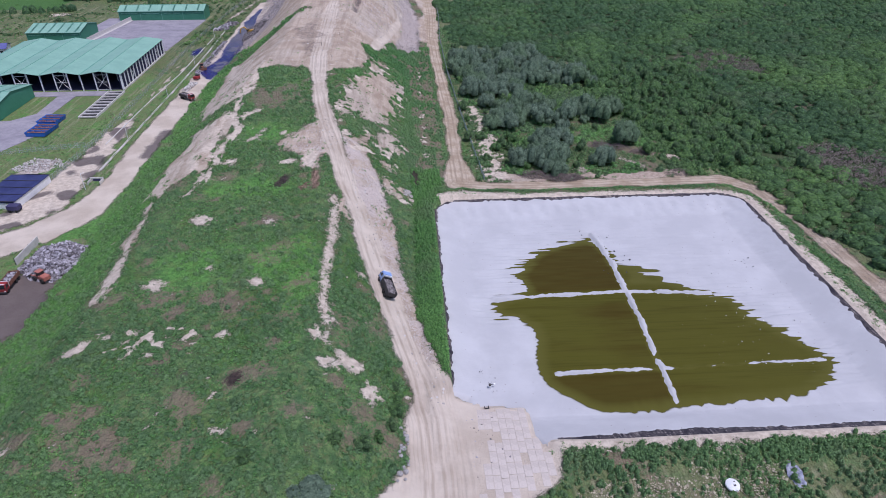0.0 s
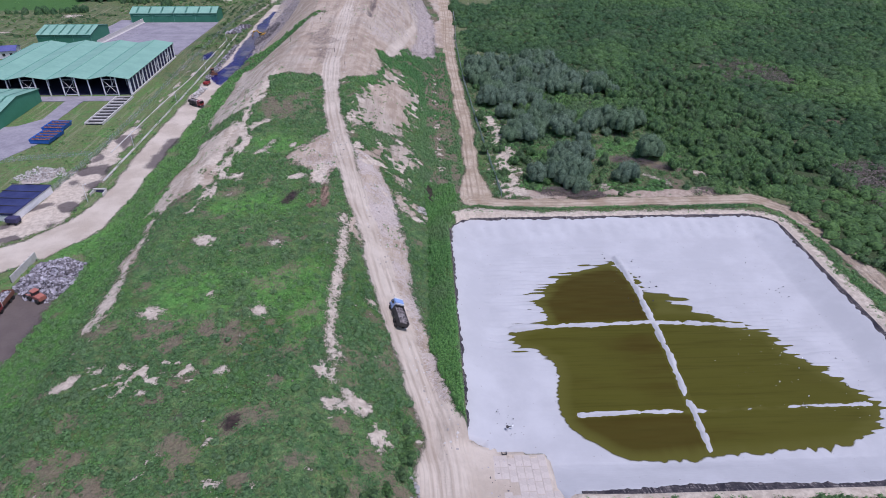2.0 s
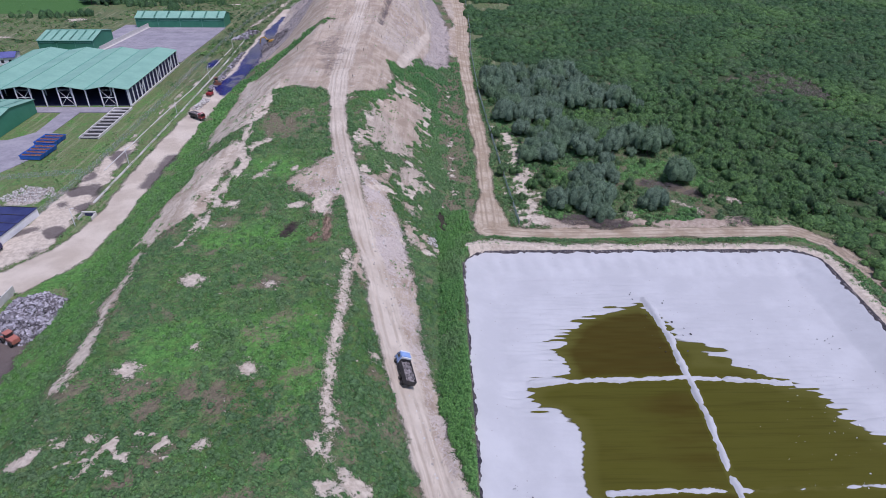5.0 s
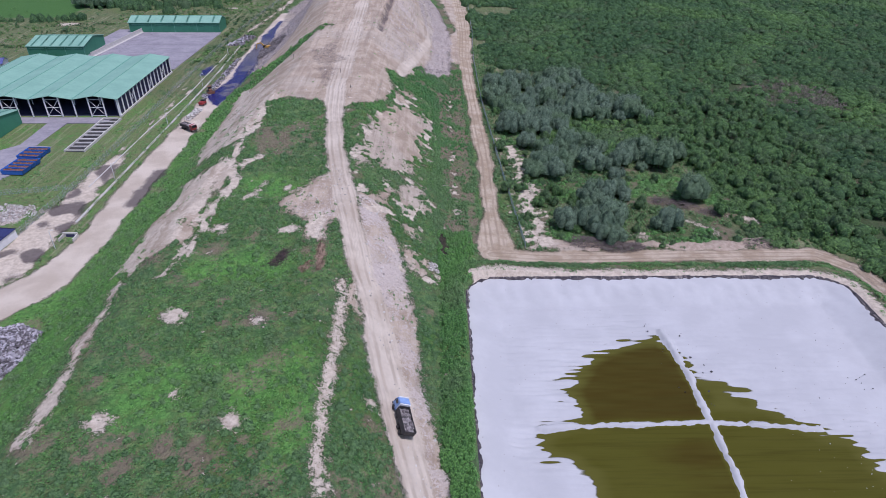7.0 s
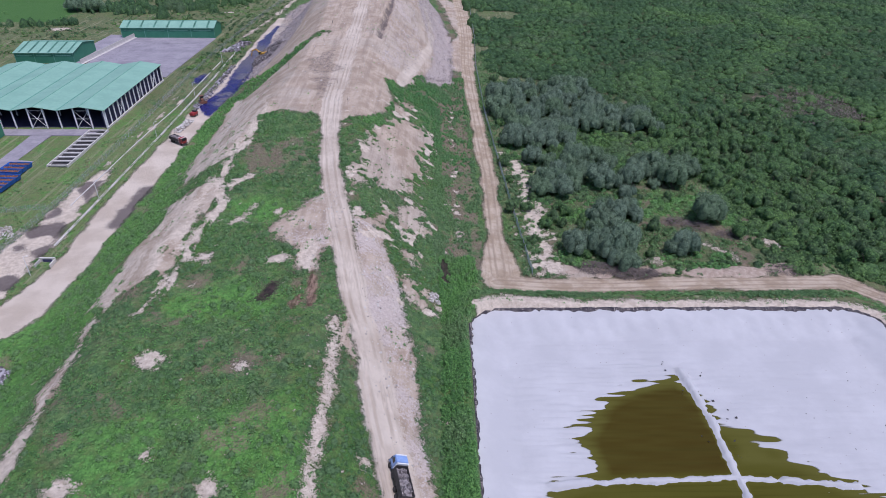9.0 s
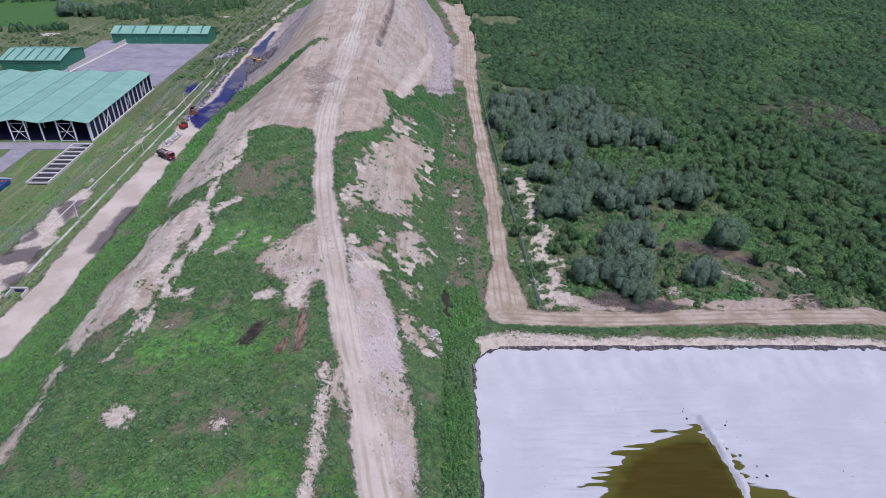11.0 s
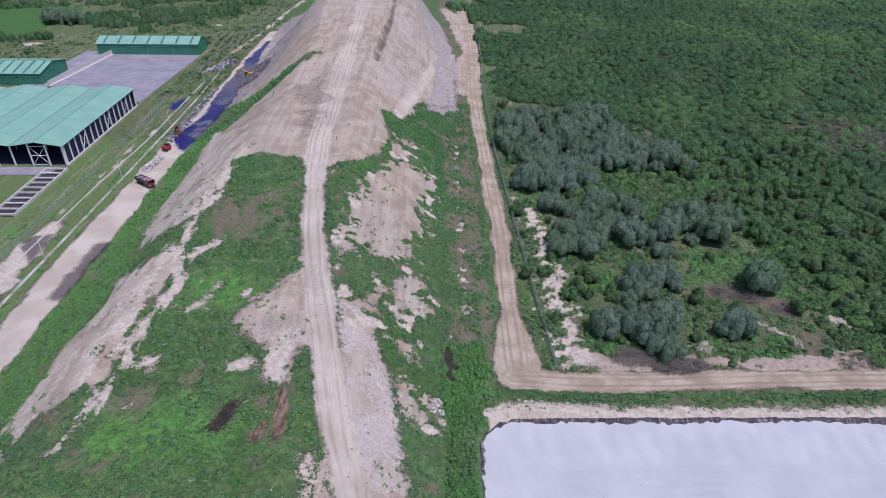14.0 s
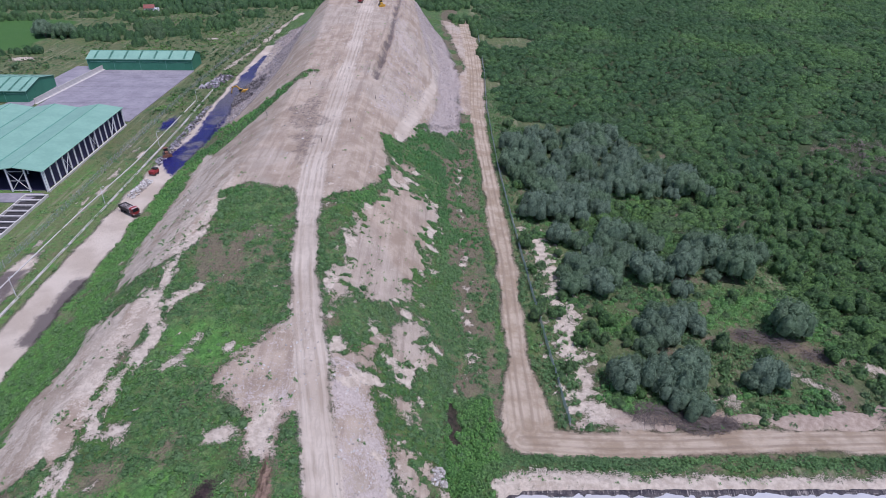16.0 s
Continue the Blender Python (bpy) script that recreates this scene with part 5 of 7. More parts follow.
for x, y in zip(fx[far_ok], fy[far_ok]):
    if len(taken) >= 210:
        break
    if all((x - a) ** 2 + (y - b) ** 2 > 8 for a, b in taken):
        taken.append((float(x), float(y)))
for i, (x, y) in enumerate(spots + taken):
    s = r.uniform(0.8, 1.35) * (0.9 if i < len(spots) else 1.1)
    m = pose(x, y, wood_z(x, y), 0, 0, r.uniform(0, 360)) @ Matrix.Diagonal((s, s, s * r.uniform(0.8, 1.2), 1))
    tree = greens[i] if i < 5 else copy_thing(greens[i % 5], Matrix())
    tree.matrix_basis = m
    tree["group"] = "scrub trees"

# the rest of the wood, too many to count
r2 = np.random.RandomState(88)
jx, jy = np.meshgrid(np.arange(24, 520, 3.1), np.arange(40, 690, 3.1), indexing="ij")
jx, jy = (jx + r2.uniform(-2.8, 2.8, jx.shape)).ravel(), (jy + r2.uniform(-2.8, 2.8, jy.shape)).ravel()
ok = (forest_at(jx, jy) > r2.rand(len(jx))) & (jx < 46 + 0.70 * jy) & (jx > -70 + 0.45 * (jy - 560))
close = np.zeros(len(jx), bool)
for a, b in taken:
    close |= (jx - a) ** 2 + (jy - b) ** 2 < 6
ok &= ~close
jx, jy = jx[ok], jy[ok]
size = 0.55 + 0.85 * r2.rand(len(jx)) ** 1.4 + 0.7 * (vnoise(jx, jy, 9, 75) - 0.5)
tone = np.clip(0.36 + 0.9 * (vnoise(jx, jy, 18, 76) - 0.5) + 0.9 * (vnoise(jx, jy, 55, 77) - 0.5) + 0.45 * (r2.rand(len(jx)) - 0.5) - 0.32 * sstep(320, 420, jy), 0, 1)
jz = height(jx, jy) + 0.5 * size
nearw = jy < 400
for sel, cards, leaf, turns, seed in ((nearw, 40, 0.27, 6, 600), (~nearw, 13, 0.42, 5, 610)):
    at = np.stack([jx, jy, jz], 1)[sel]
    # domes under the leaves are toned darker as painted canopy shade
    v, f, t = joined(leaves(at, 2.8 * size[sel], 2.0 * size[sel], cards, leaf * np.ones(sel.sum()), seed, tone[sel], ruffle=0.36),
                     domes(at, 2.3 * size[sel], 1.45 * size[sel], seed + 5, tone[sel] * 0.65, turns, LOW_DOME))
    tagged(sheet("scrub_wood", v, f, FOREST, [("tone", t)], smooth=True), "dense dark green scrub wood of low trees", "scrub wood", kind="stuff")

# hedges and tree rows on the far left and behind
r3 = np.random.RandomState(99)
hx, hy = scatter(6000, -420, 30, 470, 720, r=r3)
row = most(11 - line_gap(hx, hy, [(-262, 540), (-232, 530), (-205, 522), (-180, 530), (-150, 545), (-125, 560)]) + (vnoise(hx, hy, 16, 81) - 0.5) * 14, 9 - line_gap(hx, hy, [(-420, 600), (-250, 612), (-150, 622), (-60, 640), (30, 620)]), 7 - line_gap(hx, hy, [(-230, 528), (-190, 545), (-150, 565), (-130, 590)]), 5 - line_gap(hx, hy, [(-400, 560), (-260, 575), (-190, 590)]),
           4 - line_gap(hx, hy, [(-300, 470), (-250, 478), (-215, 492)]), (vnoise(hx, hy, 18, 78) - 0.72) * 40) + (vnoise(hx, hy, 10, 79) - 0.5) * 8
ok = (row > 0) | ((hy > 612) & (r3.rand(6000) < 0.8))
ok &= ~((hx > -135) & (hx < 20) & (hy < 570)) & ~((hx < -190) & (hy < 476)) & ~((hx > -230) & (hx < -120) & (hy < 500)) & ~(np.hypot(hx + 213, hy - 602) < 14)
ok &= ~((hx < -236 - 0.25 * (hy - 500)) & (hy > 486) & (hy < 562))
hx, hy = hx[ok], hy[ok]
sz = 0.7 + 0.9 * r3.rand(len(hx))
at, ht = np.stack([hx, hy, height(hx, hy) + 0.4], 1), np.clip(0.08 + 0.5 * (vnoise(hx, hy, 25, 80) - 0.5), 0, 1)
# hedge domes get a lower tone, shade painted behind their leaves
v, f, t = joined(leaves(at, 2.6 * sz, 3.4 * sz, 8, 0.5 * np.ones(len(hx)), 620, ht), domes(at, 2.2 * sz, 2.9 * sz, 625, ht * 0.6, 5, LOW_DOME))
tagged(sheet("far_hedges", v, f, FOREST, [("tone", t)], smooth=True), "dark green hedges and tree rows in the distance", "hedges", kind="stuff")

weeds("far_scrub", "rough brown-green scrub beyond the works yard", 5200, (-300, -100, 380, 610), 1.4, 1.2, 8, 0.5, 640, mat=FOREST,
      dens=lambda x, y: np.where((x > -206) & (x < -128) & (y < 470), 0.0, 1.0) * np.where((x < -212) & (y > 478) & (y < 566), 0.05, 1.0) * np.where(x > -230, 1.0, 0.7) * np.where((x > -232) & (x < -185) & (y < 424), 0.0, 1.0))
bush = copy_thing(kinds[2], pose(-17, 64.2, ground_z(-17, 64.2), 0, 0, 40))
bush.scale = (1.15, 1.1, 0.6)
tagged(bush, "grey-green willow bush on the mound's slope", group="slope bushes")

for x, y, s, i in ((-28, 71, 0.7, 0), (-14, 77.5, 0.75, 1), (-9.5, 78, 0.9, 2), (-6.5, 81, 0.7, 3), (-3.8, 95.5, 0.55, 0), (-3.4, 92, 0.75, 1), (-3.6, 88.6, 0.85, 2), (-4.2, 85, 0.8, 3), (-5.4, 98, 0.5, 2)):
    bush = copy_thing(greens[i], Matrix())
    bush.matrix_basis = pose(x, y, ground_z(x, y) - 0.3, 0, 0, 70 * i) @ Matrix.Diagonal((s, s, s * 0.8, 1))
    tagged(bush, "dark green bush on the mound's slope", group="slope bushes")
for i, (x, y, s) in enumerate(((-247, 521, 2.0), (-240, 524, 1.7), (-233, 520, 1.9), (-252, 526, 1.6))):
    tree = copy_thing(kinds[i], Matrix())
    tree.matrix_basis = pose(x, y, ground_z(x, y), 0, 0, 50 * i) @ Matrix.Diagonal((s, s, s * 1.1, 1))
    tagged(tree, "grey-green willow in a far hedge", group="far willows")


# ---- works yard: slabs, halls and sheds ----
FLAT = -0.6


def slab(name, label, pts, z, material, thick=0.3):
    bm = bmesh.new()
    low = [bm.verts.new((x, y, z - thick)) for x, y in pts]
    top = [bm.verts.new((x, y, z)) for x, y in pts]
    bm.faces.new(top)
    n = len(pts)
    for k in range(n):
        bm.faces.new([low[k], low[(k + 1) % n], top[(k + 1) % n], top[k]])
    ob = part(name, bm, material, None)
    return tagged(ob, label, "paving", kind="structure")


slab("concrete_yard", "lilac-grey concrete yard with stained joints", [(-184, 376), (-133.5, 372), (-130.5, 449), (-182, 453)], FLAT + 0.20, CONCRETE)
slab("concrete_yard_side", "grey concrete strip beside the retaining wall", [(-200, 380), (-186, 380), (-184, 456), (-196, 456)], FLAT + 0.22, CONCRETE)
slab("paved_strip", "grey paved strip along the open hall", [(-206, 296.5), (-137, 296.5), (-134, 303), (-206, 303)], FLAT + 0.22, CONCRETE)
slab("paved_path", "grey asphalt path between lawns", [(-158.5, 262), (-152.5, 268), (-152, 296.4), (-160, 296.4)], FLAT + 0.20, CONCRETE)
slab("paved_lot", "grey asphalt lot beside the skips", [(-200, 228), (-154, 232), (-148, 247), (-146, 272), (-159, 274), (-166, 266), (-200, 262)], FLAT + 0.16, CONCRETE)
for k in range(9):
    bm = bmesh.new()
    box(bm, -183, -133, 380 + 8 * k, 380.12 + 8 * k, FLAT + 0.201, FLAT + 0.206)
    tagged(part("yard_joint", bm, DARK_STEEL, None), "dark joint across the concrete yard", "joint", kind="structure")


def gable_roof(bm, x0, x1, y0, y1, eave, ridge, along_x, over=0.5, thick=0.16):
    """Two sloping sheets that meet in a ridge."""
    if along_x:
        ym = (y0 + y1) / 2
        for ya in (y0 - over, y1 + over):
            ze = eave - over * (ridge - eave) / ((y1 - y0) / 2)
            vs = [bm.verts.new(p) for p in ((x0 - over, ya, ze), (x1 + over, ya, ze), (x1 + over, ym, ridge), (x0 - over, ym, ridge))]
            up = [bm.verts.new(v.co + Vector((0, 0, thick))) for v in vs]
            for f in ((0, 1, 2, 3), (4, 5, 6, 7), (0, 1, 5, 4), (1, 2, 6, 5), (2, 3, 7, 6), (3, 0, 4, 7)):
                bm.faces.new([(vs + up)[i] for i in f])


def shed(name, label, x0, x1, y0, y1, eave, ridge, doors, roof_bands):
    """A clad steel shed with its ridge along x, doors in the front wall."""
    t = thing(name, label, "shed", pose(0, 0, FLAT + 0.1))
    ym = (y0 + y1) / 2
    for ya in (y0, y1 - 0.25):
        bm = bmesh.new()
        box(bm, x0, x1, ya, ya + 0.25, 0, eave)
        part("wall", bm, GREEN_WALL, t)
    for xa in (x0, x1):
        bm = bmesh.new()
        prism(bm, [(y0 + 0.25, 0), (y1 - 0.25, 0), (y1 - 0.25, eave), (ym, ridge - 0.1), (y0 + 0.25, eave)], -0.12, 0.12, Matrix.Translation((xa, 0, 0)) @ Matrix.Rotation(radians(90), 4, "Z"))
        part("gable_wall", bm, GREEN_WALL, t)
    bm = bmesh.new()
    gable_roof(bm, x0, x1, y0, y1, eave, ridge, True)
    roof = part("roof", bm, GREEN_ROOF, t, "pale green sheet roof")
    for k in range(roof_bands):
        x = x0 + (x1 - x0) * (k + 0.5) / roof_bands
        bm = bmesh.new()
        for s in (-1, 1):
            ya = ym + s * (y1 - y0) / 2
            vs = [bm.verts.new(p) for p in ((x - 0.5, ya, eave + 0.20), (x + 0.5, ya, eave + 0.20), (x + 0.5, ym, ridge + 0.20), (x - 0.5, ym, ridge + 0.20))]
            bm.faces.new(vs)
        bmesh.ops.solidify(bm, geom=bm.faces[:], thickness=0.06)
        part("rooflight", bm, ROOF_SEAM, roof, "darker rooflight strip")
    bm = bmesh.new()
    tube(bm, (x0 - 0.5, ym, ridge + 0.16), (x1 + 0.5, ym, ridge + 0.16), 0.16, sides=6)
    part("ridge_cap", bm, ROOF_SEAM, roof)
    for k in range(doors):
        x = x0 + (x1 - x0) * (k + 0.5) / doors
        w = min(5.5, (x1 - x0) / doors * 0.42)
        bm = bmesh.new()
        box(bm, x - w / 2, x + w / 2, y0 - 0.10, y0 - 0.01, 0.05, eave * 0.72)
        d = part("sliding_door", bm, GREEN_WALL, t)
        bm = bmesh.new()
        box(bm, x - w * 0.95, x + w * 0.95, y0 - 0.22, y0 - 0.01, eave * 0.74, eave * 0.79)
        part("door_rail", bm, ROOF_SEAM, d, "green door rail")
    for k in range(doors + 1):
        x = x0 + (x1 - x0) * k / doors
        bm = bmesh.new()
        box(bm, x - 0.12, x + 0.12, y0 - 0.08, y0 - 0.005, 0, eave)
        part("downpipe", bm, ROOF_SEAM, t)
    return t


shed("long_shed", "long green clad shed with pale green roof", -186.3, -131.2, 449.2, 463.5, 5.9, 8.4, 4, 7)
shed("storage_shed", "green clad storage shed with pale roof strips", -220, -189.5, 396, 421, 5.4, 8.0, 3, 6)
shed("storage_shed", "low green clad shed beside the paved lot", -205, -170.5, 262, 297, 5.6, 8.2, 3, 5)
t = thing("outhouse", "long white building with faded blue sheet roof", "building", pose(-232, 370, FLAT, 0, 0, 14))
for y in (-5, 4.75):
    part("wall", made(box, -13, 13, y, y + 0.25, 0, 4), CHALK, t)
for x in (-13, 12.75):
    bm = bmesh.new()
    prism(bm, [(-4.75, 0), (4.75, 0), (4.75, 4), (0, 5.5), (-4.75, 4)], 0, 0.25, Matrix.Translation((x + 0.25, 0, 0)) @ Matrix.Rotation(radians(90), 4, "Z"))
    part("gable_wall", bm, CHALK, t)
bm = bmesh.new()
gable_roof(bm, -13, 13, -5, 5, 4, 5.6, True)
part("roof", bm, plain("faded_blue_sheet", (0.095, 0.10, 0.27), (0.14, 0.145, 0.34), 0.4, 0.55), t, "faded violet-blue sheet roof")
for k in range(7):
    part("window", made(box, -11.6 + 3.6 * k, -10.2 + 3.6 * k, -5.06, -5.01, 1.2, 2.7), GLASS, t)


def open_hall():
    """Steel hall, open on two sides, with four low gables side by side."""
    x1, y0, y1, eave, ridge, bay = -132.8, 304.3, 366.8, 7.7, 9.2, 18.3
    t = thing("open_hall", "open-sided steel hall with pale green folded roof", "hall", pose(0, 0, FLAT + 0.05))
    for k in range(4):
        xr = x1 - bay * k
        xl, xm = xr - bay, xr - bay / 2
        bm = bmesh.new()
        outline = [(xr + (0.5 if k == 0 else 0), eave), (xm, ridge), (xl, eave), (xl, eave + 0.18), (xm, ridge + 0.18), (xr + (0.5 if k == 0 else 0), eave + 0.18)]
        prism(bm, outline, y0 - 0.8, y1 + 0.8)
        roof = part("roof", bm, GREEN_ROOF, t, "pale green folded sheet roof")
        bm = bmesh.new()
        box(bm, xl - 0.25, xl + 0.25, y0 - 0.8, y1 + 0.8, eave + 0.19, eave + 0.30)
        part("valley_gutter", bm, ROOF_SEAM, roof)
        bm = bmesh.new()
        tube(bm, (xm, y0 - 0.8, ridge + 0.20), (xm, y1 + 0.8, ridge + 0.20), 0.14, sides=6)
        part("ridge_cap", bm, ROOF_SEAM, roof)
        for x in (xr - 0.3, xr - bay / 3, xr - 2 * bay / 3):
            bm = bmesh.new()
            box(bm, x - 0.22, x + 0.22, y0 - 0.2, y0 + 0.25, 0, eave - 0.02 + (0 if x > xr - 1 else 0.9))
            part("column", bm, WHITE_STEEL, t)
        for s in (-1, 1):
            bm = bmesh.new()
            xa, xb = xr - bay / 3, xr - 2 * bay / 3
            if s < 0:
                xa, xb = xb, xa
            tube(bm, (xa, y0 + 0.1, 0.4), (xb, y0 + 0.1, 7.6), 0.09, sides=5)
            part("brace", bm, WHITE_STEEL, t)
        for z in (0.5, 4.0, 7.4):
            bm = bmesh.new()
            tube(bm, (xr - bay / 3, y0 + 0.15, z), (xr - 2 * bay / 3, y0 + 0.15, z), 0.10, sides=5)
            part("strut", bm, WHITE_STEEL, t)
        # back wall coloured dark for the shaded interior
        bm = bmesh.new()
        prism(bm, [(xr - 0.1, 0), (xr - 0.1, eave - 0.05), (xm, ridge - 0.05), (xl + 0.1, eave - 0.05), (xl + 0.1, 0)], y1 - 0.3, y1)
        part("back_wall", bm, NAVY, t)
        for x in (xr - bay * 0.42, xr - bay * 0.8):
            for y in (y0 + 14, y0 + 30):
                bm = bmesh.new()
                box(bm, x - 0.18, x + 0.18, y - 0.18, y + 0.18, 0, eave)
                part("column", bm, WHITE_STEEL, t)
    n = 16
    for k in range(n):
        y = y0 + 0.6 + (y1 - y0 - 1.0) * k / (n - 1)
        bm = bmesh.new()
        box(bm, x1 - 0.25, x1 + 0.18, y - 0.2, y + 0.2, 0, eave)
        part("column", bm, WHITE_STEEL, t)
        if k in (3, 8, 12):
            bm = bmesh.new()
            y2 = y + (y1 - y0 - 1.0) / (n - 1)
            tube(bm, (x1, y, 0.4), (x1, y2, 7.2), 0.09, sides=5)
            tube(bm, (x1, y2, 0.4), (x1, y, 7.2), 0.09, sides=5)
            part("brace", bm, WHITE_STEEL, t)
    bm = bmesh.new()
    box(bm, x1 - 0.05, x1 + 0.5, y0 - 0.4, y1, 0, 0.7)
    part("plinth", bm, PALE_CONCRETE, t, "pale concrete plinth")
    bm = bmesh.new()
    box(bm, x1 - 73.4, x1 - 73.1, y0 + 0.2, y1, 0, eave - 0.05)
    part("side_wall", bm, NAVY, t)
    # added screen and dark floor paint the shade inside the open hall
    bm = bmesh.new()
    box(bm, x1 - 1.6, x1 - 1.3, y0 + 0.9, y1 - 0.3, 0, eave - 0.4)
    part("shade_screen", bm, NAVY, t, "dark inner cladding")
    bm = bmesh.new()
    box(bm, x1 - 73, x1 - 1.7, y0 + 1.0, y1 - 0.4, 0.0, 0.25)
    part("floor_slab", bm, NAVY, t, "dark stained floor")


open_hall()

# retaining wall of precast panels
for k in range(18):
    a = k / 18
    x, y = -185 + 6.5 * a, 395 + 58 * a
    t = thing("wall_panel", "pale precast concrete wall panel at the yard edge", "wall panel", pose(x, y, FLAT + 0.2, 0, 0, -6.4), group="retaining wall panels")
    bm = bmesh.new()
    prism(bm, [(-0.9, 0), (0.9, 0), (0.9, 0.25), (0.12, 0.35), (0.12, 2.6), (-0.12, 2.6), (-0.12, 0.35), (-0.9, 0.25)], -1.58, 1.58)
    part("panel", bm, PALE_CONCRETE, t)


def trough():
    t = thing("filter_trough", "long open concrete trough with cross beams", "trough", pose(-134.8, 285.5, FLAT, 0, 0, 0))
    for x in (-4.0, 3.3):
        part("side_wall", made(box, x, x + 0.4, -18.5, 15.5, -0.2, 0.95), PALE_CONCRETE, t)
    for k in range(10):
        y = -18.5 + 3.7 * k
        part("cross_beam", made(box, -3.58, 3.28, y, y + 0.55, 0.45, 0.91), PALE_CONCRETE, t)
    # shallow bed in a dark colour, standing for shade deep between the beams
    part("bed", made(box, -3.58, 3.28, -18.4, 15.4, -0.2, 0.2), DARK_STEEL, t, "dark wet filter bed")


trough()

# blue skips with a reddish load
def skip():
    t = thing("skip", "long blue steel skip with rust-red load", "skip", group="blue skips")
    bm = bmesh.new()
    prism(bm, [(-3.7, 0.15), (3.7, 0.15), (4.1, 1.7), (-4.1, 1.7)], -1.2, -1.08)
    prism(bm, [(-3.7, 0.15), (3.7, 0.15), (4.1, 1.7), (-4.1, 1.7)], 1.08, 1.2)
    box(bm, -3.7, 3.7, -1.08, 1.08, 0.15, 0.3)
    for s in (-1, 1):
        prism(bm, [(s * 3.6, 0.3), (s * 3.72, 0.3), (s * 4.1, 1.7), (s * 3.98, 1.7)], -1.08, 1.08)
    part("body", bm, BLUE_PAINT, t)
    for y in (-1.27, 1.21):
        part("rim", made(box, -4.15, 4.15, y, y + 0.06, 1.6, 1.75), BLUE_PAINT, t)
    for x in (-2.7, 2.7):
        part("skid", made(box, x - 0.1, x + 0.1, -1.1, 1.1, 0.0, 0.15), DARK_STEEL, t)
    bm = bmesh.new()
    rr = random.Random(5)
    for i in range(90):
        x, y = rr.uniform(-3.5, 3.5), rr.uniform(-0.9, 0.9)
        box(bm, -0.3, 0.3, -0.2, 0.2, -0.12, 0.12, pose(x, y, 1.15 + rr.uniform(-0.1, 0.25), rr.uniform(-40, 40), rr.uniform(-40, 40), rr.uniform(0, 180)))
    box(bm, -3.6, 3.6, -1.05, 1.05, 0.32, 1.05)
    part("load", bm, RUST, t, "rust-red rubble load")
    return t


first = skip()
place = [(-147.0, 248.3), (-146.8, 251.0), (-146.6, 253.7), (-146.4, 256.4), (-148.2, 260.6), (-148.0, 263.4), (-147.8, 266.4)]
first.matrix_basis = pose(*place[0], FLAT + 0.17, 0, 0, -4)
for i, (x, y) in enumerate(place[1:]):
    copy_thing(first, pose(x, y, FLAT + 0.17, 0, 0, -4 + 1.5 * (i % 3 - 1)))

# low dark roofed bay beside the track
t = thing("low_bay", "low bay with dark blue sheet roof and white sides", "shelter", pose(-130, 196.5, FLAT + 0.2, 0, 0, -6))
bm = bmesh.new()
prism(bm, [(-7, 2.1), (6.6, 2.5), (6.6, 2.7), (-7, 2.3)], -10, 10)
roof = part("roof", bm, plain("navy_sheet", (0.025, 0.028, 0.10), (0.05, 0.055, 0.16), 0.3, 0.4), t, "dark navy sheet roof")
for k in range(5):
    part("roof_rib", made(box, -7, 6.6, -9.9 + 4.9 * k, -9.75 + 4.9 * k, 2.62, 2.78), DARK_STEEL, roof)
part("side_wall", made(box, 6.1, 6.4, -9.8, 9.8, -0.2, 2.35), CHALK, t, "white side wall")
part("front_wall", made(box, -6.8, 6.0, -9.8, -9.55, -0.2, 1.9), CHALK, t, "white front wall")
part("back_wall", made(box, -6.8, 6.0, 9.5, 9.75, -0.2, 1.9), CHALK, t)
t = thing("tool_cart", "dark covered cart beside the low bay", "cart", pose(-124.5, 185, FLAT + 0.1, 0, 0, -6))
part("body", bevelled(made(box, -1.8, 1.8, -1.2, 1.2, 0.7, 2.2), 0.08), NAVY, t)
for x in (-1.1, 1.1):
    for y in (-1.1, 1.1):
        bm = bmesh.new()
        tube(bm, (x, y - 0.12, 0.45), (x, y + 0.12, 0.45), 0.45, sides=12)
        part("wheel", bm, RUBBER, t)


# ---- vehicles ----
def wheel(parent, x, y, r, w):
    bm = bmesh.new()
    tube(bm, (x - w / 2, y, r), (x + w / 2, y, r), r, sides=16)
    bevelled(bm, 0.05)
    tyre = part("wheel", bm, RUBBER, parent)
    bm = bmesh.new()
    tube(bm, (x - w / 2 - 0.02, y, r), (x + w / 2 + 0.02, y, r), r * 0.52, sides=12)
    part("rim", bm, DARK_STEEL, tyre, "dusty steel rim")


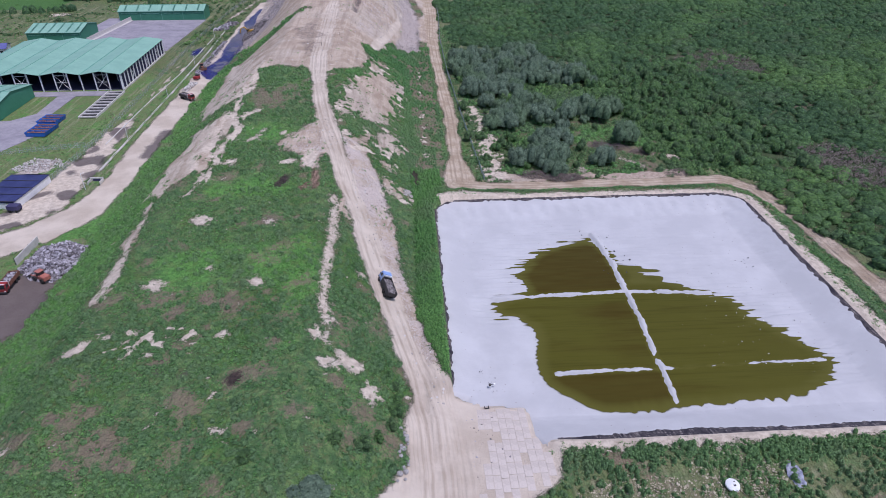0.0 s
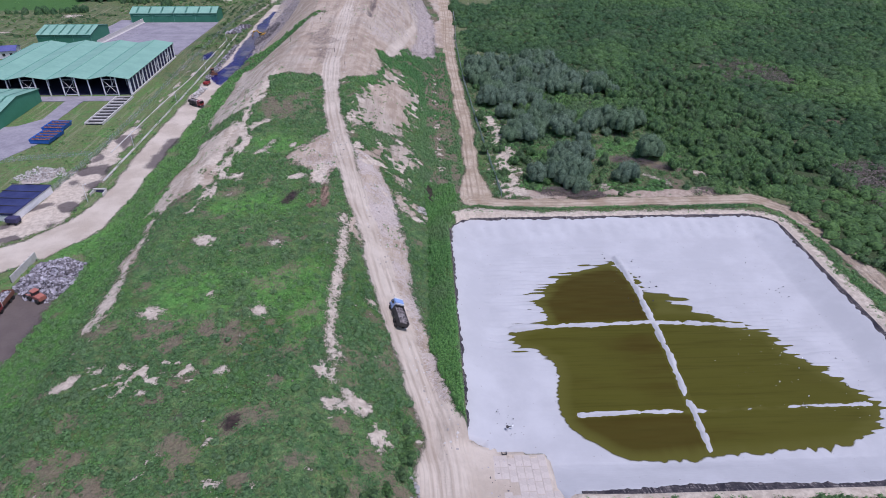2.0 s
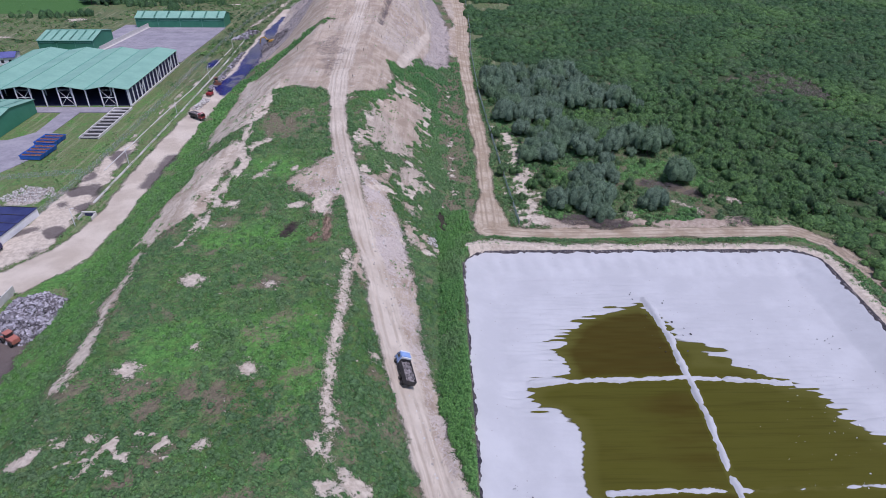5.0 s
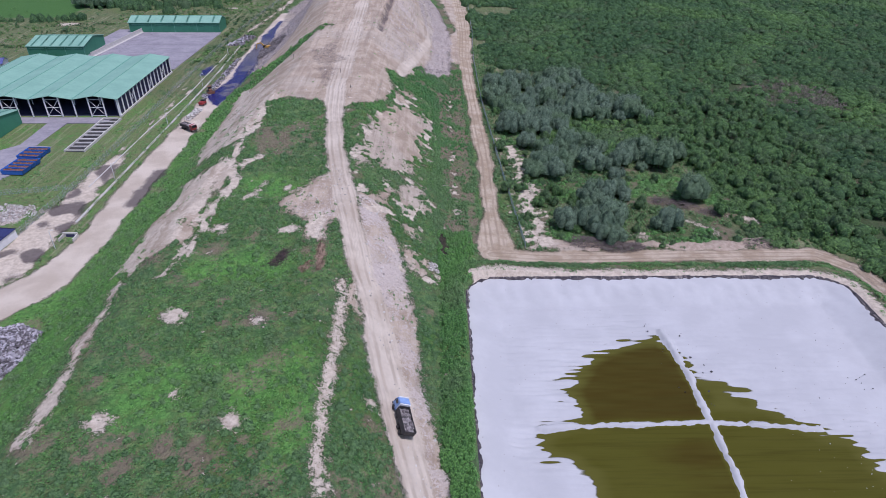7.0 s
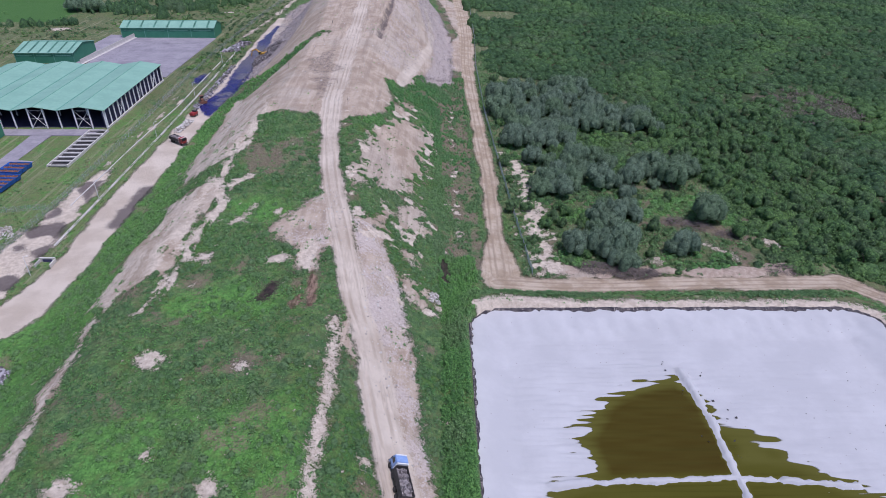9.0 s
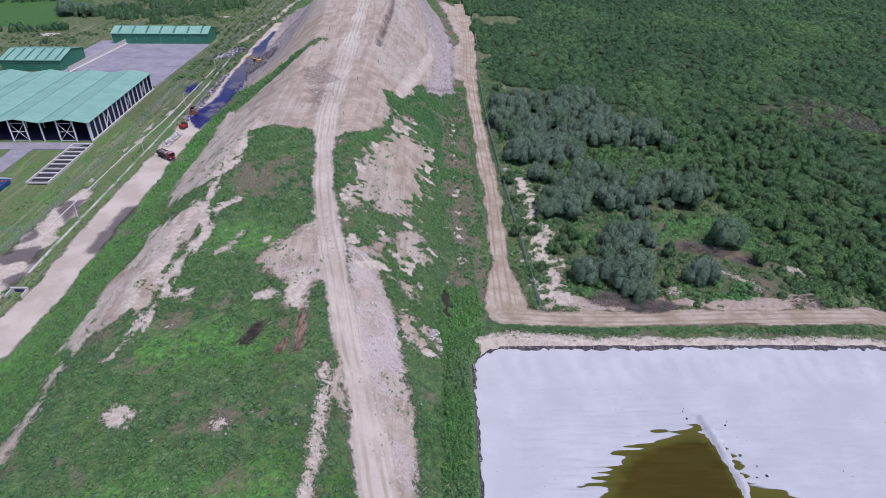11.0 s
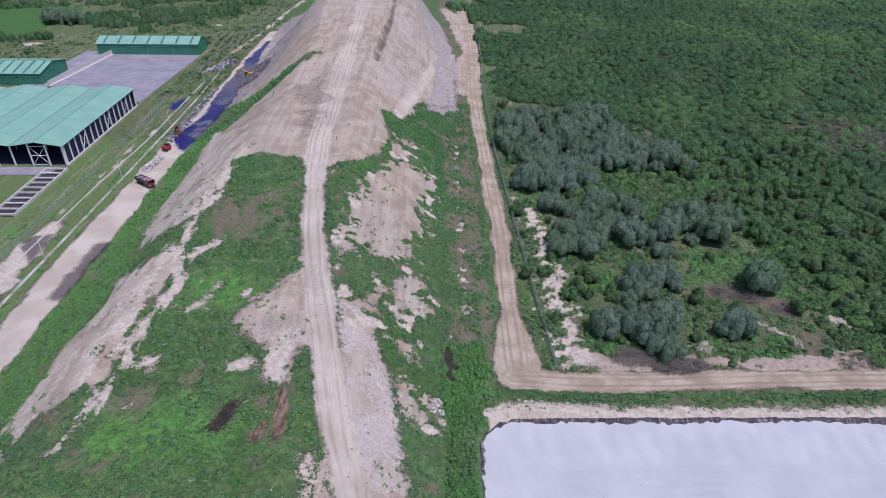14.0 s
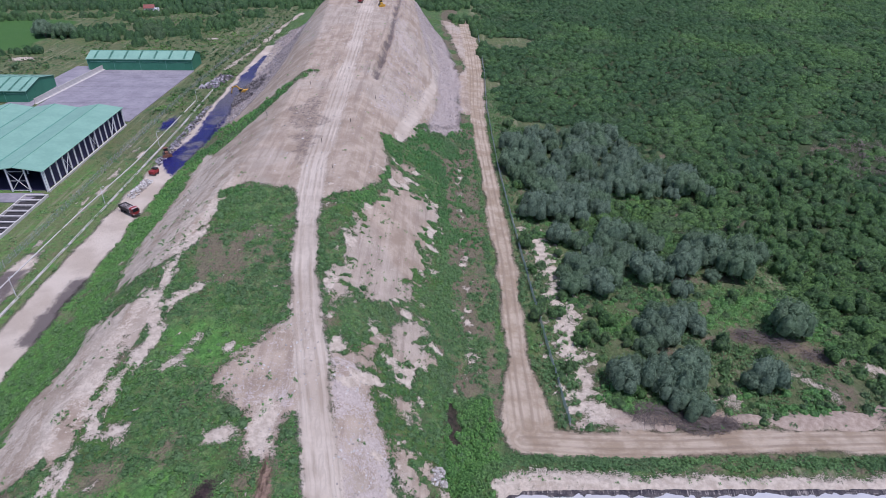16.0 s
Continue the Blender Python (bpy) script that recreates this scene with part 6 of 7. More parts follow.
def dump_truck(name, label, m, cab_paint, bed_paint, load_mat, bonnet=False, group=""):
    """A three-axle tipper about eight metres long; it points along +y."""
    t = thing(name, label, "truck", m, group)
    for x in (-0.42, 0.42):
        part("chassis_rail", made(box, x - 0.08, x + 0.08, -3.7, 3.6, 0.75, 1.0), DARK_STEEL, t)
    bm = bmesh.new()
    prism(bm, [(2.0, 0.75), (3.9, 0.75), (3.95, 1.7), (3.55, 2.85), (2.1, 2.95), (2.0, 2.8)], -1.2, 1.2, Matrix.Rotation(radians(90), 4, "Z") @ Matrix.Diagonal((1, 1, 1, 1)))
    cab = part("cab", bevelled(bm, 0.07, 2), cab_paint, t)
    bm = bmesh.new()
    vs = [bm.verts.new(p) for p in ((-1.05, 3.96, 1.78), (1.05, 3.96, 1.78), (1.0, 3.62, 2.72), (-1.0, 3.62, 2.72))]
    bm.faces.new(vs)
    bmesh.ops.solidify(bm, geom=bm.faces[:], thickness=-0.04)
    part("windscreen", bm, GLASS, cab, "dark windscreen")
    for s in (-1, 1):
        part("side_window", made(box, s * 1.21 - 0.02, s * 1.21 + 0.02, 2.5, 3.4, 1.8, 2.5), GLASS, cab)
        part("mirror", made(box, s * 1.35 - 0.06, s * 1.35 + 0.06, 3.5, 3.62, 1.7, 2.3), DARK_STEEL, cab)
        part("headlight", made(box, s * 0.9 - 0.18, s * 0.9 + 0.18, 3.9, 4.0, 0.95, 1.2), CHALK, cab)
        part("mudguard", made(box, s * 1.08 - 0.16, s * 1.08 + 0.16, 2.2, 3.6, 1.02, 1.1), DARK_STEEL, t)
    part("bumper", bevelled(made(box, -1.2, 1.2, 3.86, 4.08, 0.5, 0.85), 0.04), DARK_STEEL, cab)
    part("roof_visor", made(box, -1.1, 1.1, 3.4, 3.6, 2.86, 3.0), CHALK, cab, "white visor above the windscreen")
    part("cab_rear", made(box, -1.15, 1.15, 1.74, 1.96, 1.2, 2.9), CHALK, cab, "white bulkhead behind the cab")
    bm = bmesh.new()
    box(bm, -1.24, 1.24, -4.0, 1.65, 1.12, 1.26)
    bed = part("tipper_bed", bm, bed_paint, t, "grey steel tipper bed")
    for s in (-1, 1):
        part("side_board", bevelled(made(box, s * 1.24 - 0.05, s * 1.24 + 0.05, -4.0, 1.65, 1.26, 2.35), 0.02), bed_paint, bed)
        for k in range(6):
            y = -3.7 + 1.0 * k
            part("stake", made(box, s * 1.32 - 0.04, s * 1.32 + 0.04, y - 0.06, y + 0.06, 1.2, 2.35), bed_paint, bed)
    part("tailgate", bevelled(made(box, -1.19, 1.19, -4.06, -3.96, 1.26, 2.3), 0.02), bed_paint, bed)
    part("headboard", bevelled(made(box, -1.19, 1.19, 1.56, 1.66, 1.26, 2.6), 0.02), bed_paint, bed)
    bm = bmesh.new()
    rr = random.Random(3)
    for i in range(150):
        x, y = rr.uniform(-1.0, 1.0), rr.uniform(-3.7, 1.3)
        hgt = 1.75 + 0.55 * (1 - (x / 1.25) ** 2) * (1 - ((y + 1.2) / 3.2) ** 2)
        s = rr.uniform(0.12, 0.34)
        box(bm, -s, s, -s * 0.7, s * 0.7, -s * 0.5, s * 0.5, pose(x, y, hgt + rr.uniform(-0.15, 0.1), rr.uniform(-50, 50), rr.uniform(-50, 50), rr.uniform(0, 180)))
    box(bm, -1.17, 1.17, -3.9, 1.5, 1.27, 1.75)
    part("load", bm, load_mat, bed, "heap of rubble")
    for y in (2.95, -1.6, -2.9):
        for s in (-1, 1):
            wheel(t, s * 1.02, y, 0.52, 0.36 if y > 0 else 0.5)
    part("fuel_tank", bevelled(made(box, -1.15, -0.6, 0.3, 1.4, 0.5, 1.0), 0.06), DARK_STEEL, t)
    return t


BLUE_AT = (-6.4, 128.0)
dump_truck("dump_truck", "blue-cabbed dump truck loaded with dark rubble", lean(*BLUE_AT, 14, 3), CAB_BLUE, DARK_STEEL, LOAD)
dump_truck("dump_truck", "red dump truck with empty looking grey bed", lean(-99.2, 289.6, -126, 3), RED_PAINT, DARK_STEEL, LOAD)
dump_truck("dump_truck", "red dump truck beside the scrap heap", lean(-105.4, 143, 183, 3), RED_PAINT, RUST, SCRAP)
dump_truck("dump_truck", "red dump truck on top of the mound", lean(-43, 481, 180, 3), RED_PAINT, RUST, LOAD)


def digger(name, label, m, paint, reach):
    """A tracked excavator; its boom points along +y."""
    t = thing(name, label, "excavator", m)
    for s in (-1, 1):
        bm = bmesh.new()
        prism(bm, [(-2.0, 0.35), (-1.6, 0.02), (1.6, 0.02), (2.0, 0.35), (1.9, 0.8), (1.6, 0.95), (-1.6, 0.95), (-1.9, 0.8)], -0.3, 0.3, Matrix.Translation((s * 1.15, 0, 0)) @ Matrix.Rotation(radians(90), 4, "Z"))
        part("track", bm, DARK_STEEL, t, "worn steel crawler track")
    part("house", bevelled(made(box, -1.3, 1.3, -2.4, 0.9, 1.1, 2.3), 0.12, 2), paint, t)
    bm = bmesh.new()
    tube(bm, (0, -0.3, 0.75), (0, -0.3, 1.12), 0.8, sides=14)
    part("turntable", bm, DARK_STEEL, t)
    cabin = part("cabin", bevelled(made(box, -1.28, -0.3, 0.0, 1.6, 1.3, 3.0), 0.10), GLASS, t, "dark glazed cabin")
    part("cabin_roof", made(box, -1.3, -0.28, -0.05, 1.65, 3.01, 3.1), paint, cabin)
    part("counterweight", bevelled(made(box, -1.25, 1.25, -2.9, -2.35, 1.1, 2.0), 0.15, 2), DARK_STEEL, t)
    bm = bmesh.new()
    prism(bm, [(0.6, 1.6), (1.1, 1.5), (3.2, 4.1), (5.6, 3.9), (5.6, 4.3), (3.0, 4.7)], -0.22, 0.22, Matrix.Translation((0.3, 0, 0)) @ Matrix.Rotation(radians(90), 4, "Z"))
    boom = part("boom", bm, paint, t)
    bm = bmesh.new()
    prism(bm, [(5.3, 4.5), (5.8, 4.3), (reach + 0.2, 1.4), (reach - 0.2, 1.4)], -0.17, 0.17, Matrix.Translation((0.3, 0, 0)) @ Matrix.Rotation(radians(90), 4, "Z"))
    part("dipper_arm", bm, paint, t)
    bm = bmesh.new()
    prism(bm, [(reach - 0.5, 1.5), (reach + 0.4, 1.6), (reach + 0.5, 0.9), (reach - 0.1, 0.4), (reach - 0.8, 0.8)], -0.6, 0.6, Matrix.Translation((0.3, 0, 0)) @ Matrix.Rotation(radians(90), 4, "Z"))
    part("bucket", bm, DARK_STEEL, t)
    bm = bmesh.new()
    tube(bm, (0.3, 1.3, 1.6), (0.3, 2.7, 3.6), 0.1, sides=6)
    part("ram", bm, WHITE_STEEL, boom)
    return t


def loader(name, label, m, paint):
    """A wheeled loader; its shovel points along +y."""
    t = thing(name, label, "loader", m)
    part("rear_body", bevelled(made(box, -0.95, 0.95, -3.2, -0.6, 0.9, 2.1), 0.12, 2), paint, t)
    part("front_frame", bevelled(made(box, -0.7, 0.7, -0.5, 1.6, 0.7, 1.5), 0.10), paint, t)
    cabin = part("cabin", bevelled(made(box, -0.75, 0.75, -1.2, 0.3, 1.5, 3.0), 0.08), GLASS, t, "dark glazed cabin")
    part("cabin_roof", made(box, -0.85, 0.85, -1.3, 0.4, 3.01, 3.12), paint, cabin)
    for s in (-1, 1):
        part("lift_arm", made(box, s * 0.65 - 0.1, s * 0.65 + 0.1, 0.6, 2.9, 0.9, 1.25), paint, t)
        for y in (-2.1, 0.9):
            wheel(t, s * 1.05, y, 0.72, 0.5)
    bm = bmesh.new()
    prism(bm, [(2.8, 0.3), (3.9, 0.15), (3.8, 0.3), (3.0, 0.5), (3.05, 1.3), (2.85, 1.4)], -1.35, 1.35, Matrix.Rotation(radians(90), 4, "Z"))
    part("shovel", bm, DARK_STEEL, t)
    return t


def dozer(name, label, m, paint):
    """A crawler dozer; its blade points along +y."""
    t = thing(name, label, "bulldozer", m)
    for s in (-1, 1):
        bm = bmesh.new()
        prism(bm, [(-1.6, 0.4), (-1.3, 0.02), (1.3, 0.02), (1.6, 0.4), (1.4, 0.95), (-1.4, 0.95)], -0.28, 0.28, Matrix.Translation((s * 1.0, 0, 0)) @ Matrix.Rotation(radians(90), 4, "Z"))
        part("track", bm, DARK_STEEL, t, "worn crawler track")
    part("engine_hood", bevelled(made(box, -0.6, 0.6, 0.1, 1.7, 0.9, 1.9), 0.1), paint, t)
    cabin = part("cabin", bevelled(made(box, -0.75, 0.75, -1.4, 0.05, 0.9, 2.8), 0.08), GLASS, t, "dark glazed cabin")
    part("cabin_roof", made(box, -0.85, 0.85, -1.5, 0.1, 2.81, 2.92), paint, cabin)
    part("blade", bevelled(made(box, -1.7, 1.7, 2.2, 2.4, 0.05, 1.2), 0.04), paint, t)
    for s in (-1, 1):
        part("push_arm", made(box, s * 1.4 - 0.08, s * 1.4 + 0.08, -0.3, 2.2, 0.35, 0.55), DARK_STEEL, t)
    return t


digger("excavator", "yellow tracked excavator working on a rubbish heap", lean(-93.5, 410, 75, 2), YELLOW, 7.2)
loader("wheel_loader", "orange wheel loader beside the scrap heap", lean(-98.5, 145.5, 60, 2), ORANGE)
dozer("bulldozer", "rusty brown bulldozer parked at the road edge", lean(-104.3, 336, -150, 2), RUST)
dozer("bulldozer", "dark yellow bulldozer on top of the mound", lean(-31, 472, 200, 2), YELLOW)

t = thing("red_trailer", "small red trailer with dark cover at the roadside", "trailer", lean(-102.6, 319, -15, 1.5))
part("body", bevelled(made(box, -1.1, 1.1, -1.6, 1.6, 0.6, 1.7), 0.08), RED_PAINT, t)
part("cover", bevelled(made(box, -1.0, 1.0, 0.2, 1.5, 1.72, 2.3), 0.08), DARK_STEEL, t, "dark cover")
for s in (-1, 1):
    for y in (-0.9, 0.9):
        wheel(t, s * 1.0, y, 0.42, 0.25)


# ---- heaps ----
def heap(name, label, category, pts_in, n, lo, hi, tall, mat, seed, squash=0.45, core=None, lift=0.0):
    """A mound of many loose angular pieces over an outline."""
    rr = np.random.RandomState(seed)
    xs, ys = [p[0] for p in pts_in], [p[1] for p in pts_in]
    x, y = rr.uniform(min(xs), max(xs), n * 3), rr.uniform(min(ys), max(ys), n * 3)
    d = inside(x, y, pts_in)
    k = np.where(d > 0)[0][:n]
    x, y, d = x[k], y[k], d[k]
    zn = zones(x, y)
    g = relief(x, y, height(x, y), zn) + lift
    bump_ = (vnoise(x, y, 3, 91) * 0.5 + 0.6)
    z = g + tall * np.clip(d / (max(d.max(), 1e-3)), 0, 1) ** 0.7 * bump_
    if core is not None:
        z = g + (z - g) * rr.rand(len(z)) ** 0.25
    s = lo + (hi - lo) * rr.rand(len(x)) ** 2.5
    base = np.array([(-1, -1, -1), (1, -1, -1), (1, 1, -1), (-1, 1, -1), (-1, -1, 1), (1, -1, 1), (1, 1, 1), (-1, 1, 1)], float)
    fc = np.array([(3, 2, 1, 0), (4, 5, 6, 7), (0, 1, 5, 4), (1, 2, 6, 5), (2, 3, 7, 6), (3, 0, 4, 7)])
    m = len(x)
    c = base[None] * (s[:, None, None] * np.stack([np.ones(m), 0.5 + 0.5 * rr.rand(m), squash * (0.4 + rr.rand(m))], 1)[:, None, :])
    c += rr.normal(0, 0.12, c.shape) * s[:, None, None]
    q = rr.normal(0, 1, (m, 4)) * np.array([1.2, 0.4, 0.4, 1.0])
    q /= np.linalg.norm(q, axis=1, keepdims=True)
    w, a, b, e = q.T
    rot = np.stack([1 - 2 * (b * b + e * e), 2 * (a * b - e * w), 2 * (a * e + b * w), 2 * (a * b + e * w), 1 - 2 * (a * a + e * e), 2 * (b * e - a * w), 2 * (a * e - b * w), 2 * (b * e + a * w), 1 - 2 * (a * a + b * b)], 1).reshape(m, 3, 3)
    v = np.einsum("nij,nkj->nki", rot, c) + np.stack([x, y, z], 1)[:, None, :]
    f = (fc[None] + (np.arange(m) * 8)[:, None, None]).reshape(-1, 4)
    return tagged(sheet(name, v.reshape(-1, 3), f, mat), label, category, kind="stuff")


heap("scrap_heap", "heap of mixed silver scrap and rubbish", "scrap heap", [(-107, 150), (-106, 162), (-99, 164), (-92, 161), (-91, 150), (-95, 144), (-101, 145)], 3300, 0.10, 0.55, 3.0, SCRAP, 1, core=1)
heap("stone_heap", "heap of broken pale stone", "stone heap", [(-142, 216), (-132, 213), (-124, 219), (-128, 225), (-138, 226)], 900, 0.08, 0.38, 0.45, STONES, 2)
heap("roadside_rubbish", "heap of pale slabs and rubbish at the roadside", "rubbish heap", [(-105, 300), (-102, 300), (-101, 313), (-104, 315)], 220, 0.12, 0.7, 0.7, STONES, 3)
heap("roadside_rubbish", "strip of dark rubbish beside the wet road", "rubbish heap", [(-106.5, 330), (-103.5, 326), (-102.5, 360), (-104, 392), (-106.5, 392)], 700, 0.1, 0.5, 0.7, SCRAP, 4)
heap("rubbish_heap", "dark heap of rubbish under the excavator", "rubbish heap", [(-95, 392), (-86, 396), (-83, 416), (-88, 432), (-96, 424), (-97, 404)], 2000, 0.15, 0.6, 2.4, PILE, 5)
heap("road_rubble", "broken concrete along the edge of the haul road", "rubble", RUBBLE_R, 800, 0.05, 0.24, 0.08, STONES, 6)
heap("flank_rubbish", "grey rubbish spread down the flank of the mound", "rubbish", RUB_FAR_R, 2700, 0.06, 0.24, 0.3, LITTER, 7)
heap("flank_rubbish", "grey rubbish spread along the foot of the mound", "rubbish", RUB_FAR_L, 2900, 0.06, 0.34, 0.5, LITTER, 8)
heap("flank_rubbish", "thin pale rubbish on the upper flank of the mound", "rubbish", RUB_MID_R, 1100, 0.06, 0.24, 0.15, LITTER, 9)
heap("soil_lumps", "loose pale lumps on the bare soil", "stones", FAR, 1500, 0.06, 0.30, 0.1, STONES, 10)
heap("soil_lumps", "loose pale lumps beside the haul road", "stones", APRON, 220, 0.05, 0.25, 0.1, STONES, 11)
heap("yard_rubbish", "grey boxes and rubbish at the end of the fence", "rubbish", [(-118, 418), (-109, 420), (-107, 438), (-113, 440)], 260, 0.3, 1.3, 0.9, SCRAP, 12)


def brush(x, y, w, n, seed):
    """A pile of dead branches."""
    rr = random.Random(seed)
    bm = bmesh.new()
    for i in range(n):
        a, d = rr.uniform(0, 6.28), w * math.sqrt(rr.random())
        px, py = d * math.cos(a), 0.55 * d * math.sin(a)
        pz = 2.1 * (1 - d / w) * rr.uniform(0.3, 1) + 0.1
        b = rr.gauss(a, 0.9)
        ln = rr.uniform(0.7, 1.9)
        dx, dy, dz = ln * math.cos(b), ln * math.sin(b) * 0.8, rr.uniform(-0.5, 0.7)
        tube(bm, (px - dx, py - dy, max(0.02, pz - dz)), (px + dx, py + dy, max(0.05, pz + dz)), rr.uniform(0.03, 0.09), 0.02, 4, False)
    me = part("brush_pile", bm, DEADWOOD, None)
    me.matrix_basis = pose(x, y, wood_z(x, y))
    tagged(me, "tangled pile of dead grey-brown branches", "brush pile", "brush piles", "stuff")


brush(46.2, 204.6, 6.2, 420, 1)
brush(55.2, 201.9, 5.6, 380, 2)
brush(60.0, 202.0, 3.2, 150, 3)
brush(77.0, 230.4, 5.0, 170, 4)
brush(83.0, 227.6, 4.6, 150, 5)
brush(91.0, 223.4, 4.6, 140, 6)
brush(98.5, 203.6, 5.0, 150, 7)
for x, y, w, hgt, seed in ((65.4, 203.4, 4.2, 1.6, 1), (47, 201.4, 4.0, 0.5, 2), (76, 203.0, 7, 0.9, 3), (87, 203.2, 8, 1.0, 4), (38, 202.8, 4, 0.7, 5), (99, 204.8, 8, 1.0, 6)):
    u, a = np.meshgrid(np.linspace(0, 1, 9), np.linspace(0, 2 * np.pi, 25), indexing="ij")
    px, py = (x + w * u * np.cos(a)).ravel(), (y + 0.42 * w * u * np.sin(a)).ravel()
    pz = (height(px, py) - 0.25 + (hgt * (1 - u.ravel() ** 1.6)) * (0.7 + 0.6 * vnoise(px, py, 1.7, 95)))
    SPOIL = plain("spoil_soil", (0.30, 0.23, 0.18), (0.45, 0.365, 0.295), 0.8, 0.95, grain=0.1) if seed == 1 else SPOIL
    tagged(sheet("soil_mound", np.stack([px, py, pz], 1), grid_faces(9, 25), SPOIL, smooth=True), "pale heap of dug soil beside the track", "soil heap", "soil heaps")


# ---- fences, posts and drains ----
def along(pts, step):
    out = []
    for (ax, ay), (bx, by) in zip(pts, pts[1:]):
        n = max(1, round(math.hypot(bx - ax, by - ay) / step))
        out += [(ax + (bx - ax) * k / n, ay + (by - ay) * k / n) for k in range(n)]
    return out + [pts[-1]]


def fence(label, pts, step, tall, post_mat, net):
    t = thing("wire_fence", label, "fence")
    ps = along(pts, step)
    post = None
    for x, y in ps:
        if post is None:
            bm = bmesh.new()
            box(bm, -0.035, 0.035, -0.035, 0.035, -0.4, tall)
            tube(bm, (0, 0, tall), (0.25, 0, tall + 0.3), 0.04, sides=4)
            post = part("post", bm, post_mat, t)
            ob = post
        else:
            ob = new("post", post.data)
            ob.parent = t
        ob.location = (x, y, ground_z(x, y))
    for z in (0.15, tall * 0.5, tall - 0.06):
        bm = bmesh.new()
        for (ax, ay), (bx, by) in zip(ps, ps[1:]):
            tube(bm, (ax, ay, ground_z(ax, ay) + z), (bx, by, ground_z(bx, by) + z), 0.012, sides=4, caps=False)
        part("wire", bm, ZINC, t)
    bm = bmesh.new()
    for (ax, ay), (bx, by) in zip(ps, ps[1:]):
        bm.faces.new([bm.verts.new(p) for p in ((ax, ay, ground_z(ax, ay) + 0.05), (bx, by, ground_z(bx, by) + 0.05), (bx, by, ground_z(bx, by) + tall - 0.05), (ax, ay, ground_z(ax, ay) + tall - 0.05))])
    part("netting", bm, net, t, "thin grey wire netting")


fence("grey wire netting fence beside the dirt track", [(27.2, 201), (26.3, 219), (25, 250), (23.6, 288), (22.4, 330), (22.5, 395), (25, 452), (26.5, 560)], 3.2, 2.0, ZINC, BLUE_NET)
fence("grey post and wire fence round the works yard", [(-123, 205), (-121, 240), (-121, 290), (-122, 340), (-121.5, 425), (-117, 500), (-112, 560)], 3.0, 2.1, GREY_CONCRETE, NET)
fence("grey post and wire fence across the grass", [(-200, 225), (-160, 229), (-123, 236)], 3.0, 1.9, GREY_CONCRETE, NET)

t = thing("drain_channel", "long pale concrete drain channel along the road", "drain")
for (ax, ay), (bx, by) in zip(*(lambda p: (p, p[1:]))(along([(-109.5, 214), (-109.2, 250), (-109, 300), (-109.3, 365), (-111, 420)], 6.0))):
    bm = bmesh.new()
    prism(bm, [(-0.36, -0.3), (0.36, -0.3), (0.36, 0.25), (0.24, 0.25), (0.18, 0.02), (-0.18, 0.02), (-0.24, 0.25), (-0.36, 0.25)], 0.02, math.hypot(bx - ax, by - ay) - 0.02)
    seg = part("channel_piece", bm, PALE_CONCRETE, t)
    seg.matrix_basis = pose(ax, ay, FLAT, 0, 0, math.degrees(math.atan2(-(bx - ax), by - ay)))
t = thing("drain_channel", "thin pale concrete kerb across rough grass", "drain")
for (ax, ay), (bx, by) in zip(*(lambda p: (p, p[1:]))(along([(-116.5, 238), (-115.5, 290), (-113.5, 330), (-114, 400)], 6.0))):
    bm = bmesh.new()
    box(bm, -0.18, 0.18, 0.02, math.hypot(bx - ax, by - ay) - 0.02, -0.2, 0.22)
    seg = part("kerb_piece", bm, PALE_CONCRETE, t)
    seg.matrix_basis = pose(ax, ay, FLAT, 0, 0, math.degrees(math.atan2(-(bx - ax), by - ay)))

t = thing("culvert", "concrete culvert with a dark mouth beside the road", "culvert", pose(-107.2, 206, FLAT, 0, 0, 0))
part("headwall", made(box, -2.2, 2.2, -0.4, 0, -0.4, 1.3), PALE_CONCRETE, t)
# no real opening: a flat dark panel paints the shaded mouth
part("mouth", made(box, -1.3, 1.3, -0.42, -0.41, -0.2, 0.9), NAVY, t, "dark mouth")
for s in (-2.2, 1.9):
    part("wing_wall", made(box, s, s + 0.3, -3.2, -0.42, -0.4, 0.9), PALE_CONCRETE, t)
t = thing("scrap_wall", "pale panel wall holding the scrap heap", "wall", pose(-108.2, 159, FLAT, 0, 0, -2))
for k in range(5):
    part("panel", made(box, -0.12, 0.12, -6 + 2.4 * k, -3.65 + 2.4 * k, -0.3, 2.2), PALE_CONCRETE, t)
    part("stanchion", made(box, -0.2, -0.13, -6.1 + 2.4 * k, -5.9 + 2.4 * k, -0.3, 2.4), DARK_STEEL, t)


def lamp_post(x, y, tall):
    t = thing("lamp_post", "slim grey lamp post beside the road", "lamp post", pose(x, y, ground_z(x, y)), "roadside lamp posts")
    bm = bmesh.new()
    tube(bm, (0, 0, -0.3), (0, 0, tall), 0.10, 0.06, 7)
    part("pole", bm, WHITE_STEEL, t)
    bm = bmesh.new()
    tube(bm, (0, 0, tall - 0.05), (0.9, 0, tall + 0.2), 0.05, 0.04, 5)
    part("arm", bm, WHITE_STEEL, t)
    part("lantern", bevelled(made(box, 0.75, 1.35, -0.13, 0.13, tall + 0.15, tall + 0.3), 0.03), CHALK, t)


for x, y in ((-108.5, 199), (-110.2, 244), (-110.2, 296), (-110.5, 345), (-112.5, 398)):
    lamp_post(x, y, 6.0)

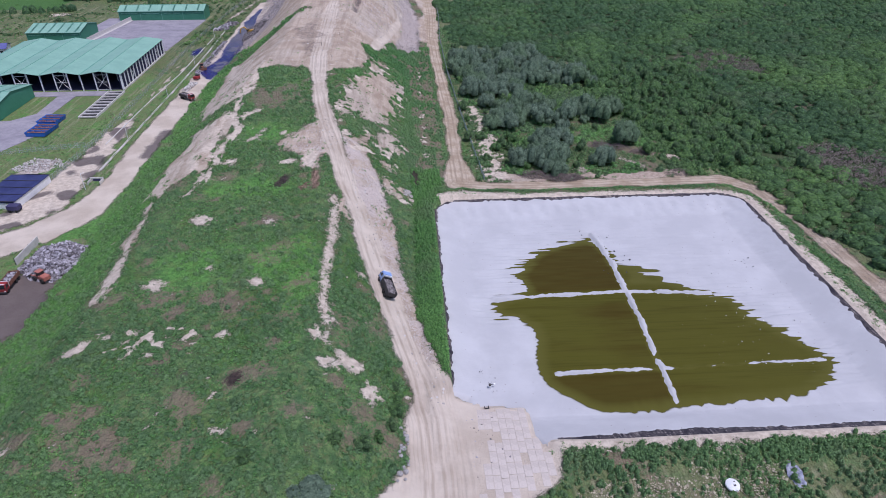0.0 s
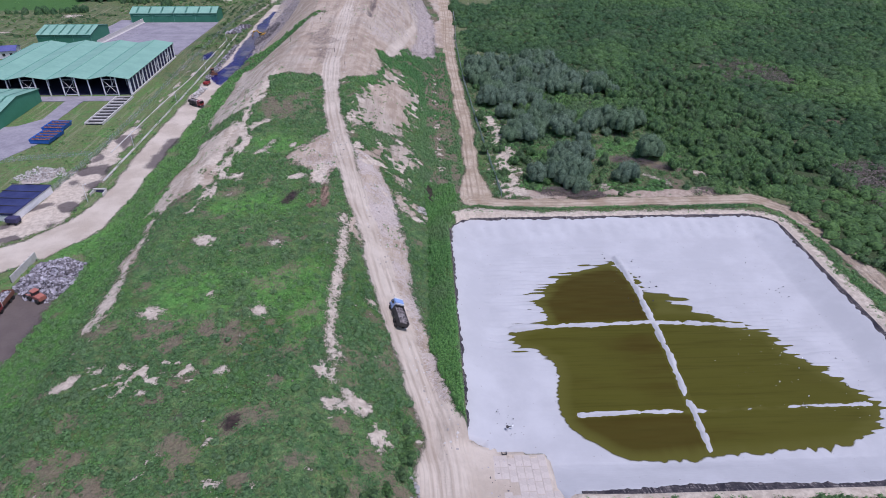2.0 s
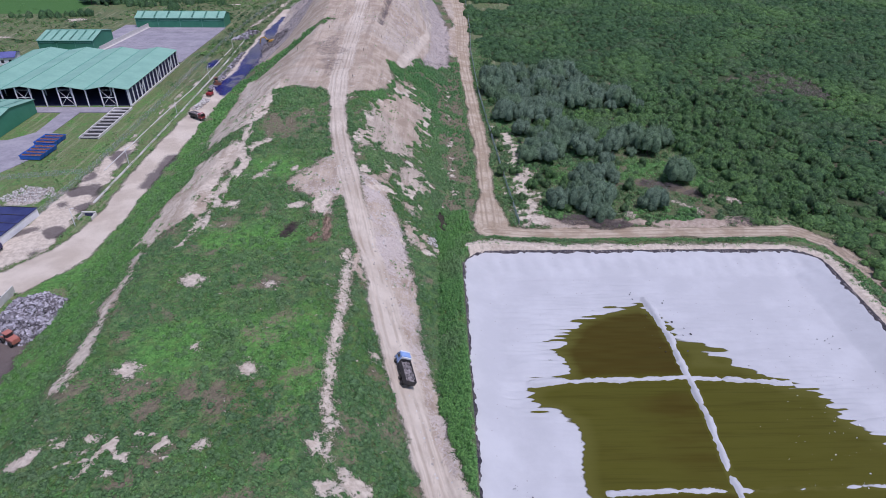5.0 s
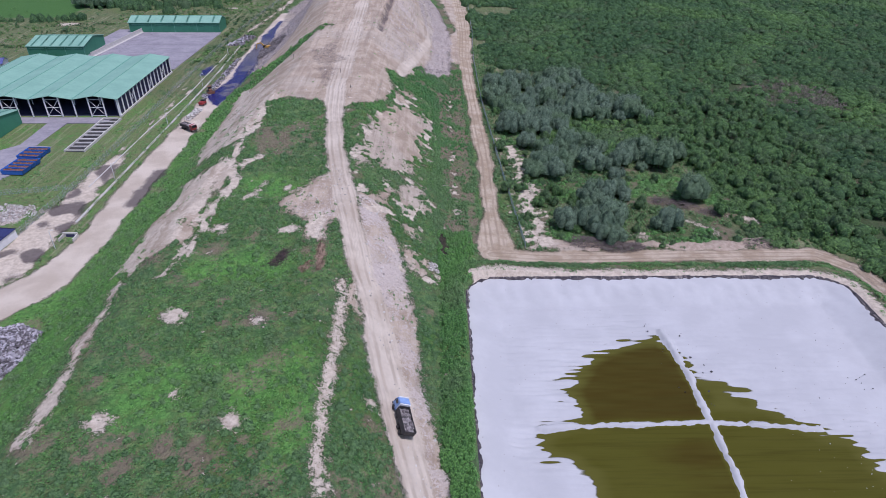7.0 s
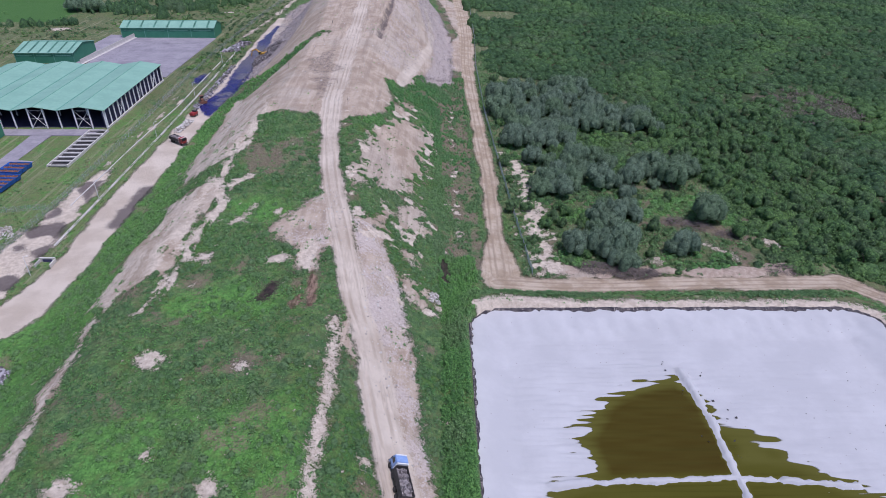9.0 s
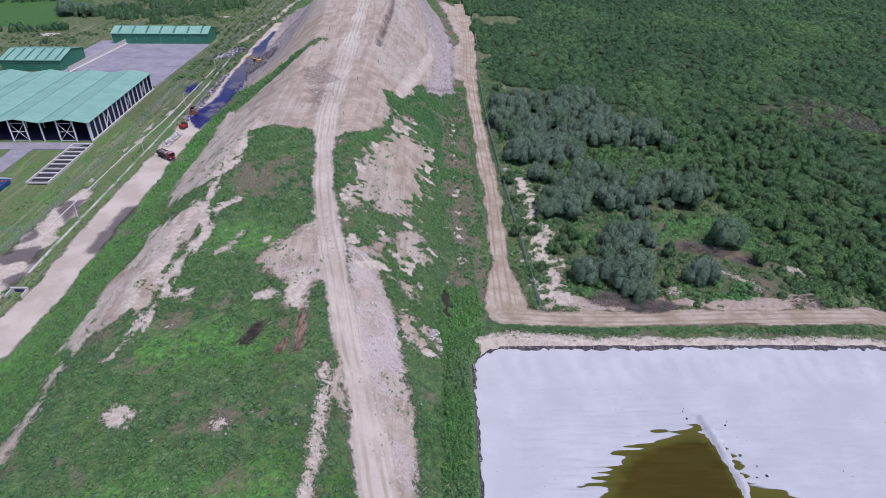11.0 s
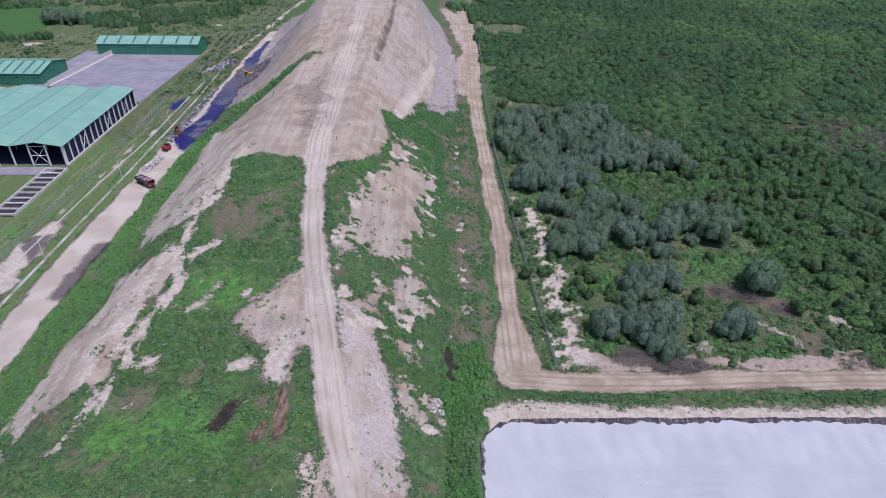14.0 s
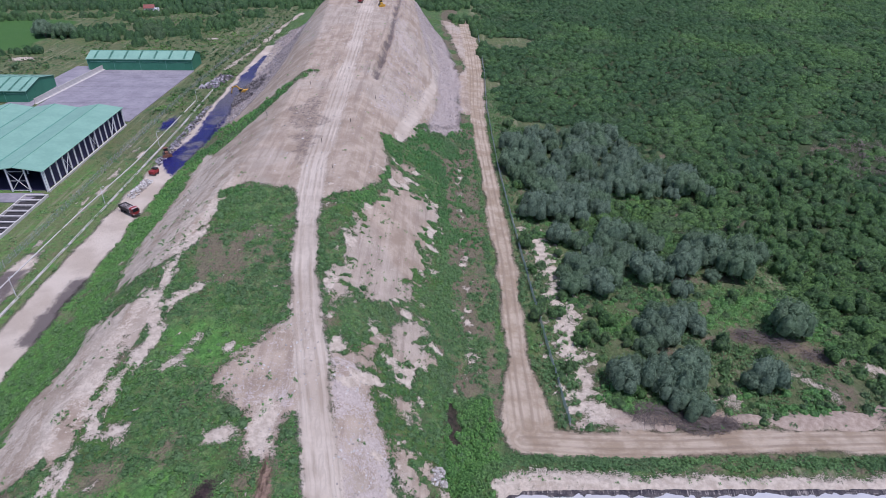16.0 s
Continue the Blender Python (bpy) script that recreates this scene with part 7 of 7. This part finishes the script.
for i, (x, y) in enumerate([(-37, 298), (-50, 354), (-30, 316), (-31, 279), (-3, 451), (-50, 384), (-62, 330), (-24, 345)]):
    t = thing("vent_pipe", "short dark upright vent pipe in bare soil", "vent pipe", pose(x, y, ground_z(x, y)), "vent pipes")
    bm = bmesh.new()
    tube(bm, (0, 0, -0.3), (0, 0, 1.3), 0.08, sides=8)
    part("pipe", bm, DARK_STEEL, t)
    bm = bmesh.new()
    tube(bm, (0, 0, 1.31), (0, 0, 1.4), 0.14, 0.07, sides=8)
    part("cap", bm, DARK_STEEL, t)

# ---- round the basin ----
t = thing("round_cover", "round white cover lying in the grass", "cover", pose(58, 72, ground_z(58, 72) + 0.75, 8, 0, 20))
bm = bmesh.new()
for k, (r0, z0) in enumerate(((1.35, 0.0), (1.3, 0.25), (0.8, 0.5))):
    tube(bm, (0, 0, z0), (0, 0, z0 + 0.25), r0, (1.3, 0.8, 0.1)[k], 20, caps=(k == 0))
part("dome", bm, CHALK, t)
part("fitting", made(box, -0.25, 0.2, -0.5, -0.15, 0.5, 0.7), DARK_STEEL, t, "dark fitting")
part("fitting", made(box, 0.25, 0.5, 0.1, 0.4, 0.5, 0.65), DARK_STEEL, t, "dark fitting")
part("base", made(box, -0.7, 0.7, -0.7, 0.7, -0.75, 0.0), PALE_CONCRETE, t)

u, a = np.meshgrid(np.linspace(0, 1, 12), np.linspace(0, 2 * np.pi, 30), indexing="ij")
px, py = (71 + 1.5 * u * np.cos(a)).ravel(), (73.6 + 2.8 * u * np.sin(a)).ravel()
pz = height(px, py) + 0.75 + 0.9 * (vnoise(px, py, 0.8, 96) - 0.5) - 0.4 * u.ravel() ** 3
TARP = plain("tarpaulin", (0.16, 0.17, 0.24), (0.40, 0.41, 0.50), 1.2, 0.5)
tagged(sheet("tarpaulin", np.stack([px, py, pz], 1), grid_faces(12, 30), TARP, smooth=True), "crumpled blue-grey tarpaulin lying on dry grass", "tarpaulin")
heap("dry_brush", "dry pale brushwood on the rough ground", "brushwood", [(30, 60), (50, 60), (52, 74), (36, 76), (29, 72)], 2200, 0.05, 0.26, 0.25, STRAW, 13, squash=0.2)
heap("dry_brush", "dry pale brushwood below the basin bank", "brushwood", [(52, 66), (68, 64), (70, 76), (58, 79), (51, 77)], 1800, 0.05, 0.24, 0.25, STRAW, 14, squash=0.2)

t = thing("pump", "small black pump with white float on the liner", "pump", pose(17, 101.2, -2.75, 0, 0, 10) @ Matrix.Scale(0.65, 4))
part("body", bevelled(made(box, -0.8, -0.1, -0.4, 0.4, 0, 0.7), 0.1), DARK_STEEL, t)
bm = bmesh.new()
tube(bm, (-0.1, 0, 0.4), (1.0, 0.2, 0.15), 0.12, sides=6)
part("hose", bm, RUBBER, t)
part("float", bevelled(made(box, 1.0, 1.6, -0.1, 0.5, 0, 0.35), 0.1), CHALK, t)
t = thing("steel_frame", "small dark open steel frame on the slabs", "frame", pose(15.2, 94.2, ground_z(15.2, 94.2), 0, 0, 5) @ Matrix.Scale(0.7, 4))
for p in ((-0.7, 0.7, -0.5, -0.3), (-0.7, -0.5, -0.3, 0.5), (0.5, 0.7, -0.3, 0.5)):
    part("bar", made(box, p[0], p[1], p[2], p[3], 0, 0.3), DARK_STEEL, t)

# far house
t = thing("farmhouse", "small white house with red tiled roof in the distance", "house", pose(-213, 602, FLAT, 0, 0, 15) @ Matrix.Scale(0.6, 4))
part("wall", made(box, -6, 6, -4.5, 4.5, 0, 4.2), CHALK, t)
bm = bmesh.new()
gable_roof(bm, -6, 6, -4.5, 4.5, 4.2, 7.5, True)
part("roof", bm, RED_ROOF, t, "red tiled roof")
for x in (-3.5, 0, 3.5):
    part("window", made(box, x - 0.6, x + 0.6, -4.58, -4.52, 1.2, 2.6), GLASS, t)
part("annex", made(box, 6.02, 11, -4, 3, 0, 3), CHALK, t, "white annex")


# ---- concrete slabs of the loading ramp ----
def ramp_z(x, y):
    zn = zones(np.array([x]), np.array([y]))
    return float(relief(np.array([x]), np.array([y]), height(np.array([x]), np.array([y])), zn)[0])


ramp_pave = thing("slab_paving", "worn pale concrete slabs on the basin ramp", "paving", kind="structure")
SLAB = plain("ramp_slab", (0.485, 0.425, 0.380), (0.58, 0.515, 0.465), 0.35, 0.9, grain=0.01)
bm = bmesh.new()
box(bm, -0.73, 0.73, -1.47, 1.47, -0.2, 0.0)
proto = part("slab", bevelled(bm, 0.03), SLAB, ramp_pave)
sr = random.Random(21)
count = 0
for i in range(10):
    for j in range(9):
        x, y = 11.8 + 1.49 * i, 70.6 + 2.99 * j + (0.75 if i % 3 else 0.0)
        if inside(np.array([x]), np.array([y]), RAMP)[0] < 0.75 or sr.random() < 0.05 or x < 12.0 + 0.2 * (y - 72) * (y < 88):
            continue
        ob = proto if count == 0 else new("slab", proto.data)
        ob.parent = ramp_pave
        slope = math.degrees(math.atan2(ramp_z(x, y + 1.2) - ramp_z(x, y - 1.2), 2.4))
        ob.matrix_basis = pose(x, y, ramp_z(x, y) + sr.uniform(0.05, 0.07), slope, 0, sr.uniform(-0.5, 0.5))
        count += 1

# pale boulders at the foot of the mound
BOULDER = plain("grey_boulder", (0.26, 0.245, 0.24), (0.44, 0.42, 0.41), 1.6, 0.9, grain=0.05)
br = random.Random(31)
for i in range(16):
    bm = bmesh.new()
    bmesh.ops.create_icosphere(bm, subdivisions=2, radius=0.5)
    for v in bm.verts:
        v.co *= 0.75 + 0.5 * noise.noise(v.co * 2.1 + Vector((i * 3.1, 0, 0))) + 0.25
        v.co.z *= 0.7
    x, y = -2.2 + br.uniform(-1.2, 0.8), 73 + 12 * i / 15
    ob = part("boulder", bm, BOULDER, None)
    s = br.uniform(0.5, 1.3)
    ob.matrix_basis = pose(x, y, ground_z(x, y) + 0.2 * s, 0, 0, br.uniform(0, 360)) @ Matrix.Diagonal((s, s, s, 1))
    tagged(ob, "pale grey boulder at the foot of the mound", "boulder", "edge boulders")

heap("ditch_rubble", "grey broken stones tipped beside the ditch", "rubble", [(-1.4, 183), (1.6, 183.4), (1.4, 187.4), (-0.8, 187.4)], 160, 0.08, 0.4, 0.5, STONES, 20)
heap("ramp_debris", "small dark and pale scraps lying on the ramp", "debris", [(11, 74), (26, 78), (22.5, 90), (14, 94), (10, 90)], 70, 0.04, 0.22, 0.05, SCRAP, 15)
heap("liner_debris", "small dark scraps lying on the liner", "debris", [(14, 99), (20, 99), (19, 108), (15, 107)], 18, 0.04, 0.13, 0.02, DARK_STEEL, 16, lift=0.3)
heap("floating_litter", "small white scraps floating on the water", "litter", [(70, 106), (96, 100), (98, 108), (88, 124), (78, 134), (66, 130)], 60, 0.05, 0.16, 0.02, CHALK, 17, lift=WATER_Z + 0.06 - float(height(np.array([85.0]), np.array([115.0]))[0]))
heap("liner_debris", "small dark scraps scattered over the liner", "debris", [(52, 140), (62, 138), (66, 158), (58, 170), (50, 168)], 26, 0.05, 0.22, 0.02, DARK_STEEL, 18, lift=0.32)
heap("liner_debris", "small dark scraps scattered over the liner", "debris", [(78, 145), (98, 118), (104, 150), (92, 168), (80, 166)], 40, 0.04, 0.18, 0.02, DARK_STEEL, 19, lift=0.32)
